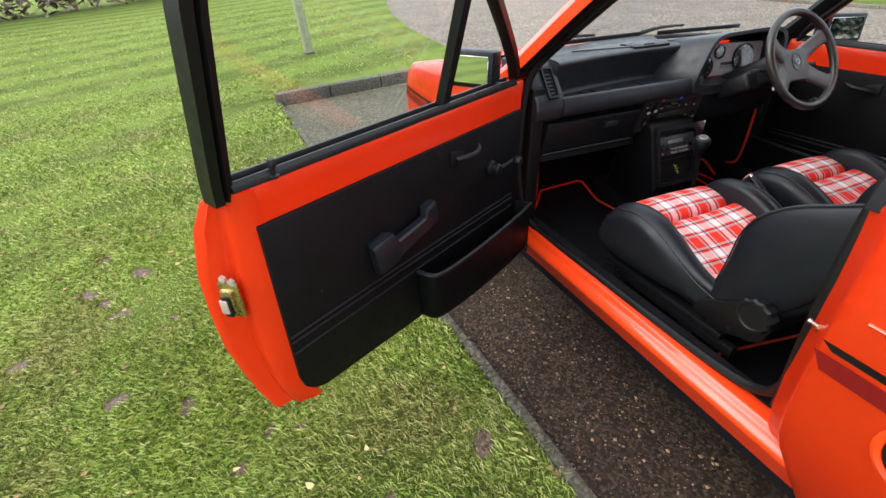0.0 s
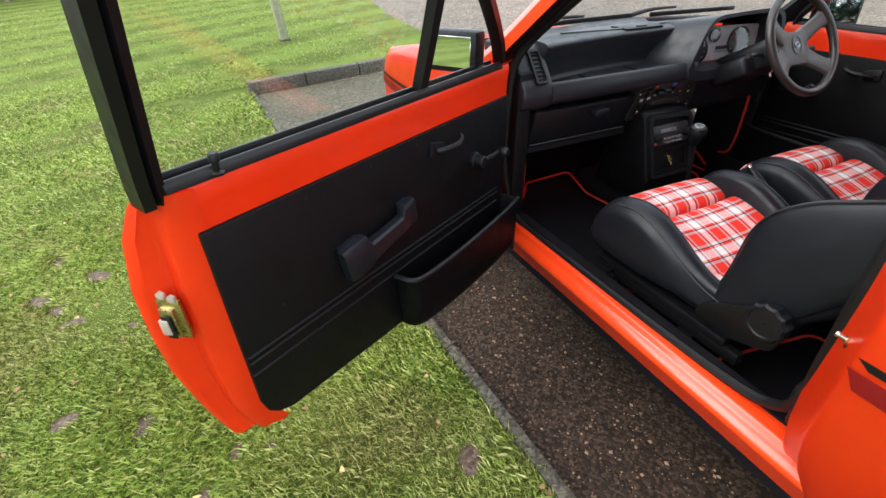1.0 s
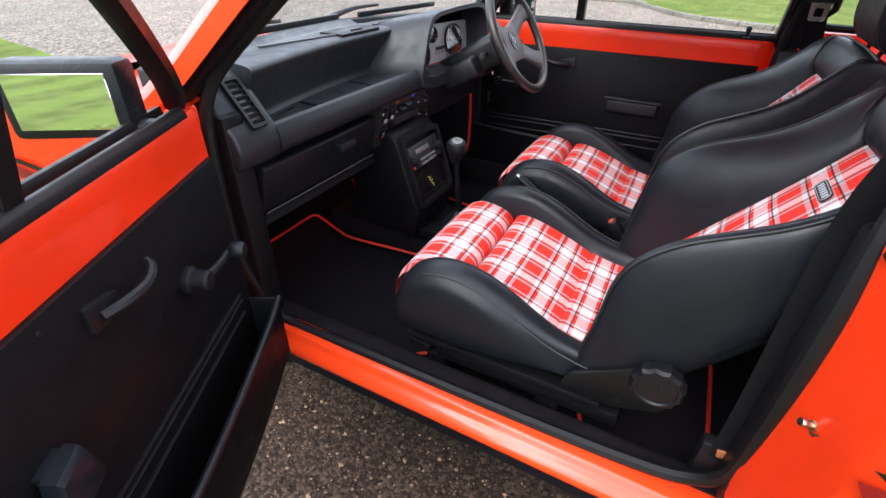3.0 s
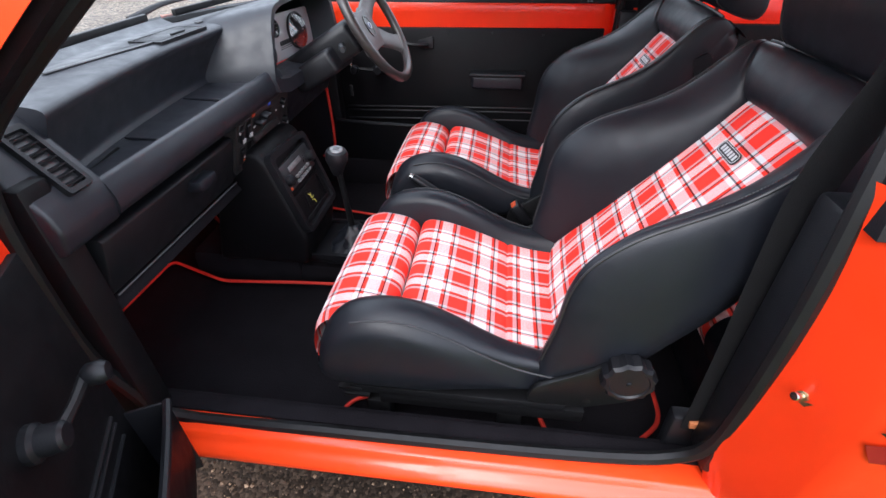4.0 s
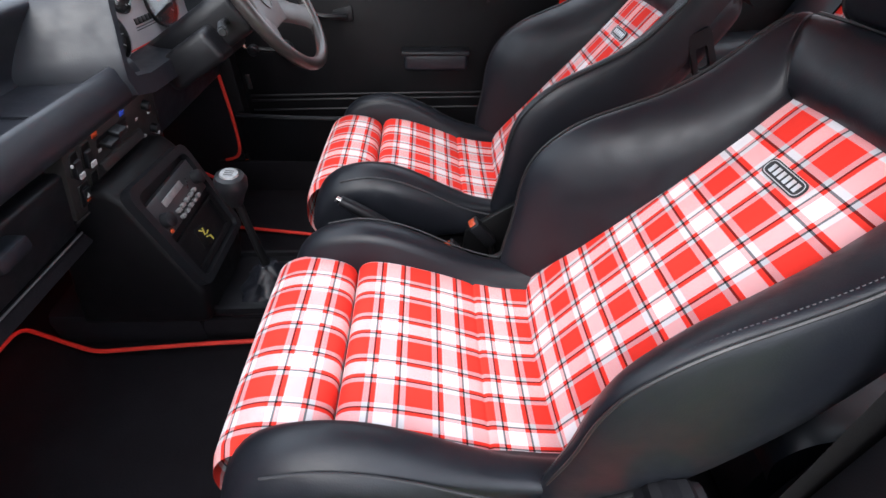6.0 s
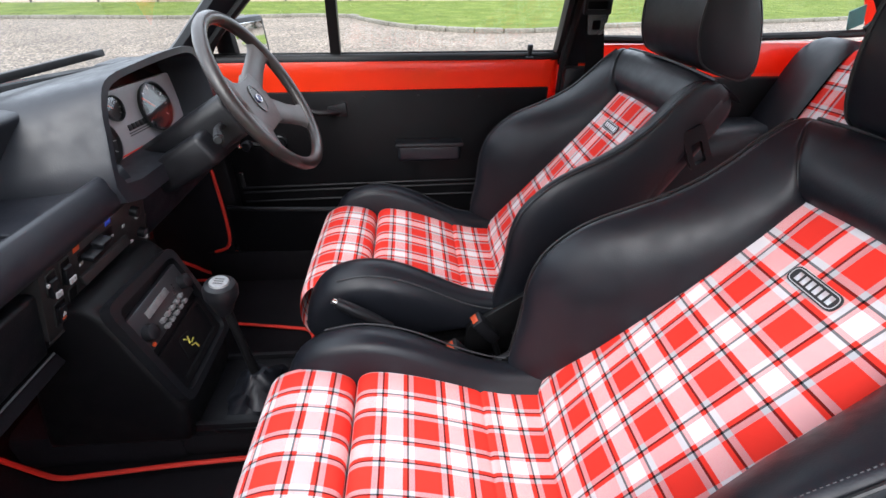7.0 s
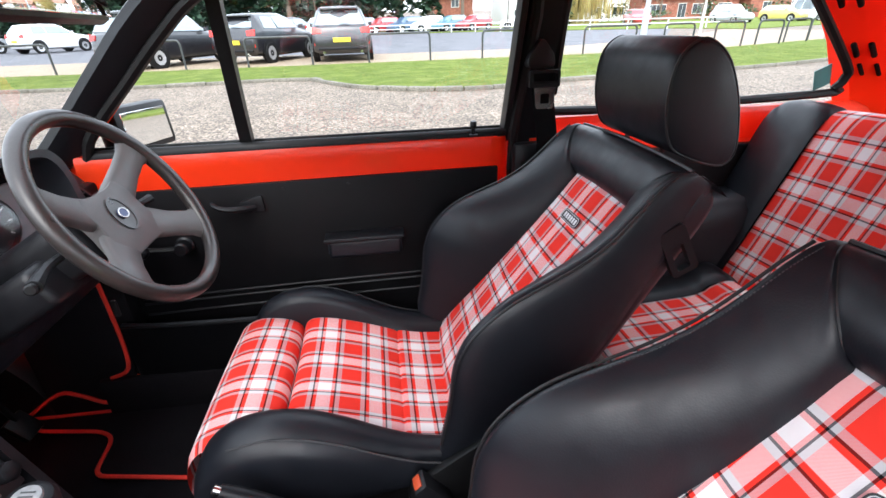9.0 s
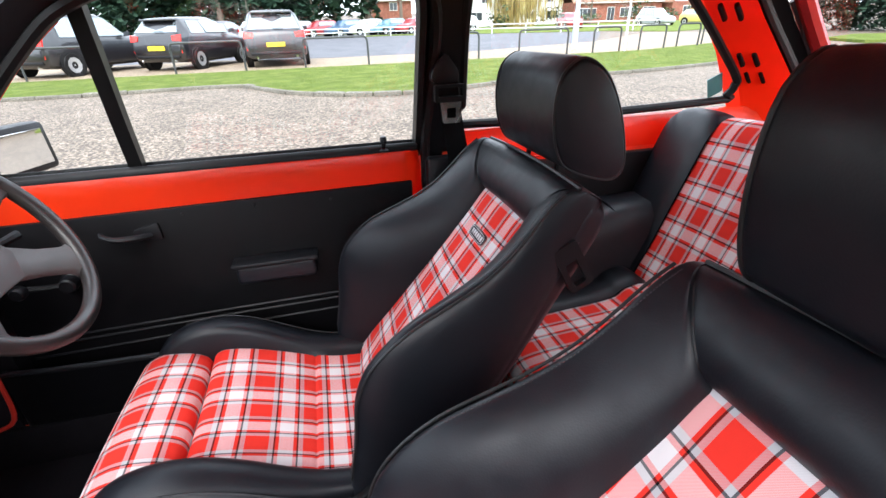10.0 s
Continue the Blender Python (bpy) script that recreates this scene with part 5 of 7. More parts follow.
# glovebox lid with handle, and the ledge under it
lid = part("glovebox_lid", prism(shape(), [(1.428, 0.768), (1.420, 0.762), (1.452, 0.648), (1.470, 0.640), (1.50, 0.65), (1.48, 0.768)], "x", -0.595, -0.155, 0.004), K, dash, "black glovebox lid")
part("glovebox_handle", box(shape(), (-0.352, 1.396, 0.722), (-0.288, 1.440, 0.748), 0.007), V, lid, "black glovebox latch")
part("glovebox_edge", tube(shape(), [(-0.59, 1.449, 0.643), (-0.35, 1.449, 0.643), (-0.15, 1.449, 0.643)], 0.0018, 6), M["hoop_grey"], lid, "thin bright edge")
part("lower_shelf", prism(shape(), [(1.455, 0.635), (1.445, 0.615), (1.60, 0.56), (1.75, 0.60), (1.70, 0.64)], "x", -0.60, -0.14, 0.004), M["carpet"], dash)
# instrument hood
front = [(0.064, 0.808), (0.090, 0.925), (0.122, 0.988), (0.160, 1.012), (0.24, 1.020), (0.36, 1.026), (0.44, 1.024), (0.475, 1.008), (0.492, 0.960), (0.490, 0.826), (0.45, 0.808), (0.25, 0.800)]
inset = [(0.084, 0.838), (0.103, 0.925), (0.134, 0.980), (0.166, 1.000), (0.24, 1.008), (0.36, 1.013), (0.432, 1.011), (0.462, 0.996), (0.477, 0.955), (0.474, 0.868), (0.445, 0.850), (0.25, 0.836)]
rearp = [(-0.030, 0.790), (-0.005, 0.900), (0.050, 0.950), (0.110, 0.962), (0.24, 0.964), (0.36, 0.964), (0.46, 0.962), (0.54, 0.955), (0.60, 0.92), (0.60, 0.82), (0.50, 0.79), (0.25, 0.79)]
f2, r2, i2 = catmull(front, 3, closed=True), catmull(rearp, 3, closed=True), catmull(inset, 3, closed=True)
lean = lambda p, y: (p[0], y - 0.10 * (p[0] - 0.08) + (p[1] - 0.86) * 0.10, p[1])
c = np.mean(inset, axis=0)
rows = []
for t in (1.0, 0.75, 0.5, 0.25, 0.08, 0.0):
    rows.append([lean(tuple(a * (1 - t) + b * t), 1.392 + 0.29 * t) for a, b in zip(f2, r2)])
rows.append([lean(tuple(a), 1.386) for a in f2])
rows.append([lean(tuple(a), 1.386) for a in i2])
rows.append([lean(tuple(c + (a - c) * 0.98), 1.398) for a in i2])
rows.append([lean(tuple(c + (a - c) * 0.90), 1.475) for a in i2])
bm = shape()
loft(bm, rows, caps=False)
hood = part("instrument_hood", bm, S, dash, "black padded instrument hood", 50)
face_m = Matrix.Translation((0.288, 1.448, 0.906)) @ pose(0, 0, 0, -6, 0, -5.7)
fascia = part("instrument_fascia", prism(shape(), rounded([(-0.205, -0.070), (0.195, -0.062), (0.185, 0.058), (-0.135, 0.064)], 0.02), "y", 0.0, 0.012, 0.002, face_m), M["cluster"], hood, "silver-grey instrument fascia")
for x, z, r in ((-0.125, -0.022, 0.046), (0.075, 0.002, 0.052), (-0.052, 0.030, 0.025)):
    f = Matrix.Translation((x, -0.002, z)) @ pose(0, 0, 0, 90, 0, 0)
    part("gauge", lathe(shape(), [(r, -0.001), (r * 1.03, 0.007), (r * 0.97, 0.008), (r * 0.94, -0.0005), (r * 0.3, -0.0005), (0.0005, -0.0005)], face_m @ f, 28), M["dial"], hood, "round black gauge")
    part("gauge_lens", lathe(shape(), [(r * 0.92, 0.0), (r * 0.5, 0.0006), (0.0005, 0.0008)], face_m @ Matrix.Translation((x, -0.0085, z)) @ pose(0, 0, 0, -8, 0, -7) @ pose(0, 0, 0, 90, 0, 0), 28), M["lens"], hood, "glossy dial lens")
    part("gauge_needle", box(shape(), (-0.0015, -0.0035, 0.0), (0.0015, -0.0025, r * 0.8), 0.0005, face_m @ pose(x, 0, z, 0, -50, 0)), M["orange"], hood)
    for k in range(9):
        a = radians(-130 + k * 32)
        part("gauge_tick", box(shape(), (-0.001, -0.0032, r * 0.74), (0.001, -0.0024, r * 0.9), 0, face_m @ pose(x, 0, z, 0, math.degrees(a), 0)), M["white"], hood)
for k in range(5):
    part("warning_lamp", box(shape(), (-0.032 + k * 0.013, -0.003, -0.022), (-0.022 + k * 0.013, 0.001, -0.010), 0.001, face_m), M["dial"], hood)
for z in (-0.0275, -0.0325):
    part("fascia_line", box(shape(), (-0.035, -0.0015, z), (0.035, 0.0005, z + 0.0015), 0, face_m), M["dial"], hood)
part("fascia_trim", box(shape(), (-0.19, -0.0015, -0.062), (0.18, 0.0005, -0.0595), 0, face_m), M["redbind"], hood)
# driver-side lower dash
part("lower_dash", prism(shape(), [(1.408, 0.822), (1.402, 0.80), (1.415, 0.775), (1.46, 0.66), (1.52, 0.62), (1.70, 0.66), (1.70, 0.82)], "x", 0.10, 0.62, 0.012), S, dash, "black lower dash", 50)
# heater and switch panel in the middle
sw_o = Vector((-0.039, 1.4206, 0.732))
e1 = Vector((1.0, -0.0089, -0.0028)).normalized()
e3 = Vector((0.0, -0.2986, 0.9544))
e3 = (e3 - e1 * e3.dot(e1)).normalized()
e2 = e3.cross(e1)
sw = Matrix(((e1.x, e2.x, e3.x, sw_o.x), (e1.y, e2.y, e3.y, sw_o.y), (e1.z, e2.z, e3.z, sw_o.z), (0, 0, 0, 1)))
part("centre_fascia", prism(shape(), [(1.452, 0.800), (1.450, 0.786), (1.462, 0.652), (1.472, 0.636), (1.60, 0.62), (1.60, 0.80)], "x", -0.160, 0.115, 0.006), K, dash, "black dash centre")
panel = part("control_panel", prism(shape(), rounded([(-0.116, -0.070), (0.178, -0.070), (0.206, -0.058), (0.180, 0.070), (-0.120, 0.076)], 0.009), "y", 0.0, 0.05, 0.0025, sw), M["panel_grey"], dash, "dark grey heater and switch panel")
part("panel_lip", tube(shape(), [sw @ Vector(p) for p in ((-0.116, 0.0, -0.069), (0.176, 0.0, -0.069), (0.204, 0.0, -0.057), (0.19, 0.0, 0.01))], 0.0025, 6, smooth=False), M["panel_grey"], panel)


def ctl(name, lo, hi, mat, bevel=0.002, label="", parent=None):
    return part(name, box(shape(), lo, hi, bevel, sw), M[mat], parent or panel, label)


def slot(x0, x1, z0, z1):
    """A flat black plate, coloured for the shade of a well that isn't cut, with a thin raised lip."""
    well = part("switch_well", prism(shape(), rounded([(x0, z0), (x1, z0), (x1, z1), (x0, z1)], 0.003), "y", -0.0008, 0.004, 0, sw), M["card"], panel)
    part("well_lip", frame_ring(shape(), rounded([(x0 - 0.0015, z0 - 0.0015), (x1 + 0.0015, z0 - 0.0015), (x1 + 0.0015, z1 + 0.0015), (x0 - 0.0015, z1 + 0.0015)], 0.004), rounded([(x0, z0), (x1, z0), (x1, z1), (x0, z1)], 0.003), "y", -0.0025, 0.002, sw), M["panel_grey"], well)


for x0, x1, z0, z1 in ((-0.106, -0.086, 0.018, 0.060), (-0.074, -0.052, 0.018, 0.062), (-0.098, -0.074, -0.048, -0.004), (-0.062, -0.042, -0.046, 0.000)):
    slot(x0, x1, z0, z1)
for x, z in ((-0.096, 0.030), (-0.063, 0.032)):
    m = sw @ pose(x, -0.002, z, 14, 0, 0)
    part("rocker_switch", prism(shape(), [(-0.010, -0.013), (-0.002, -0.013), (0.004, 0.016), (0.004, 0.018), (-0.001, 0.018)], "x", -0.008, 0.008, 0.0012, m), M["plastic"], panel, "black rocker switch")
ctl("switch_cap", (-0.103, -0.0125, 0.017), (-0.090, -0.009, 0.027), "cap_grey", 0.001, "worn pale switch cap")
part("switch_mark", frame_ring(shape(), [(-0.070, 0.021), (-0.056, 0.021), (-0.056, 0.031), (-0.070, 0.031)], [(-0.068, 0.023), (-0.058, 0.023), (-0.058, 0.029), (-0.068, 0.029)], "y", -0.0125, -0.010, sw), M["cap_grey"], panel)
ctl("switch_dot", (-0.065, -0.0125, 0.0245), (-0.061, -0.010, 0.0275), "cap_grey", 0.0005)
ctl("pilot_lamp", (-0.109, -0.006, 0.040), (-0.105, -0.002, 0.046), "cap_grey", 0.001)
ctl("rocker_switch", (-0.095, -0.007, -0.044), (-0.077, -0.001, -0.012), "plastic", 0.002, "black hazard switch")
part("hazard_mark", prism(shape(), [(-0.090, -0.030), (-0.082, -0.030), (-0.086, -0.022)], "y", -0.0085, -0.006, 0, sw), M["cap_grey"], panel)
ctl("hazard_edge", (-0.092, -0.008, -0.037), (-0.080, -0.006, -0.034), "orange", 0.0005)
# two heater levers with their marks
for z, x in ((0.047, 0.020), (0.038, -0.008)):
    # flat black plate: the slot's inner shade as colour, nothing is cut out
    part("lever_slot", prism(shape(), rounded([(-0.030, z - 0.004), (0.070, z - 0.004), (0.070, z + 0.004), (-0.030, z + 0.004)], 0.003), "y", -0.0008, 0.004, 0, sw), M["card"], panel)
    part("heater_lever", prism(shape(), rounded([(x - 0.014, z - 0.006), (x + 0.014, z - 0.006), (x + 0.016, z + 0.006), (x - 0.016, z + 0.006)], 0.004), "y", -0.020, -0.001, 0.002, sw), M["plastic"], panel, "black heater lever")
ctl("hot_mark", (-0.040, -0.001, 0.058), (-0.024, 0.002, 0.067), "orange", 0.0005)
ctl("cold_mark", (0.050, -0.001, 0.058), (0.066, 0.002, 0.067), "blue", 0.0005)
for x, w in ((-0.028, 0.010), (0.034, 0.006), (0.068, 0.006), (0.104, 0.008)):
    ctl("lever_mark", (x, -0.001, 0.024), (x + w, 0.002, 0.030), "cap_grey", 0.0005)
part("lower_tray", prism(shape(), [(-0.012, -0.010), (-0.003, -0.010), (0.004, 0.006), (-0.005, 0.006)], "x", -0.032, 0.112, 0.002, sw), M["panel_grey"], panel, "ridge over the ashtray lid")
for x, z in ((0.140, 0.044), (0.168, -0.020)):
    part("rotary_knob", lathe(shape(), [(0.011, 0.0), (0.0105, 0.012), (0.008, 0.014), (0.0005, 0.014)], sw @ pose(x, 0.0, z, 90, 0, 0), 16), K, panel, "black rotary knob")
for x, z in ((0.128, -0.026), (0.162, -0.030), (0.150, 0.020)):
    ctl("knob_mark", (x, -0.004 if x < 0.16 else -0.0155, z), (x + 0.007, 0.002, z + 0.007), "cap_grey", 0.0005)

# radio console under it
cons = car_thing("centre_console", (0, 1.35, 0.33), "black moulded centre console with radio and open tray", "console")
face = [(1.285, 0.435), (1.358, 0.662), (1.376, 0.684), (1.41, 0.688), (1.50, 0.65), (1.58, 0.34), (1.30, 0.34)]
part("console_body", prism(shape(), face, "x", -0.126, 0.108, 0.016, None, 3), M["card"], cons, "black console moulding", 50)
ct = Vector((0, 1.3185, 0.548))
cz = Vector((0, 0.067, 0.205)).normalized()
cn = Vector((0, -0.205, 0.067)).normalized()
cm = Matrix(((1, -cn.x, cz.x, ct.x), (0, -cn.y, cz.y, ct.y), (0, -cn.z, cz.z, ct.z), (0, 0, 0, 1)))
part("console_rim", frame_ring(shape(), rounded([(-0.124, -0.108), (0.104, -0.108), (0.103, 0.122), (-0.122, 0.134)], 0.024), rounded([(-0.108, -0.094), (0.089, -0.094), (0.088, 0.106), (-0.106, 0.116)], 0.018), "y", -0.014, 0.006, cm), K, cons, "raised console rim", 50)
radio = part("radio", box(shape(), (-0.102, -0.008, 0.016), (0.085, 0.01, 0.090), 0.003, cm), M["dial"], cons, "old pushbutton car radio")
part("tuning_scale", box(shape(), (-0.060, -0.011, 0.060), (0.020, -0.007, 0.074), 0.001, cm), M["knob_plate"], radio)
for k in range(5):
    for z in (0.020, 0.034):
        part("radio_button", box(shape(), (-0.046 + k * 0.019, -0.016, z), (-0.034 + k * 0.019, -0.007, z + 0.007), 0.001, cm), M["knob_plate"], radio)
for x in (-0.084, 0.070):
    part("radio_knob", lathe(shape(), [(0.016, 0.0), (0.015, 0.014), (0.011, 0.017), (0.0005, 0.017)], cm @ pose(x, -0.008, 0.045 if x < 0 else 0.050, 90, 0, 0), 18), K, radio)
part("radio_lamp", box(shape(), (-0.094, -0.012, 0.020), (-0.087, -0.007, 0.027), 0.001, cm), M["orange"], radio)
part("console_tray", frame_ring(shape(), [(-0.104, -0.090), (0.086, -0.090), (0.086, -0.002), (-0.104, -0.002)], [(-0.090, -0.078), (0.072, -0.078), (0.072, -0.010), (-0.090, -0.010)], "y", -0.004, 0.004, cm), M["card"], cons)
part("tray_back", box(shape(), (-0.092, 0.004, -0.080), (0.075, 0.008, -0.008), 0, cm), M["dial"], cons)
note = part("card_note", box(shape(), (-0.024, 0.0005, -0.072), (0.012, 0.003, -0.026), 0.001, cm @ pose(0, 0, 0, 0, 14, 0)), M["card"], cons, "small dark card with yellow scribbled marks")
for x, z, w, h, t in ((-0.020, -0.034, 0.014, 0.003, 30), (-0.014, -0.040, 0.004, 0.016, 12), (-0.006, -0.048, 0.012, 0.003, -25), (-0.010, -0.056, 0.016, 0.003, 10), (-0.004, -0.064, 0.004, 0.012, -20)):
    part("note_mark", box(shape(), (-w / 2, -0.001, -h / 2), (w / 2, 0.001, h / 2), 0.0005, cm @ pose(x + 0.004, 0, z, 0, t + 14, 0)), M["slip"], note)
part("tunnel_rim", frame_ring(shape(), rounded([(-0.105, 1.02), (0.098, 1.02), (0.098, 1.31), (-0.105, 1.31)], 0.02), rounded([(-0.096, 1.03), (0.089, 1.03), (0.089, 1.30), (-0.096, 1.30)], 0.016), "z", 0.350, 0.364), K, cons, "raised edge of the tunnel cover")
part("tunnel_cover", box(shape(), (-0.095, 1.04, 0.325), (0.095, 1.36, 0.352), 0.010), K, cons)

cons.location += Vector((0.004, 0.018, 0.022))

# gear lever
gear = car_thing("gear_lever", (-0.01, 1.2, 0.35), "black gear lever with leather gaiter and moulded knob", "gear lever")
rows = []
for z, r, w in ((0.352, 0.080, 0.0), (0.366, 0.072, 0.004), (0.382, 0.058, 0.010), (0.392, 0.060, 0.010), (0.404, 0.042, 0.009), (0.416, 0.040, 0.007), (0.432, 0.024, 0.004), (0.445, 0.017, 0.0)):
    ring = []
    for j in range(32):
        a = 2 * math.pi * j / 32
        square = 1.0 / max(abs(math.cos(a)), abs(math.sin(a))) ** (0.7 if z < 0.37 else 0.2)
        rr = r * min(square, 1.28) + w * math.sin(5 * a + z * 90)
        ring.append((-0.010 - (z - 0.35) * 0.02 + rr * math.cos(a), 1.205 + rr * 1.05 * math.sin(a), z))
    rows.append(ring)
loft(bm := shape(), [list(r) for r in zip(*[[np.array(p) for p in c] for c in zip(*rows)])])
part("gaiter", bm, V, gear, "folded black leather gaiter", 60)
part("gaiter_frame", frame_ring(shape(), rounded([(-0.095, 1.115), (0.075, 1.115), (0.075, 1.295), (-0.095, 1.295)], 0.02), rounded([(-0.086, 1.124), (0.066, 1.124), (0.066, 1.286), (-0.086, 1.286)], 0.018), "z", 0.352, 0.360), K, gear)
part("shaft", tube(shape(), [(-0.012, 1.208, 0.43), (-0.030, 1.212, 0.56), (-0.040, 1.214, 0.645)], [0.010, 0.008, 0.009], 10), M["satin"], gear)
knob = part("knob", lathe(shape(), [(0.012, -0.050), (0.017, -0.040), (0.022, -0.022), (0.0295, -0.004), (0.0305, 0.012), (0.026, 0.022), (0.018, 0.0255)], pose(-0.042, 1.213, 0.672, 8, -6, 0), 24), K, gear, "black gear knob")
part("knob_plate", lathe(shape(), [(0.018, 0.0250), (0.016, 0.0285), (0.0005, 0.029)], pose(-0.042, 1.213, 0.672, 8, -6, 0), 20), M["knob_plate"], knob, "silver shift plate")
for x in (-0.006, 0.0, 0.006):
    part("shift_mark", box(shape(), (x - 0.0008, -0.008, 0.0288), (x + 0.0008, 0.008, 0.0297), 0, pose(-0.042, 1.213, 0.672, 8, -6, 0)), M["dial"], knob)

# handbrake
hb = car_thing("handbrake", (0.02, 0.8, 0.33), "black handbrake lever with steel release button", "handbrake")
part("grip", tube(shape(), [(0.008, 1.02, 0.600), (0.008, 0.990, 0.580), (0.008, 0.95, 0.552), (0.008, 0.915, 0.526)], [0.011, 0.0135, 0.0135, 0.012], 12), K, hb, "black ribbed grip")
part("release_button", tube(shape(), [(0.008, 1.018, 0.599), (0.008, 1.028, 0.606)], 0.007, 10), M["steel"], hb)
part("lever", tube(shape(), [(0.008, 0.92, 0.530), (0.008, 0.86, 0.455), (0.008, 0.80, 0.36)], 0.007, 8), M["rubber"], hb)
part("boot", box(shape(), (-0.025, 0.66, 0.32), (0.045, 0.80, 0.375), 0.015), V, hb)

# belt buckles between the seats
for x, y, tilt in ((-0.034, 0.772, 4), (0.050, 0.712, 8)):
    b = car_thing("belt_buckle", (x, y, 0.33), "black seat belt buckle with orange button on a stalk", "belt buckle", "belt buckles")
    m = pose(x, y, 0.485, -38, 0, tilt)
    part("stalk", tube(shape(), [(x, y - 0.025, 0.452), (x, y - 0.055, 0.34)], 0.008, 8), M["rubber"], b)
    part("buckle_body", box(shape(), (-0.019, -0.014, -0.048), (0.019, 0.014, 0.030), 0.005, m), K, b)
    part("buckle_button", box(shape(), (-0.012, -0.006, 0.0285), (0.012, 0.009, 0.0318), 0.001, m), M["orange"], b, "orange release button")

# steering wheel and column
col = car_thing("steering_wheel", (0.312, 1.17, 0.94), "grey-brown four-spoke steering wheel with oval badge", "steering wheel")
wu, wnrm = Vector((0, 0.50, 0.866)), Vector((0, -0.866, 0.50))
wc = Vector((0.312, 1.170, 0.944))
wm = Matrix(((1, wu.x, wnrm.x, wc.x), (0, wu.y, wnrm.y, wc.y), (0, wu.z, wnrm.z, wc.z), (0, 0, 0, 1)))
G = M["grey_wheel"]
rim = part("rim", tube(shape(), [wm @ Vector((0.171 * math.cos(a), 0.171 * math.sin(a), 0)) for a in [2 * math.pi * k / 24 for k in range(24)]], 0.0138, 12, 3, closed=True, up=tuple(wnrm)), G, col, "moulded grey-brown rim")
hub = prism(shape(), rounded([(-0.072, 0.062), (-0.030, 0.046), (0.030, 0.046), (0.072, 0.062), (0.064, 0.004), (0.078, -0.070), (0.030, -0.066), (-0.030, -0.066), (-0.078, -0.070), (-0.064, 0.004)], 0.014), "z", -0.050, -0.0225, 0.006, wm)
hub = part("hub_pad", hub, M["hub_grey"], col, "moulded hub pad", 50)
for a0, w0, w1 in ((28, 0.030, 0.024), (152, 0.030, 0.024), (-36, 0.034, 0.026), (-144, 0.034, 0.026)):
    secs = []
    for r, d, w in ((0.020, -0.034, w0), (0.070, -0.031, w0 * 0.92), (0.110, -0.022, w1), (0.145, -0.011, w1 * 1.02), (0.168, -0.002, w1 * 1.45)):
        a = radians(a0)
        t = Vector((-math.sin(a), math.cos(a), 0))
        o = Vector((r * math.cos(a), r * math.sin(a), d))
        secs.append([wm @ (o + t * p + Vector((0, 0, q))) for p, q in ((-w, -0.006), (-w * 1.0, 0.003), (-w * 0.82, 0.0085), (w * 0.82, 0.0085), (w * 1.0, 0.003), (w, -0.006), (0, -0.009))])
    loft(bm := shape(), secs)
    part("spoke", bm, M["hub_grey"], col, "moulded wheel spoke", 60)
part("hub_recess", lathe(shape(), [(0.030, -0.0225), (0.031, -0.0195), (0.027, -0.0195), (0.0265, -0.021), (0.0005, -0.021)], wm @ Matrix.Diagonal((0.80, 1.05, 1, 1)), 28), G, hub)
part("hub_badge", lathe(shape(), [(0.012, -0.0212), (0.0115, -0.0185), (0.0005, -0.018)], wm @ Matrix.Diagonal((1.0, 0.75, 1, 1)), 20), M["badge"], hub, "small dark blue oval badge")
part("badge_rim", tube(shape(), [wm @ Vector((0.0115 * math.cos(a), 0.0086 * math.sin(a), -0.0182)) for a in [2 * math.pi * k / 12 for k in range(12)]], 0.0012, 6, 2, closed=True, up=tuple(wnrm)), M["silver"], hub)
sh = prism(shape(), [(-0.062, -0.045), (0.062, -0.045), (0.066, 0.035), (0.050, 0.052), (-0.050, 0.052), (-0.066, 0.035)], "z", -0.31, -0.062, 0.012, wm)
shroud = part("column_shroud", sh, K, col, "black steering column shroud", 50)
prism(bm := shape(), [(-0.115, -0.055), (0.04, -0.060), (0.05, 0.02), (-0.115, 0.015)], "z", -0.28, -0.13, 0.014, wm)
part("switch_shroud", bm, K, shroud, "black switch housing", 50)
stalk = part("indicator_stalk", tube(shape(), [wm @ Vector((-0.06, 0.0, -0.10)), wm @ Vector((-0.14, 0.0, -0.075)), wm @ Vector((-0.215, -0.010, -0.045))], [0.007, 0.007, 0.010], 8), K, shroud, "black column stalk")
part("stalk_tip", lathe(shape(), [(0.008, 0.0), (0.008, 0.006), (0.006, 0.008), (0.0005, 0.008)], wm @ pose(-0.218, -0.010, -0.045, 0, -70, 0), 14), M["satin"], shroud)
part("indicator_stalk", tube(shape(), [wm @ Vector((0.06, 0.0, -0.10)), wm @ Vector((0.13, -0.004, -0.085)), wm @ Vector((0.18, -0.008, -0.070))], [0.007, 0.007, 0.009], 8), K, shroud)
part("ignition_key", box(box(shape(), (0.066, -0.072, -0.168), (0.078, -0.052, -0.164), 0.001, wm), (0.060, -0.055, -0.176), (0.082, -0.035, -0.156), 0.004, wm), M["steel"], shroud, "ignition key")
part("key_tag", box(shape(), (0.340, 1.272, 0.715), (0.346, 1.282, 0.750), 0.001), M["satin"], shroud)

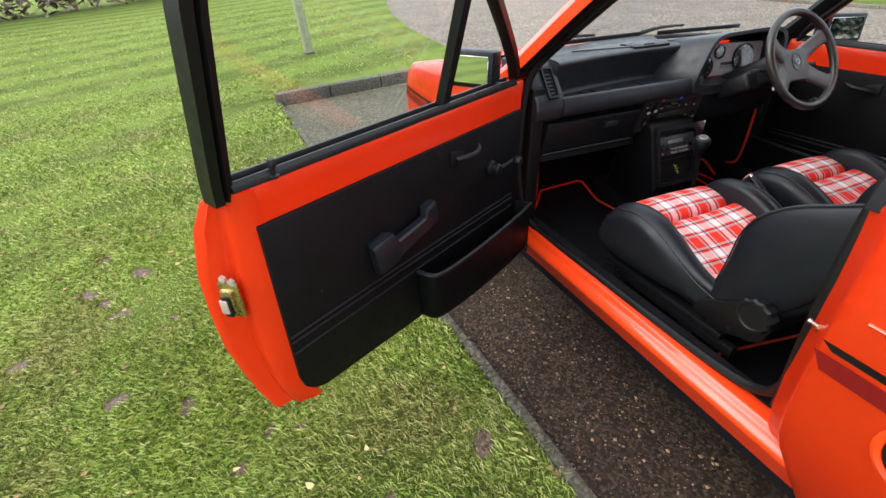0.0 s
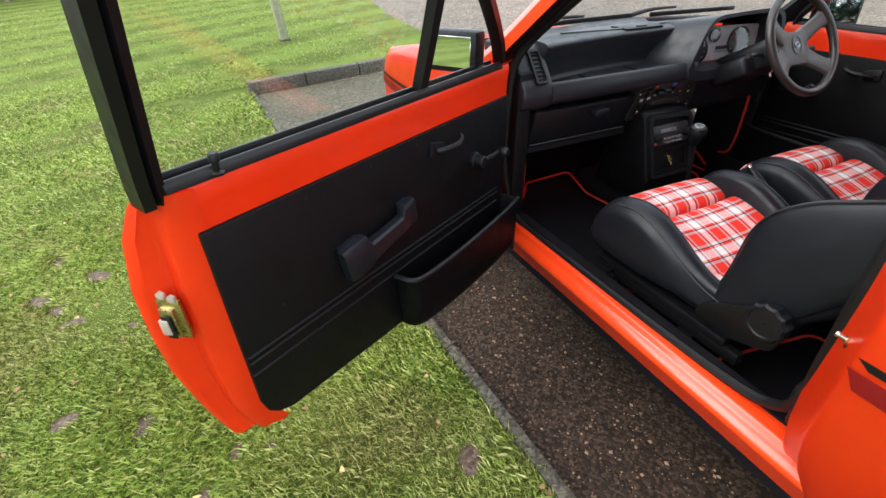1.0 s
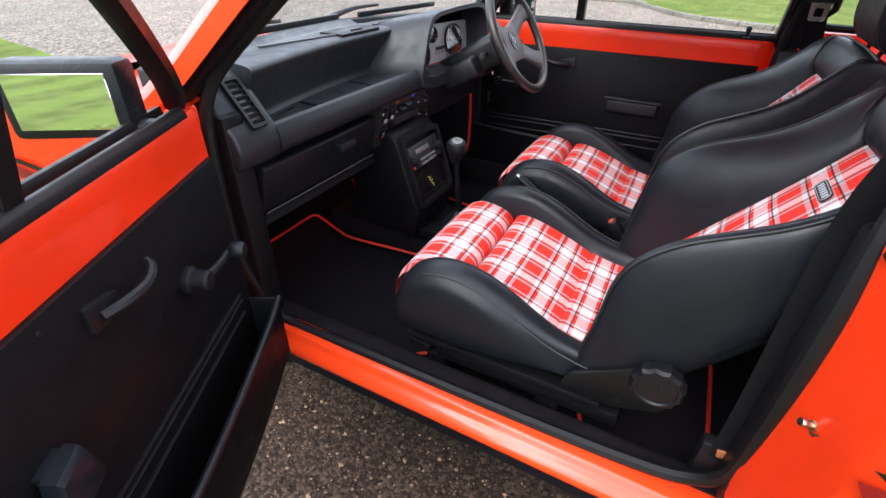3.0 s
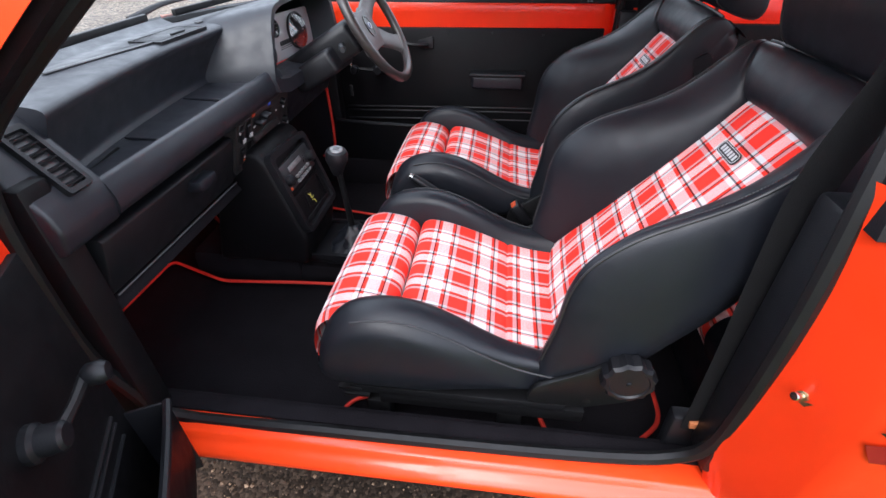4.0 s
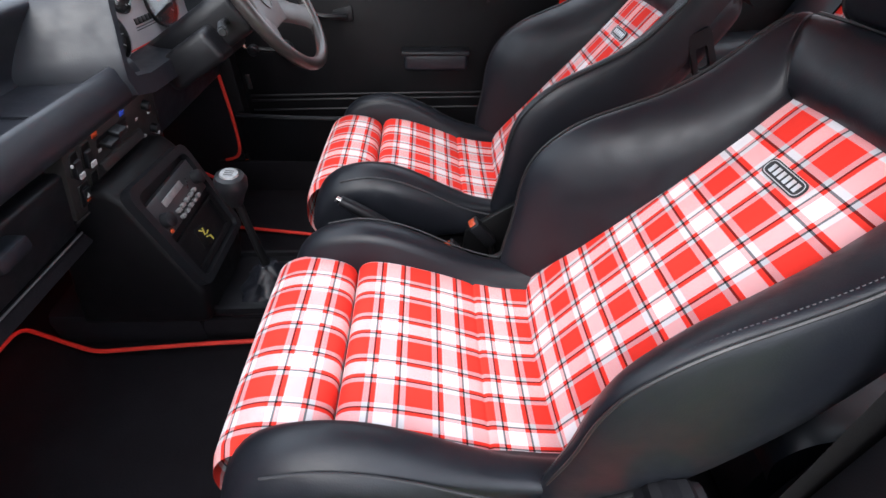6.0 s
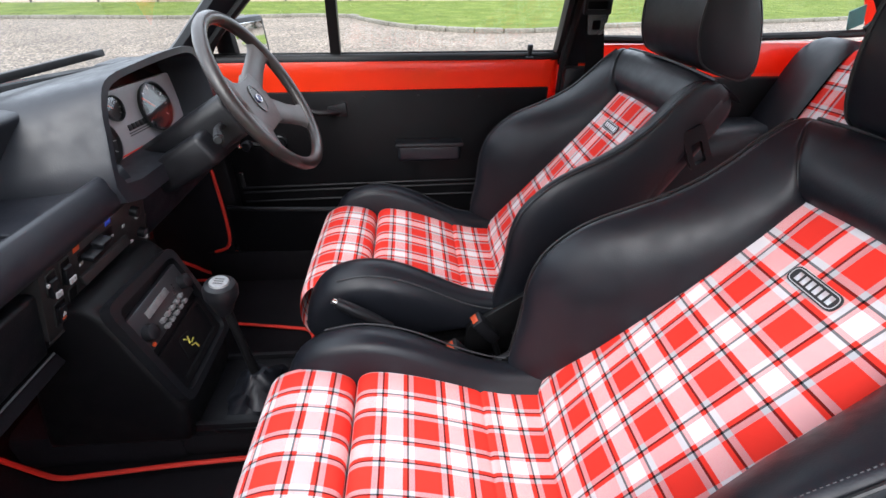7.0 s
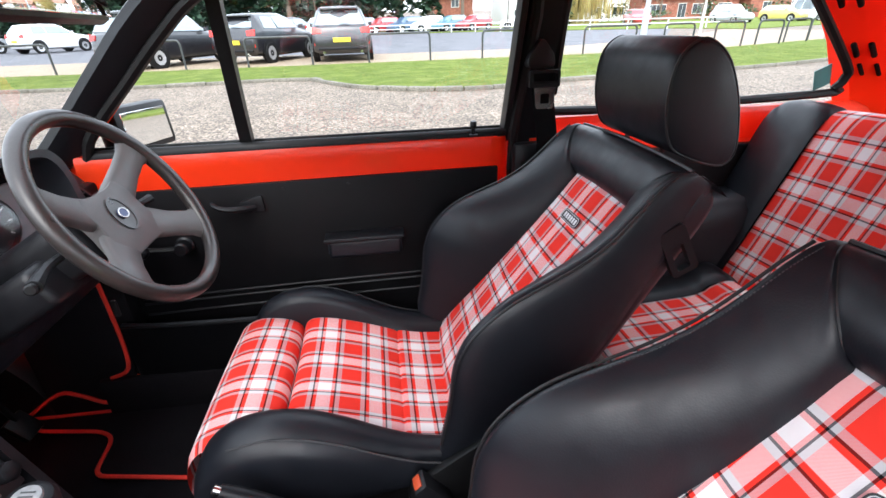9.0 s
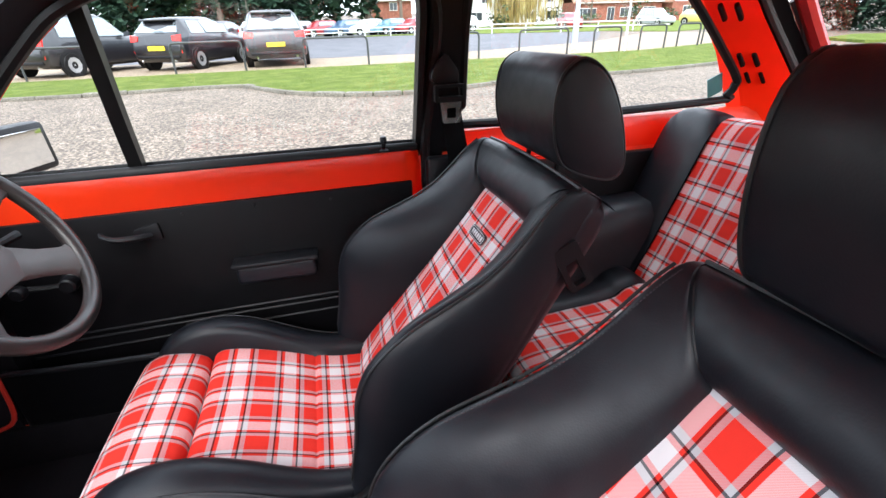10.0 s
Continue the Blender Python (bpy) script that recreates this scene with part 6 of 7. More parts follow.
# pedals
for x in (0.20, 0.30, 0.42):
    p = car_thing("pedal", (x, 1.66, 0.35), "black rubber-padded foot pedal", "pedal", "pedals")
    part("pad", box(shape(), (-0.028, -0.010, -0.032), (0.028, 0.006, 0.032), 0.005, pose(x, 1.62, 0.40, -35, 0, 0)), M["rubber"], p)
    part("pedal_arm", tube(shape(), [(x, 1.625, 0.42), (x, 1.66, 0.52), (x, 1.70, 0.62)], 0.007, 6), M["satin"], p)

# carpets edged with red binding
def floor_mat(outline, name_label):
    ob = car_thing("floor_mat", (outline[0][0], outline[0][1], 0.252), name_label, "car mat", "car mats")
    part("mat", prism(shape(), [(x, y) for x, y, z in outline], "z", 0.253, 0.262), M["carpet"], ob, "black carpet mat")
    part("binding", tube(shape(), outline, 0.0055, 7, 1, closed=True, flat=0.8), M["redbind"], ob, "red edge binding")
    return ob


R = lambda pts: [(x, y, 0.264 + 0.024 * min(1.0, max(0.0, (x + 0.24) / 0.12)) * (x < 0)) for x, y in rounded(pts, 0.03, 4)]
floor_mat(R([(-0.105, 0.98), (-0.112, 1.23), (-0.118, 1.355), (-0.135, 1.605), (-0.062, 1.815), (-0.285, 1.855), (-0.375, 1.745), (-0.482, 1.645), (-0.592, 1.56), (-0.592, 1.13), (-0.49, 1.09), (-0.46, 0.98)]), "black footwell carpet mat with bright red edging")
floor_mat(R([(0.125, 0.98), (0.17, 1.24), (0.26, 1.155), (0.32, 1.175), (0.375, 1.49), (0.49, 1.50), (0.52, 1.54), (0.55, 1.72), (0.60, 1.78), (0.596, 1.56), (0.596, 0.98)]), "black footwell carpet mat with bright red edging")
floor_mat([(x, y, 0.262) for x, y in rounded([(-0.13, 0.38), (-0.13, 0.60), (-0.48, 0.66), (-0.592, 0.60), (-0.592, 0.52), (-0.47, 0.38)], 0.04, 4)], "black rear carpet mat with bright red edging")
floor_mat([(x, y, 0.262) for x, y in rounded([(0.13, 0.38), (0.13, 0.60), (0.48, 0.66), (0.592, 0.60), (0.592, 0.52), (0.47, 0.38)], 0.04, 4)], "black rear carpet mat with bright red edging")
bind = car_thing("tunnel_carpet", (0.0, 1.5, 0.33), "black tunnel carpet with bright red edging", "car carpet")
part("carpet", box(shape(), (-0.095, 1.36, 0.25), (0.095, 1.72, 0.36), 0.03), M["carpet"], bind)
part("binding", tube(shape(), [(0.045, 1.70, 0.420), (0.062, 1.705, 0.385), (0.088, 1.71, 0.345)], 0.0055, 6), M["redbind"], bind, "red edge binding")
for s in (-1, 1):
    k = car_thing("kick_carpet", (s * 0.61, 1.5, 0.3), "black kick panel carpet with bright red edging", "car carpet")
    part("carpet", box(shape(), (s * 0.600, 1.46, 0.26), (s * 0.612, 1.70, 0.66), 0.004), M["carpet"], k)
    if s > 0:
        part("sill_binding", tube(shape(), [(0.597, 1.28, 0.304), (0.597, 1.42, 0.296), (0.597, 1.545, 0.291), (0.597, 1.610, 0.326), (0.597, 1.665, 0.340), (0.597, 1.77, 0.270)], 0.0055, 6), M["redbind"], k, "red edge binding")
    part("binding", tube(shape(), [(s * 0.600, 1.462, 0.66), (s * 0.598, 1.458, 0.50), (s * 0.598, 1.470, 0.40), (s * 0.598, 1.52, 0.375)], 0.0055, 6), M["redbind"], k, "red edge binding")

# seat belts
for s in (-1, 1):
    belt = car_thing("seat_belt", (s * 0.63, 0.36, 0.42), "black webbing seat belt hanging from the centre pillar", "seat belt", "seat belts")
    top_anchor = (s * 0.618, 0.368, 1.165)
    hang = [(0.606, 0.352, 1.03), (0.618, 0.334, 0.93), (0.628, 0.338, 0.80), (0.626, 0.368, 0.62), (0.612, 0.392, 0.455)] if s > 0 else [(0.596, 0.385, 1.03), (0.592, 0.402, 0.93), (0.596, 0.404, 0.80), (0.600, 0.400, 0.62), (0.604, 0.400, 0.44)]
    part("webbing", tube(shape(), [(s * 0.602, 0.366, 1.14)] + [(s * x, y, z) for x, y, z in hang], 0.026, 8, 4, flat=0.09, up=(1, 0, 0)), M["webbing"], belt, "black belt webbing")
    part("anchor_cover", prism(shape(), rounded([(0.336, 1.112), (0.400, 1.112), (0.400, 1.136), (0.368, 1.178), (0.338, 1.138)], 0.014), "x", s * 0.588, s * 0.624, 0.007), K, belt, "black belt anchor cover")
    part("belt_slide", frame_ring(shape(), rounded([(0.322, 1.070), (0.394, 1.070), (0.394, 1.108), (0.322, 1.108)], 0.005), rounded([(0.330, 1.082), (0.386, 1.082), (0.386, 1.101), (0.330, 1.101)], 0.003), "x", s * 0.588, s * 0.602), K, belt)
    part("belt_tongue", frame_ring(shape(), rounded([(0.334, 1.022), (0.376, 1.022), (0.382, 1.074), (0.330, 1.074)], 0.006), rounded([(0.345, 1.034), (0.366, 1.034), (0.366, 1.056), (0.345, 1.056)], 0.003), "x", s * 0.592, s * 0.597), M["steel"], belt, "bright steel belt tongue")
    part("belt_tab", box(shape(), (-0.003, -0.026, -0.008), (0.003, 0.026, 0.008), 0.001, pose(s * 0.609, 0.392, 0.462, -8, 0, 0)), M["tan"], belt, "tan stitched tab")
    part("floor_anchor", box(shape(), (s * 0.57, 0.37, 0.25), (s * 0.60, 0.44, 0.46), 0.006), K, belt)
# catch plate on the inner sill
catch = car_thing("sill_clip", (-0.60, 0.82, 0.30), "small black steel bracket on the inner sill", "bracket")
part("plate", box(shape(), (-0.584, 0.79, 0.262), (-0.578, 0.85, 0.345), 0.003), M["satin"], catch)
for y in (0.79, 0.85):
    part("ear", box(shape(), (-0.580, y - 0.003, 0.27), (-0.560, y + 0.003, 0.33), 0.002), M["satin"], catch)

for ob in CAR:
    ob.matrix_basis = TIP @ ob.matrix_basis

# ---- the ground outside ----
rnd = random.Random(7)
rng = np.random.default_rng(11)


def slab(name, outline, z, mat, label, category, depth=0.03, kind="structure"):
    """A flat piece of ground with a real edge."""
    bm = prism(shape(), outline, "z", z - depth, z)
    ob = part(name, bm, mat, None, "", 0)
    return tagged(ob, label, category, kind=kind)


bm = shape()
prism(bm, [(-600, -0.012), (2, -0.012), (150, -0.012), (600, -0.012), (600, -0.6), (150, -0.6), (2, -0.6), (-600, -0.6)], "y", -600, 600)
tagged(part("ground", bm, M["drive"], None, "", 0), "pale pinkish gravel of the open parking ground", "gravel", kind="structure")
kerb_x = lambda y: -1.0 - 0.052 * (y - 1.0)
drive_edge = [(0.9, 5.62), (1.45, 6.6), (1.60, 7.3), (1.88, 9.7), (2.42, 12.4), (3.6, 16.6), (5.6, 22.0), (10.0, 30.0), (16.0, 36.0)]
slab("bay_ground", [(kerb_x(-9), -9), (1.35, -9), (1.25, 5.45), (kerb_x(5.3), 5.3)], 0.0, M["bay"], "dark damp gravel of the parking bay", "gravel", 0.011)
bm = prism(shape(), [(-60, -30), (kerb_x(-9) - 0.03, -30), (kerb_x(-9) - 0.03, -9), (kerb_x(5.4) - 0.03, 5.4), (0.4, 5.60)] + drive_edge[:4] + [(2.0, 10.25), (2.0, 60), (-60, 60)], "z", -0.03, 0.022)
prism(bm, [(2.0, 10.25)] + drive_edge[4:] + [(16, 60), (2.0, 60)], "z", -0.03, 0.022)
tagged(part("lawn_ground", bm, M["lawn"], None, "", 0), "mown striped lawn with bare patches", "lawn", kind="structure")
slab("bay_front", [(kerb_x(2.7) + 0.03, 2.7), (1.20, 3.0), (1.22, 5.45), (kerb_x(5.3) + 0.03, 5.3)], 0.004, M["moss_gravel"], "mossy gravel at the closed end of the bay", "gravel", 0.010)

# edging strip beside the bay, piece by piece
edging = thing("edging_strip", (kerb_x(1), 1.0, 0), "weathered low edging between lawn and bay", "kerb", kind="structure")
y = -3.0
while y < 5.2:
    n = 0.86 + rnd.uniform(-0.05, 0.05)
    a, b = kerb_x(y), kerb_x(min(y + n, 5.25))
    h = 0.030 + rnd.uniform(-0.006, 0.006)
    m = Matrix.Translation(((a + b) / 2, y + n / 2, h / 2 - 0.03)) @ pose(0, 0, 0, rnd.uniform(-0.4, 0.4), rnd.uniform(-2, 2), math.degrees(math.atan2(-(b - a), n)))
    part("edging_piece", box(shape(), (-0.021, -n / 2 + 0.003, -0.05), (0.021, n / 2 - 0.003, 0.05), 0.007, m), M["concrete"], edging)
    y += n
wall_end = thing("bay_end_kerb", (-0.4, 5.4, 0), "raised mossy concrete kerb closing the bay", "kerb", kind="structure")
x = -1.24
while x < 1.2:
    n = 0.60 + rnd.uniform(-0.04, 0.04)
    m = Matrix.Translation((x + n / 2, 5.40 + 0.115 * (x + n / 2 + 1.2), 0.04)) @ pose(0, 0, 0, rnd.uniform(-1, 1), 0, 6.5)
    part("kerb_stone", box(shape(), (-n / 2 + 0.003, -0.055, -0.10), (n / 2 - 0.003, 0.055, 0.075 + rnd.uniform(-0.006, 0.006)), 0.012, m), M["concrete"], wall_end)
    x += n


def scatter(name, verts, faces, mat, label, category):
    me = bpy.data.meshes.new(name)
    me.from_pydata(verts, [], faces)
    me.materials.append(mat)
    return tagged(new(name, me), label, category, kind="stuff")


# grass blades on the near lawn
def ripple(x, y, seed):
    """A smooth uneven field from a few crossing waves, about -1 to 1."""
    w = np.random.default_rng(seed)
    out = 0
    for k in range(7):
        a, f = w.uniform(0, 2 * math.pi), w.uniform(0.7, 3.2)
        out = out + np.sin((x * math.cos(a) + y * math.sin(a)) * f * 2 + w.uniform(0, 6.3))
    return out / 3.2


SPOTS = [(rng.uniform(-2.9, -1.12), rng.uniform(0.35, 2.7), rng.uniform(0.02, 0.055) * rng.uniform(0.7, 1.3), rng.uniform(0, 3.14)) for k in range(58)]
bm = shape()
for sx, sy, r, turn in SPOTS:
    ring = []
    for k in range(14):
        a, q = k * math.pi / 7, r * rng.uniform(0.75, 1.25)
        u, v = 1.5 * q * math.cos(a), q * math.sin(a)
        ring.append(bm.verts.new((sx + u * math.cos(turn) - v * math.sin(turn), sy + u * math.sin(turn) + v * math.cos(turn), 0.0215)))
    top = bm.verts.new((sx, sy, 0.0255 + rng.uniform(0, 0.004)))
    for k in range(14):
        bm.faces.new((ring[k], ring[(k + 1) % 14], top))
tagged(part("bare_soil", bm, M["mud"], None, "", 40), "small bare muddy spots worn in the turf", "soil", kind="stuff")


def blades(count, xr, yr, size, inside, z0, name, mat, tall=1.0, fade=(0.9, 0.5, 0.9)):
    x, y = rng.uniform(*xr, count), rng.uniform(*yr, count)
    edge = np.minimum(np.minimum((x - xr[0]) / fade[0], (y - yr[0]) / fade[1]), (yr[1] - y) / fade[2])
    keep = inside(x, y) & (rng.random(count) < edge)
    worn = np.clip((ripple(x * 2.6, y * 2.6, 5) - 0.55) * 2.0, 0, 1) * 0.3
    for sx, sy, r, turn in SPOTS:
        u, v = (x - sx) * math.cos(turn) + (y - sy) * math.sin(turn), (y - sy) * math.cos(turn) - (x - sx) * math.sin(turn)
        worn = np.maximum(worn, np.clip(1.35 - ((u / 1.5) ** 2 + v * v) / (r * r), 0, 1))
    keep &= rng.random(count) > worn * 0.93
    x, y, worn = x[keep], y[keep], worn[keep]
    n = len(x)
    h = size * rng.uniform(0.45, 1.2, n) * (1.0 + 0.35 * ripple(x * 2.5, y * 2.5, 8)) * (1 - 0.5 * worn) * tall
    a = rng.uniform(0, 2 * math.pi, n)
    lean = h * rng.uniform(0.3, 1.5, n)
    dx, dy = np.cos(a), np.sin(a)
    w = 0.0005 + 0.0005 * rng.random(n) + size * 0.016
    z = np.full(n, z0)
    pts = np.stack([np.stack([x - dy * w, y + dx * w, z], 1), np.stack([x + dy * w, y - dx * w, z], 1),
                    np.stack([x + dx * lean * 0.45 + dy * w * 0.7, y + dy * lean * 0.45 - dx * w * 0.7, z + h * 0.7], 1),
                    np.stack([x + dx * lean, y + dy * lean, z + h * 0.95], 1)], 1).reshape(-1, 3)
    i = np.arange(n)[:, None] * 4
    f = np.concatenate([i + [0, 1, 2], i + [0, 2, 3]], 1).reshape(-1, 3)
    me = bpy.data.meshes.new(name)
    me.vertices.add(len(pts))
    me.vertices.foreach_set("co", pts.ravel())
    me.loops.add(f.size)
    me.loops.foreach_set("vertex_index", f.ravel())
    me.polygons.add(len(f))
    me.polygons.foreach_set("loop_start", np.arange(len(f)) * 3)
    me.update(calc_edges=True)
    me.materials.append(mat)
    return tagged(new(name, me), "short green grass blades with yellowed tips", "grass", kind="stuff")


left_of = lambda x, yy: (x < kerb_x(yy) - 0.02) & (yy < 5.35)
blades(480000, (-3.2, -0.9), (0.10, 3.4), 0.023, left_of, 0.018, "near_grass", M["blades"], 1.0, (0.5, 0.4, 0.5))
blades(330000, (-6.6, -0.9), (0.1, 7.2), 0.032, lambda x, yy: (((x < kerb_x(yy) - 0.03) & (yy < 5.35)) | (yy > 5.60 + 0.115 * (x + 1.2))) & ((x < -2.7) | (yy > 2.9)), 0.018, "lawn_grass", M["blades"], 0.8, (0.8, 0.6, 1.0))
blades(130000, (-14.0, 2.6), (2.0, 20.0), 0.050, lambda x, yy: ((x < -5.8) | (yy > 6.2)) & ((yy > 5.7 + 0.115 * (x + 1.2)) | (x < -1.4)) & (x < 0.75 + (yy - 5.6) * 0.105), 0.016, "far_grass", M["blades"], 0.6, (2.0, 1.0, 4.0))
# longer tufts along the edging strip
blades(26000, (-1.32, -0.9), (0.2, 5.3), 0.034, lambda x, yy: (x < kerb_x(yy) - 0.018) & (x > kerb_x(yy) - 0.02 - 0.05 * (1.2 + ripple(x * 0, yy * 3, 21))), 0.018, "edge_grass", M["blades"], 1.0, (0.01, 0.2, 0.2))

# loose stones on the bay
v, f = [], []
for k in range(8000):
    yy = rng.uniform(-0.6, 5.2)
    x = rng.uniform(kerb_x(yy) + 0.03, -0.55 if yy < 2.6 else 1.0)
    r = 0.0020 + 0.0058 * rng.random() ** 3.5
    i = len(v)
    q = rng.uniform(0.6, 1.4, 6) * r
    t = rng.uniform(0, 3.1)
    c, s = math.cos(t), math.sin(t)
    pts = [(q[0], 0, 0), (0, q[1], 0), (-q[2], 0, 0), (0, -q[3], 0), (0, 0, q[4] * 0.7), (0, 0, -q[5] * 0.5)]
    v += [(x + c * a - s * b, yy + s * a + c * b, 0.001 + r * 0.3 + g) for a, b, g in pts]
    f += [(i + a, i + b, i + g) for a, b, g in ((0, 1, 4), (1, 2, 4), (2, 3, 4), (3, 0, 4), (1, 0, 5), (2, 1, 5), (3, 2, 5), (0, 3, 5))]
scatter("bay_pebbles", v, f, M["pebbles"], "small loose brown and white stones", "pebbles")
v, f = [], []
for k in range(420):
    x, yy = rng.normal(-1.8, 0.8), rng.uniform(0.3, 5.0)
    if not left_of(x, yy):
        continue
    r, t = rng.uniform(0.006, 0.016), rng.uniform(0, 6.3)
    i = len(v)
    v += [(x + r * math.cos(t + a) * b, yy + r * math.sin(t + a) * b, 0.040 + rng.uniform(0, 0.01)) for a, b in ((0, 1.2), (1.2, 0.6), (2.6, 0.9), (3.9, 0.8), (5.0, 0.6))]
    f.append(tuple(range(i, i + 5)))
leafm = blades_of("fallen_leaf", (0.12, 0.07, 0.03), (0.25, 0.15, 0.06), (0.45, 0.35, 0.15))
scatter("fallen_leaves", v, f, leafm, "small dry fallen leaves on the lawn", "leaves")

# weathered post on the lawn
post = thing("wooden_post", (-0.38, 8.2, 0.02), "tall square weathered timber post standing on the lawn", "post")
lean_m = pose(-0.38, 8.2, 0, 1.0, -3.2, 12)
part("shaft", box(shape(), (-0.06, -0.05, 0.0), (0.06, 0.05, 2.4), 0.006, lean_m), M["timber"], post)
part("face_board", box(shape(), (-0.015, -0.062, 0.10), (0.035, -0.044, 2.4), 0.004, lean_m), M["timber"], post)
part("foot", box(shape(), (-0.07, -0.07, 0.0), (0.07, 0.07, 0.05), 0.01, lean_m), M["concrete"], post)

# ---- verge, kerb, hoops across the drive ----
kerb_line = [(11.3, 30.0), (11.1, 14.0), (10.8, 8.2), (10.6, 6.0), (10.6, 4.7), (10.8, 3.2), (10.6, 2.15), (10.0, 1.80), (8.9, 1.05), (8.28, 0.2), (8.02, -0.6), (8.08, -1.5), (8.5, -2.6), (8.85, -4.5), (9.1, -6.5), (9.6, -8.7), (10.3, -10.7), (11.6, -14.0), (14.5, -17.5)]
kerb_path = [tuple(p) for p in catmull(kerb_line, 5)]
slab("verge_ground", kerb_path + [(16.6, -16.0), (14.3, -10.0), (14.0, -6), (14.2, 30.0)], 0.060, M["verge"], "mown grass verge along the drive", "lawn", 0.10)
kerb = thing("verge_kerb", (8.5, 1.3, 0), "grey stone kerb curving round the grass verge", "kerb", kind="structure")
for a, b in zip(kerb_path[::3], kerb_path[3::3]):
    L = math.dist(a, b)
    k = max(1, round(L / 0.9))
    for j in range(k):
        p0 = [a[i] + (b[i] - a[i]) * j / k for i in (0, 1)]
        p1 = [a[i] + (b[i] - a[i]) * (j + 1) / k for i in (0, 1)]
        m = Matrix.Translation(((p0[0] + p1[0]) / 2, (p0[1] + p1[1]) / 2, 0.04)) @ pose(0, 0, 0, 0, 0, math.degrees(math.atan2(p1[1] - p0[1], p1[0] - p0[0])))
        part("kerb_stone", box(shape(), (-math.dist(p0, p1) / 2 + 0.004, -0.075, -0.10), (math.dist(p0, p1) / 2 - 0.004, 0.075, 0.020 + rnd.uniform(-0.006, 0.004)), 0.02, m), M["kerb"], kerb)
blades(110000, (7.9, 14.3), (-15.0, 14.0), 0.034, lambda x, yy: x > np.interp(-yy, [-p[1] for p in kerb_line], [p[0] for p in kerb_line]) + 0.12, 0.055, "verge_grass", M["verge_blades"], 0.55, (0.1, 0.5, 0.5))
slab("gravel_strip", [(14.15, 30), (13.95, -6), (14.25, -10), (16.5, -16), (24, -24), (30, -22), (21.6, -12.8), (18.4, -5.5), (18.5, 0), (19.8, 4.0), (20.0, 30)], 0.02, M["buff"], "buff gravel parking strip", "gravel", 0.028)
slab("far_road", [(20.1, 60), (19.8, 4.0), (18.5, 0), (18.4, -5.5), (21.6, -12.8), (36, -22), (46, -7), (47, 60)], 0.0, M["asphalt"], "worn grey asphalt roadway", "road", 0.009)
slab("far_lawn", [(47.5, 60), (46.6, -7), (36.4, -22.5), (30, -24), (36, -40), (60, -70), (110, -95), (110, 60)], 0.03, M["verge"], "grass beyond the roadway", "lawn", 0.04)
slab("far_parking", [(49.5, 60), (49.5, -4.0), (48.5, -14.0), (56.5, -16.0), (58.5, 60)], 0.04, M["asphalt"], "far asphalt parking row", "road", 0.006)
hoop_m = plain("dark_galvanised_tube", (0.05, 0.055, 0.055), 0.5, 0.3)
for yc, xc, w in ((17.8, 14.75, 0.92), (14.2, 14.75, 0.92), (10.6, 14.7, 0.92), (7.1, 14.65, 0.92), (3.5, 14.6, 0.92), (0.0, 14.5, 0.92), (-3.4, 14.3, 0.92), (-6.6, 14.5, 0.85), (-8.9, 14.5, 0.50), (-10.8, 14.7, 0.50), (-12.6, 15.1, 0.45), (-14.2, 15.7, 0.45), (-15.8, 16.4, 0.45)):
    hoop = thing("hoop_barrier", (xc, yc, 0.06), "dark steel hoop barrier at the verge edge", "barrier", "hoop barriers")
    h = 0.80
    part("hoop", tube(shape(), [(xc, yc - w, 0.0), (xc, yc - w, 0.45), (xc, yc - w, h - 0.14), (xc, yc - w + 0.04, h - 0.03), (xc, yc - w + 0.16, h), (xc, yc, h), (xc, yc + w - 0.16, h), (xc, yc + w - 0.04, h - 0.03), (xc, yc + w, h - 0.14), (xc, yc + w, 0.45), (xc, yc + w, 0.0)], 0.030, 8, 3), hoop_m, hoop)
white_paint = plain("chalky_white_paint", (0.72, 0.73, 0.72), 0.6)
rail = thing("white_rail", (46.8, 5, 0), "low white tubular rail beyond the roadway", "rail")
rail_line = [(47.2, 30.0), (46.9, 10.0), (46.3, -6.5), (41.0, -14.5), (36.2, -21.8), (33.0, -26.0)]
for z in (0.72, 0.40):
    part("top_bar" if z > 0.6 else "lower_bar", tube(shape(), [(x, y, z) for x, y in rail_line], 0.040, 6, 1), white_paint, rail)
for a, b in zip(rail_line, rail_line[1:]):
    k = max(1, round(math.dist(a, b) / 2.5))
    for j in range(k):
        x, y = (a[i] + (b[i] - a[i]) * j / k for i in (0, 1))
        part("rail_post", tube(shape(), [(x, y, 0), (x, y, 0.72)], 0.045, 6, 1), white_paint, rail)


# ---- parked cars ----
far_glass = plain("dark_car_glass", (0.30, 0.34, 0.36), 0.06, 0.7, spread=0.1, rough_spread=0.02)
grey_glass = plain("sky_lit_car_glass", (0.34, 0.39, 0.41), 0.05, 0.75, spread=0.1, rough_spread=0.02)
lamp_red = plain("red_lamp_lens", (0.75, 0.03, 0.022), 0.2)
plate_y = plain("yellow_plate", (0.80, 0.58, 0.03), 0.4)
tyre = M["rubber"]
COL = {n: paint(n + "_car_paint", c, 1.0) for n, c in dict(black=(0.007, 0.007, 0.010), charcoal=(0.016, 0.017, 0.022), white=(0.75, 0.76, 0.77), silver=(0.33, 0.35, 0.38), blue=(0.04, 0.09, 0.16), red=(0.30, 0.02, 0.025), teal=(0.08, 0.19, 0.24), yellow=(0.55, 0.47, 0.13), grey=(0.16, 0.17, 0.18)).items()}


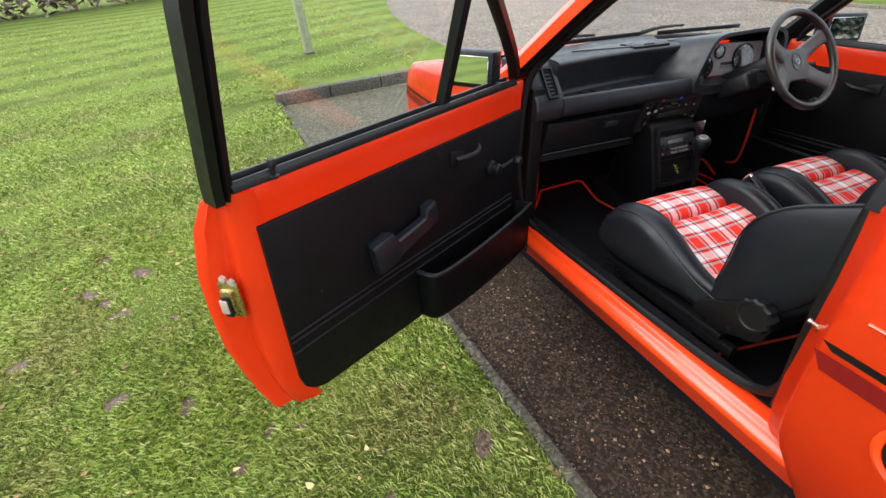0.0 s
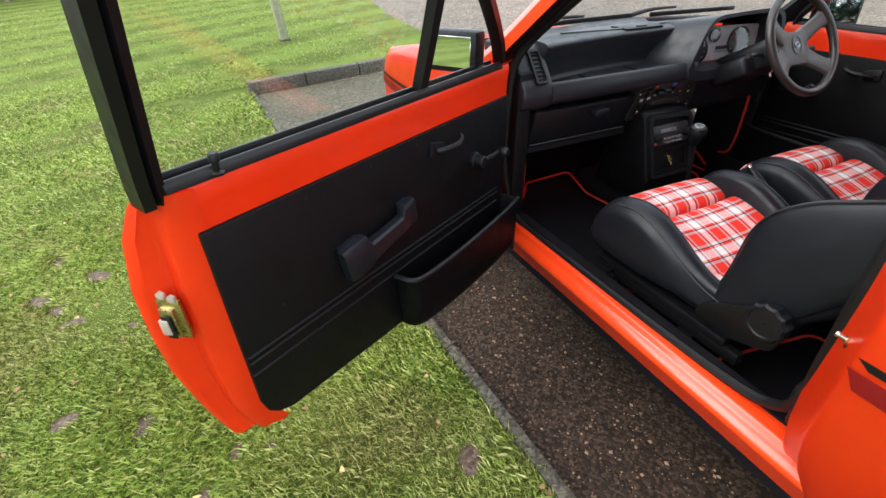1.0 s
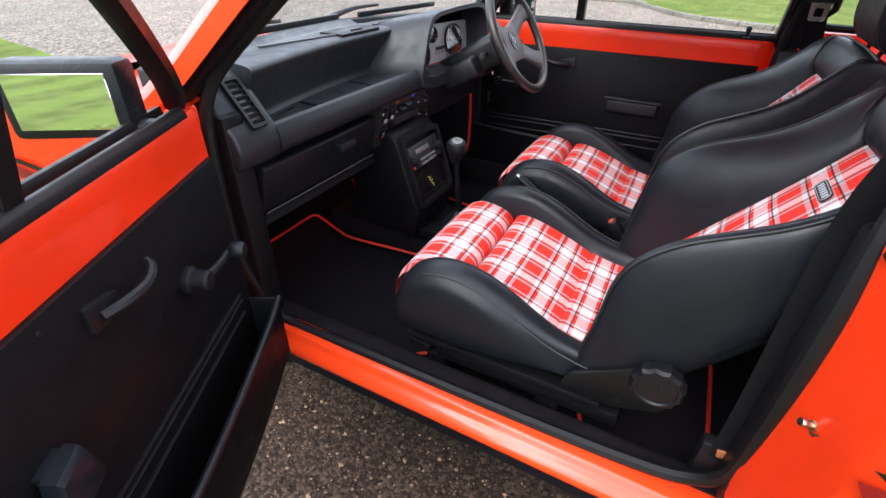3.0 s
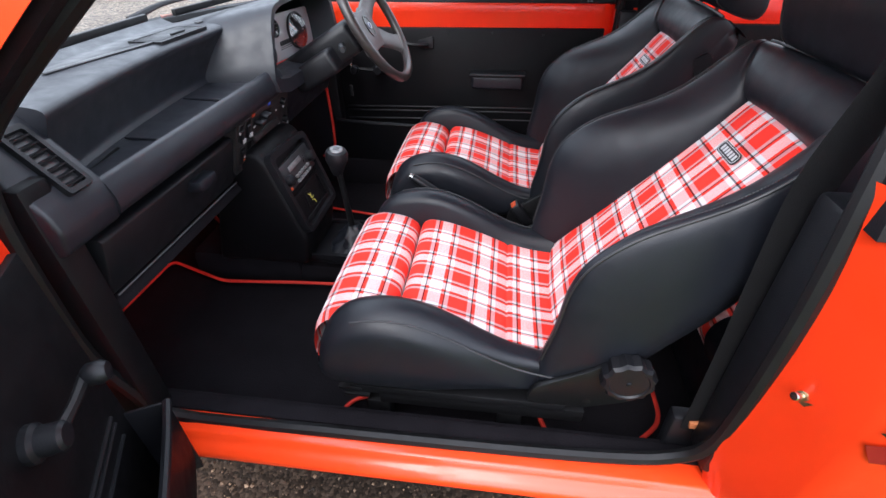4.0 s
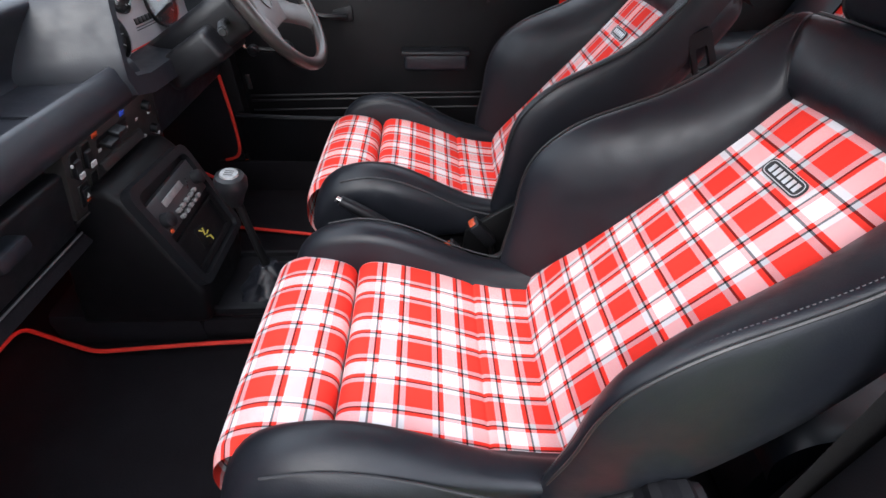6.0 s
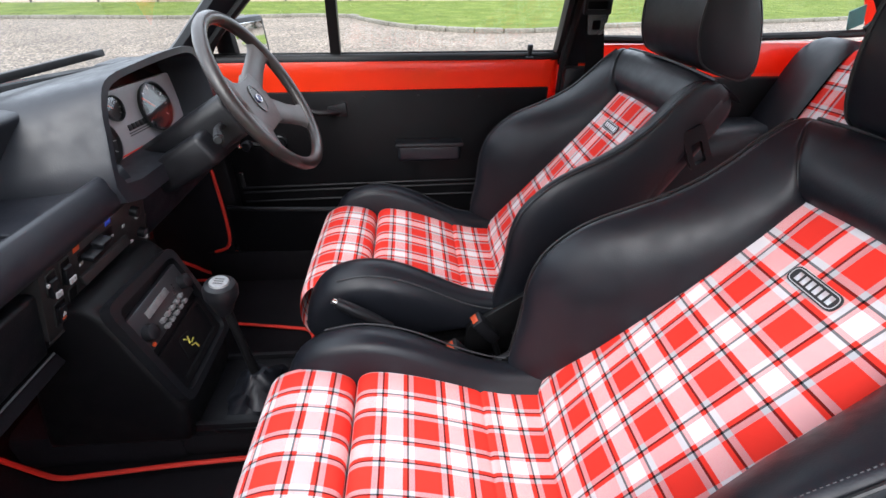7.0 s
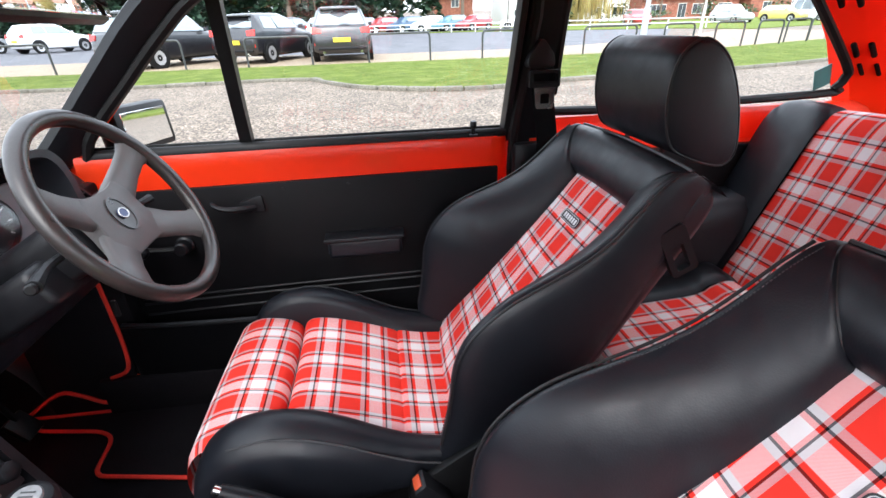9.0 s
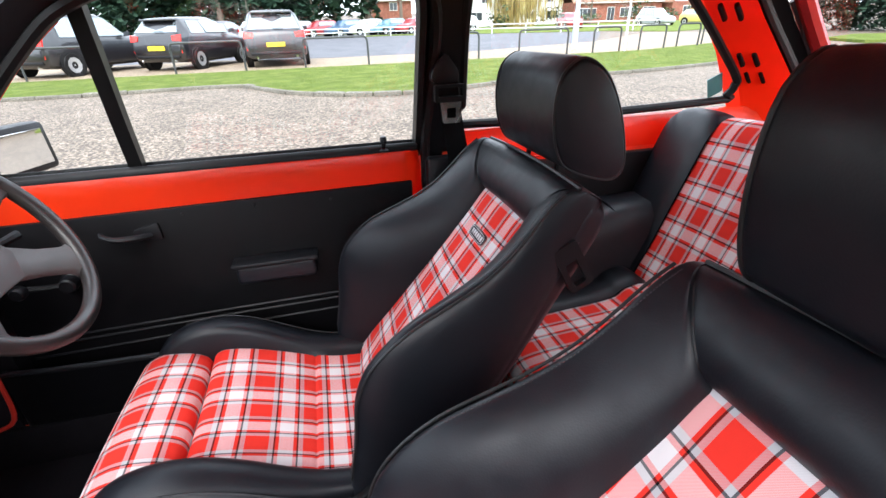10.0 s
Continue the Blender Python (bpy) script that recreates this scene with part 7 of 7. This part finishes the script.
def parked_car(x, y, yaw, colour, label, length=4.1, width=1.76, height=1.5, fine=True, tail=0.30):
    """A hatchback with its tail at the given place, its nose along yaw (0: away along x)."""
    c = thing("parked_car", (x, y, 0.01), label, "car", "parked cars")
    m = pose(x, y, 0.01, 0, 0, yaw)
    w, L, H = width / 2, length, height
    st = [(0.00, 0.86, 0.42, 0.70, 0.72, 0.80), (0.06, 0.93, 0.32, 0.92, 0.96, 0.80), (0.14, 0.96, 0.26, 0.98, 1.06, 0.80), (tail + 0.12, 0.985, 0.24, 1.0, H - 0.10, 0.70), (tail + 0.26, 1.0, 0.22, 1.0, H - 0.02, 0.68), (tail + 0.9, 1.0, 0.20, 0.99, H, 0.69), (L * 0.46, 1.0, 0.20, 0.97, H - 0.01, 0.69), (L * 0.58, 1.0, 0.20, 0.955, H - 0.09, 0.68), (L * 0.735, 1.0, 0.20, 0.94, 0.99, 0.80), (L * 0.88, 0.97, 0.22, 0.84, 0.88, 0.80), (L * 0.97, 0.88, 0.26, 0.68, 0.72, 0.78), (L, 0.74, 0.34, 0.56, 0.60, 0.72)]
    secs = []
    for sx, wf, zb, zw, zr, rf in catmull(st, 3):
        a, r = w * wf, w * rf
        ring = [(0, zb), (a * 0.80, zb), (a * 0.97, zb + 0.08), (a, zb + 0.26 if zb + 0.26 < zw - 0.1 else zw - 0.1), (a * 0.995, zw - 0.10), (a * 0.95, zw), (r, zr - 0.05 if zr - 0.05 > zw else zw + 0.005), (r * 0.86, max(zr, zw + 0.012)), (0, max(zr + 0.012, zw + 0.03))]
        full = ring + [(-p, q) for p, q in ring[-2:0:-1]]
        secs.append([m @ Vector((sx, p, q)) for p, q in full])
    loft(bm := shape(), secs)
    part("body", bm, COL[colour], c, "", 50)

    def quad(name, pts, mat, lab="", thick=0.012):
        bm = shape()
        vs = [bm.verts.new(m @ Vector(p)) for p in pts]
        fc = bm.faces.new(vs)
        fc.normal_update()
        r = bmesh.ops.extrude_face_region(bm, geom=[fc])
        n = fc.normal.copy()
        bmesh.ops.translate(bm, verts=[e for e in r["geom"] if isinstance(e, bmesh.types.BMVert)], vec=n * thick)
        bmesh.ops.translate(bm, verts=bm.verts[:], vec=-n * thick / 2)
        return part(name, bm, mat, c, lab, 0)
    rw = w * 0.70
    quad("rear_window", [(0.135, -w * 0.80, 1.05), (0.135, w * 0.80, 1.05), (tail + 0.10, rw * 0.92, H - 0.14), (tail + 0.10, -rw * 0.92, H - 0.14)], grey_glass, "tinted rear window", 0.03)
    for s in (-1, 1):
        x0, x1, x2, x3 = tail + 0.30, L * 0.33, L * 0.345, L * 0.56
        for a, b, aa, bb in ((x0, x1, tail + 0.42, x1), (x2, L * 0.66, x2, x3)):
            quad("side_window", [(a, s * w * 0.955, 1.02), (b, s * w * 0.95, 1.0), (bb, s * w * 0.72, H - 0.12), (aa, s * w * 0.72, H - 0.10)], far_glass, "", 0.02)
        quad("tail_lamp", [(0.012, s * w * 0.66, 0.83), (0.05, s * w * 0.94, 0.82), (0.10, s * w * 0.94, 1.0), (0.062, s * w * 0.62, 0.96)], lamp_red, "red tail lamp", 0.04)
        for wx in (0.72, L - 0.80):
            wl = part("wheel", lathe(shape(), [(0.20, -0.09), (0.30, -0.095), (0.315, -0.07), (0.315, 0.07), (0.30, 0.095), (0.20, 0.09)], m @ pose(wx, s * (w - 0.075), 0.31, 90, 0, 0), 20), tyre, c)
            # black disc on the uncut body, its colour standing in for the arch's shade
            part("wheel_arch", lathe(shape(), [(0.385, -0.02), (0.385, 0.008), (0.36, 0.012), (0.0005, 0.012)], m @ pose(wx, s * w * 0.99, 0.34, -90 * s, 0, 0), 20), M["rubber"], c)
            part("rim", lathe(shape(), [(0.205, 0.06), (0.21, 0.085), (0.18, 0.08), (0.06, 0.07), (0.0005, 0.075)], m @ pose(wx, s * (w - 0.058), 0.31, -90 * s, 0, 0), 10), M["silver"], wl)
        quad("mirror", [(L * 0.655, s * (w + 0.0), 0.98), (L * 0.655, s * (w + 0.16), 1.0), (L * 0.655, s * (w + 0.16), 1.12), (L * 0.655, s * (w + 0.02), 1.10)], COL[colour], "", 0.08)
    pl = quad("number_plate", [(-0.014, -0.26, 0.585), (-0.014, 0.26, 0.585), (-0.008, 0.26, 0.705), (-0.008, -0.26, 0.705)], plate_y, "yellow rear plate", 0.03)
    if fine:
        for k in range(7):
            if k == 4:
                continue
            bm = shape()
            box(bm, (-0.008, -0.21 + k * 0.058, 0.625), (-0.003, -0.175 + k * 0.058, 0.685), 0, m @ pose(-0.022, 0, 0, 0, 3, 0))
            part("plate_bar", bm, M["black_decal"], pl)
        box(bm := shape(), (-0.02, -w * 0.80, 0.36), (0.06, w * 0.80, 0.44), 0.02, m)
        part("bumper_insert", bm, M["plastic"], c)
        box(bm := shape(), (tail - 0.02, -rw * 0.9, H - 0.10), (tail + 0.30, rw * 0.9, H - 0.05), 0.02, m)
        part("roof_spoiler", bm, COL[colour], c)
        part("tail_badge", lathe(shape(), [(0.05, 0.0), (0.045, 0.012), (0.0005, 0.014)], m @ pose(0.082, 0, 0.93, 0, -75, 0), 16), M["silver"], c)
        part("rear_wiper", box(shape(), (0.10, -0.28, 1.075), (0.12, 0.02, 1.09), 0.004, m), M["rubber"], c)
        for s in (-1, 1):
            part("exhaust", lathe(shape(), [(0.04, 0.0), (0.04, 0.06), (0.032, 0.06), (0.030, 0.0)], m @ pose(0.03, s * w * 0.62, 0.30, 0, -90, 0), 12), M["chrome"], c)
            quad("reflector", [(0.02, s * w * 0.80, 0.50), (0.05, s * w * 0.90, 0.50), (0.05, s * w * 0.90, 0.62), (0.02, s * w * 0.80, 0.60)], lamp_red, "", 0.03)
    return c


parked_car(15.25, 1.70, 3, "charcoal", "dark grey hatchback parked on buff gravel, seen from behind", 4.3, 1.84, 1.58, True, 0.34)
parked_car(15.75, 5.05, -22, "black", "black compact hatchback parked on buff gravel", 3.95, 1.70, 1.46)
parked_car(15.30, 8.30, -26, "black", "tall black hatchback parked on buff gravel", 4.2, 1.80, 1.62)
parked_car(30.5, 20.5, -30, "white", "white hatchback parked across the roadway", 4.0, 1.74, 1.50, False)
parked_car(30.0, 25.5, -30, "grey", "grey estate-like car parked across the roadway", 4.5, 1.80, 1.66, False)
parked_car(30.8, 30.0, -30, "blue", "dark blue car parked across the roadway", 4.4, 1.78, 1.50, False)
parked_car(31.5, 16.2, -40, "silver", "silver car parked across the roadway", 4.1, 1.74, 1.45, False)
parked_car(33.0, 7.2, -35, "black", "black car parked across the roadway", 4.2, 1.78, 1.5, False)
parked_car(34.0, 4.6, -35, "white", "white car parked across the roadway", 4.2, 1.78, 1.45, False)
parked_car(51.5, 3.4, 60, "white", "white car in the far row", 4.2, 1.78, 1.45, False)
for k, n in enumerate(("silver", "red", "blue", "white", "teal", "red")):
    parked_car(52.0, 0.4 - k * 2.3, 118 + (k % 3) * 5, n, f"{n} car in the far parking row", 4.1, 1.72, 1.46, False)
parked_car(53.0, -17.3, 80, "white", "white estate car parked at the roadway's end", 4.4, 1.8, 1.5, False)
parked_car(50.0, -26.0, 170, "red", "red car parked at the building", 4.0, 1.8, 1.5, False)
parked_car(48.0, -34.2, 185, "silver", "silver car parked at the building", 4.2, 1.8, 1.65, False)
parked_car(47.0, -38.6, 200, "yellow", "yellow car parked at the building", 4.0, 1.7, 1.45, False)
parked_car(46.0, -41.0, 190, "white", "white van-like car parked at the building", 4.4, 1.9, 1.95, False)

# ---- poles ----
for x, y, r, h, mat, lab, tilt in ((17.0, -9.1, 0.085, 8.0, "pale_steel", "pale galvanised lamp post on the gravel", 0), (14.2, -9.4, 0.030, 6.0, "white", "thin leaning white pole", 5), (50.0, 6.0, 0.06, 7.0, "concrete", "distant grey lamp post", 0), (52.0, -13.4, 0.06, 7.0, "concrete", "distant grey lamp post", 0)):
    p = thing("lamp_post" if tilt == 0 else "white_pole", (x, y, 0.0), lab, "post")
    part("column", tube(shape(), [(x, y, 0.0), (x, y, 1.4), (x + h * math.sin(radians(tilt)), y, h)], [r, r, r * 0.7], 10, 2), M[mat], p)
    part("base", tube(shape(), [(x, y, 0.0), (x, y, 1.3)], r * 1.35, 10, 1), M[mat], p)

# ---- buildings ----
brick = gravel("red_brick", (0.22, 0.075, 0.05), (0.30, 0.11, 0.075), (0.36, 0.15, 0.10), 5.0)
tiles = gravel("brown_roof_tiles", (0.26, 0.13, 0.085), (0.34, 0.18, 0.12), (0.42, 0.24, 0.17), 3.0)
render_w = plain("white_render", (0.74, 0.75, 0.76), 0.8, spread=0.08)
dark_win = plain("dark_window_glass", (0.05, 0.06, 0.07), 0.1)


def house(x0, x1, y0, y1, eaves, ridge, mat, label, windows, gable=False):
    """A building with pitched roof, its long side towards the drive. windows: (y, z, width, height)."""
    b = thing("building", ((x0 + x1) / 2, (y0 + y1) / 2, 0), label, "building")
    part("wall", box(shape(), (x0, y0, 0), (x1, y1, eaves)), mat, b, "", 0)
    xm, ym = (x0 + x1) / 2, (y0 + y1) / 2
    o = 0.5
    if gable:
        part("gable", prism(shape(), [(y0, eaves), (y1, eaves), (ym, ridge - 0.2)], "x", x0, x0 + 0.3), render_w, b, "", 0)
        poly = [(y0 - o, eaves - 0.25), (ym, ridge), (y1 + o, eaves - 0.25), (y1 + o, eaves - 0.05), (ym, ridge + 0.25), (y0 - o, eaves - 0.05)]
        part("roof", prism(shape(), poly, "x", x0 - o, x1 + o), tiles, b, "", 0)
    else:
        poly = [(x0 - o, eaves - 0.2), (xm, ridge), (x1 + o, eaves - 0.2), (x1 + o, eaves), (xm, ridge + 0.25), (x0 - o, eaves)]
        part("roof", prism(shape(), poly, "y", y0 - o, y1 + o), tiles, b, "", 0)
        part("gutter", tube(shape(), [(x0 - o, y0, eaves - 0.15), (x0 - o, y1, eaves - 0.15)], 0.07, 6, 1), white_paint, b)
    for yy, zz, ww, hh in windows:
        wn_ = part("window", box(shape(), (x0 - 0.06, yy - ww / 2, zz), (x0 + 0.05, yy + ww / 2, zz + hh)), white_paint, b, "white framed window", 0)
        k = max(1, round(ww / 0.8))
        for j in range(k):
            a = yy - ww / 2 + 0.06 + j * (ww - 0.06) / k
            part("pane", box(shape(), (x0 - 0.075, a, zz + 0.08), (x0 - 0.05, a + (ww - 0.06) / k - 0.06, zz + hh - 0.08)), dark_win, wn_, "", 0)
    return b


house(78, 90, -59.5, -42.5, 3.2, 7.6, brick, "low red brick building with brown tiled roof", [(-45.0, 0.8, 3.4, 1.5), (-49.5, 0.2, 1.4, 2.2), (-53.0, 0.8, 3.4, 1.5), (-57.0, 0.8, 2.4, 1.5)])
house(76, 92, -74.0, -60.0, 3.0, 8.6, brick, "brick building with white rendered gable", [(-63.0, 0.5, 1.5, 1.8), (-68.5, 0.4, 2.4, 2.0)], True)
house(82, 92, -42.4, -33.0, 5.0, 8.0, render_w, "white rendered two-storey house with tiled roof", [(-40.0, 3.4, 1.3, 1.2), (-36.0, 3.4, 1.3, 1.2), (-40.5, 0.9, 2.0, 1.3), (-36.5, 0.9, 2.0, 1.3)])
house(80, 92, -29.5, -21.0, 5.0, 8.0, render_w, "white rendered house with brown tiled roof", [(-27.5, 3.4, 1.3, 1.2), (-23.5, 3.4, 1.3, 1.2), (-26.0, 0.9, 2.0, 1.3), (-22.6, 0.9, 1.4, 1.3)])
house(84, 94, -16.0, -9.5, 4.4, 7.2, brick, "red brick house behind the trees", [(-13.0, 2.8, 1.3, 1.2)])
house(70, 82, 44, 62, 3.2, 6.0, brick, "long low brick building with tiled roof", [(48, 1.0, 2.0, 1.3), (56, 1.0, 2.0, 1.3)])


# ---- trees, hedges, shrubs ----
def foliage(cx, cy, cz, rx, ry, rz, count, size, droop=0.0):
    """Leaf clumps through an uneven crown: vertices and faces."""
    v, f = [], []
    lobes = [(rng.normal(0, 0.45, 3), rng.uniform(0.3, 0.62)) for _ in range(14)]
    for k in range(count):
        o, r = lobes[rng.integers(len(lobes))]
        d = rng.normal(0, 1, 3)
        d /= np.linalg.norm(d)
        p = o + d * r * rng.uniform(0.55, 1.0) ** 0.5
        x, y, z = cx + p[0] * rx, cy + p[1] * ry, max(0.05, cz + p[2] * rz)
        a, b = rng.uniform(0, 6.28), rng.uniform(-0.8, 0.8)
        s = size * rng.uniform(0.5, 1.3)
        ax = np.array((math.cos(a), math.sin(a), b)) * s
        ay = np.array((-math.sin(a) * 0.6, math.cos(a) * 0.6, rng.uniform(-0.6, 0.6))) * s
        if droop:
            ax, ay = np.array((0, 0, -droop * s * 3)), np.array((math.cos(a), math.sin(a), 0)) * s * 0.25
        c = np.array((x, y, z))
        i = len(v)
        v += [tuple(c - ax), tuple(c + ay), tuple(c + ax), tuple(c - ay)]
        f.append((i, i + 1, i + 2, i + 3))
    return v, f


bark = plain("grey_brown_bark", (0.13, 0.10, 0.075), 0.9, spread=0.4)
conifer = blades_of("conifer_needles", (0.010, 0.028, 0.018), (0.022, 0.050, 0.030), (0.045, 0.085, 0.050))
shrubm = blades_of("dark_shrub_leaves", (0.025, 0.045, 0.015), (0.05, 0.08, 0.03), (0.09, 0.12, 0.05))
willowm = blades_of("yellow_willow_twigs", (0.22, 0.17, 0.06), (0.36, 0.28, 0.10), (0.48, 0.40, 0.16))
twigm = blades_of("bare_twigs", (0.10, 0.075, 0.055), (0.17, 0.13, 0.10), (0.26, 0.20, 0.16))


def tree(name, x, y, h, rx, mat, label, count, size, trunk_h, droop=0.0, limbs=7, low=0.3):
    t = thing(name, (x, y, 0), label, "tree")
    part("trunk", tube(shape(), [(x, y, 0), (x + 0.05, y, h * 0.3), (x - 0.05, y + 0.1, h * 0.62), (x, y, h * 0.85)], [h * 0.03, h * 0.024, h * 0.014, h * 0.005], 8), bark, t)
    for k in range(limbs):
        a = k * 2.4
        z = h * (0.25 + 0.5 * k / limbs)
        part("limb", tube(shape(), [(x, y, z), (x + math.cos(a) * rx * 0.4, y + math.sin(a) * rx * 0.4, z + h * 0.10), (x + math.cos(a) * rx * 0.85, y + math.sin(a) * rx * 0.85, z + h * 0.16)], [h * 0.012, h * 0.008, h * 0.003], 6), bark, t)
    v, f = foliage(x, y, h * (0.5 + low / 2), rx, rx, h * (0.5 - low / 2) * 1.05, count, size, droop)
    me = bpy.data.meshes.new("crown")
    me.from_pydata(v, [], f)
    me.materials.append(mat)
    ob = new("crown", me)
    ob.parent = t
    ob.matrix_parent_inverse = t.matrix_basis.inverted()
    return t


def bare_tree(x, y, h, label):
    t = thing("bare_tree", (x, y, 0), label, "tree")
    part("trunk", tube(shape(), [(x, y, 0), (x, y, h * 0.4), (x + 0.1, y, h * 0.75)], [h * 0.025, h * 0.018, h * 0.006], 8), bark, t)
    bm = shape()
    r = random.Random(int(x * 10 + y))

    def grow(p, d, l, rad, depth):
        q = p + d * l
        tube(bm, [tuple(p), tuple((p + q) / 2 + Vector((r.uniform(-1, 1), r.uniform(-1, 1), 0.5)) * l * 0.06), tuple(q)], [rad, rad * 0.8, rad * 0.55], 4, 1)
        if depth:
            for _ in range(3):
                grow(q, (d + Vector((r.uniform(-1, 1), r.uniform(-1, 1), r.uniform(-0.2, 0.6))) * 0.75).normalized(), l * 0.68, rad * 0.55, depth - 1)
    for k in range(6):
        a = k * 1.05
        grow(Vector((x, y, h * (0.25 + 0.08 * k))), Vector((math.cos(a), math.sin(a), 0.7)).normalized(), h * 0.22, h * 0.010, 3)
    part("branches", bm, twigm, t)
    return t


for k in range(20):
    tree("conifer_tree", 62.0 + rnd.uniform(-2, 4), -6.0 + k * 3.1 + rnd.uniform(-0.6, 0.6), rnd.uniform(11.0, 15.0), rnd.uniform(2.4, 3.3), conifer, "tall dark evergreen in a dense screen", 2600, 0.46, 1.0, 0.0, 3, 0.0)
tree("willow_tree", 70.0, -28.0, 10.0, 4.4, willowm, "weeping willow with bare yellow twigs", 2600, 0.32, 2.0, 1.3, 8, 0.05)
bare_tree(60.0, -10.0, 9.5, "leafless pale-barked tree beyond the cars")
bare_tree(64.0, -37.5, 6.5, "leafless spreading tree before the brick building")
bare_tree(66.0, -45.0, 5.0, "leafless small tree before the brick building")


def hedge(name, a, b, w, h, count, size, mat, label, category="hedge"):
    v, f = [], []
    L = math.dist(a, b)
    for k in range(count):
        t = rng.random()
        side = rng.normal(0, 0.36)
        bump_ = 1.0 + 0.18 * noise.noise(Vector((t * L * 0.5, 2.0, 1.0)))
        x = a[0] + (b[0] - a[0]) * t - (b[1] - a[1]) / L * side * w
        y = a[1] + (b[1] - a[1]) * t + (b[0] - a[0]) / L * side * w
        z = h * bump_ * rng.random() ** 0.7
        an = rng.uniform(0, 6.28)
        s = size * rng.uniform(0.5, 1.4)
        ax = np.array((math.cos(an), math.sin(an), rng.uniform(-0.7, 0.9))) * s
        ay = np.array((-math.sin(an), math.cos(an), rng.uniform(-0.5, 0.5))) * s * 0.45
        c = np.array((x, y, z))
        i = len(v)
        v += [tuple(c - ax), tuple(c + ay), tuple(c + ax), tuple(c - ay)]
        f.append((i, i + 1, i + 2, i + 3))
    return scatter(name, v, f, mat, label, category)


hedge("bare_hedge", (-26, 2), (-9.3, 23.2), 1.8, 5.2, 20000, 0.18, twigm, "brown leafless hedge at the lawn's edge")
hedge("bare_hedge", (-9.3, 23.2), (1.0, 38.0), 1.8, 5.2, 20000, 0.18, twigm, "brown leafless hedge at the lawn's edge")
hedge("bare_hedge", (-27, -16), (-26, 2), 1.8, 5.2, 16000, 0.2, twigm, "brown leafless hedge at the lawn's edge")
hedge("clipped_hedge", (11, -28.4), (23.5, -29.4), 1.8, 4.2, 16000, 0.20, conifer, "tall clipped dark green hedge behind the car")
hedge("brown_scrub", (24.5, -30), (27, -31), 1.4, 2.6, 2500, 0.14, twigm, "brown winter scrub beside the hedge", "shrubs")
for x, y, r, h in ((66, -24.5, 1.6, 2.2), (68, -33.0, 2.4, 2.6), (68, -47.5, 2.0, 2.4), (67, -52.0, 2.4, 1.5), (66, -57.0, 1.8, 2.4), (70, -40.0, 2.0, 1.6)):
    sh_ = thing("shrub", (x, y, 0), "rounded dark garden shrub before the building", "shrub", "shrubs at the building")
    v, f = foliage(x, y, h * 0.5, r, r, h * 0.6, 260, 0.22)
    me = bpy.data.meshes.new("leaves")
    me.from_pydata(v, [], f)
    me.materials.append(shrubm)
    ob = new("leaves", me)
    ob.parent = sh_
    ob.matrix_parent_inverse = sh_.matrix_basis.inverted()
slab("rear_island", [(13.2, -18.5), (15.5, -19.5), (17, -23), (15, -26), (12.8, -22.5)], 0.09, M["verge"], "small kerbed grass island", "lawn", 0.10)

# the ground falls away gently beyond the drive, and all that stands on it with it
inside_car = {c for ob in CAR for c in [ob, *ob.children_recursive]}
for ob in list(scene.objects):
    if ob.type != "MESH" or ob in inside_car:
        continue
    co = np.empty(len(ob.data.vertices) * 3, dtype=np.float32)
    ob.data.vertices.foreach_get("co", co)
    xs_ = co[0::3]
    if xs_.max() > 2.0:
        co[2::3] -= 0.021 * (np.clip(xs_, 2.0, 150.0) - 2.0)
        ob.data.vertices.foreach_set("co", co)
        ob.data.update()
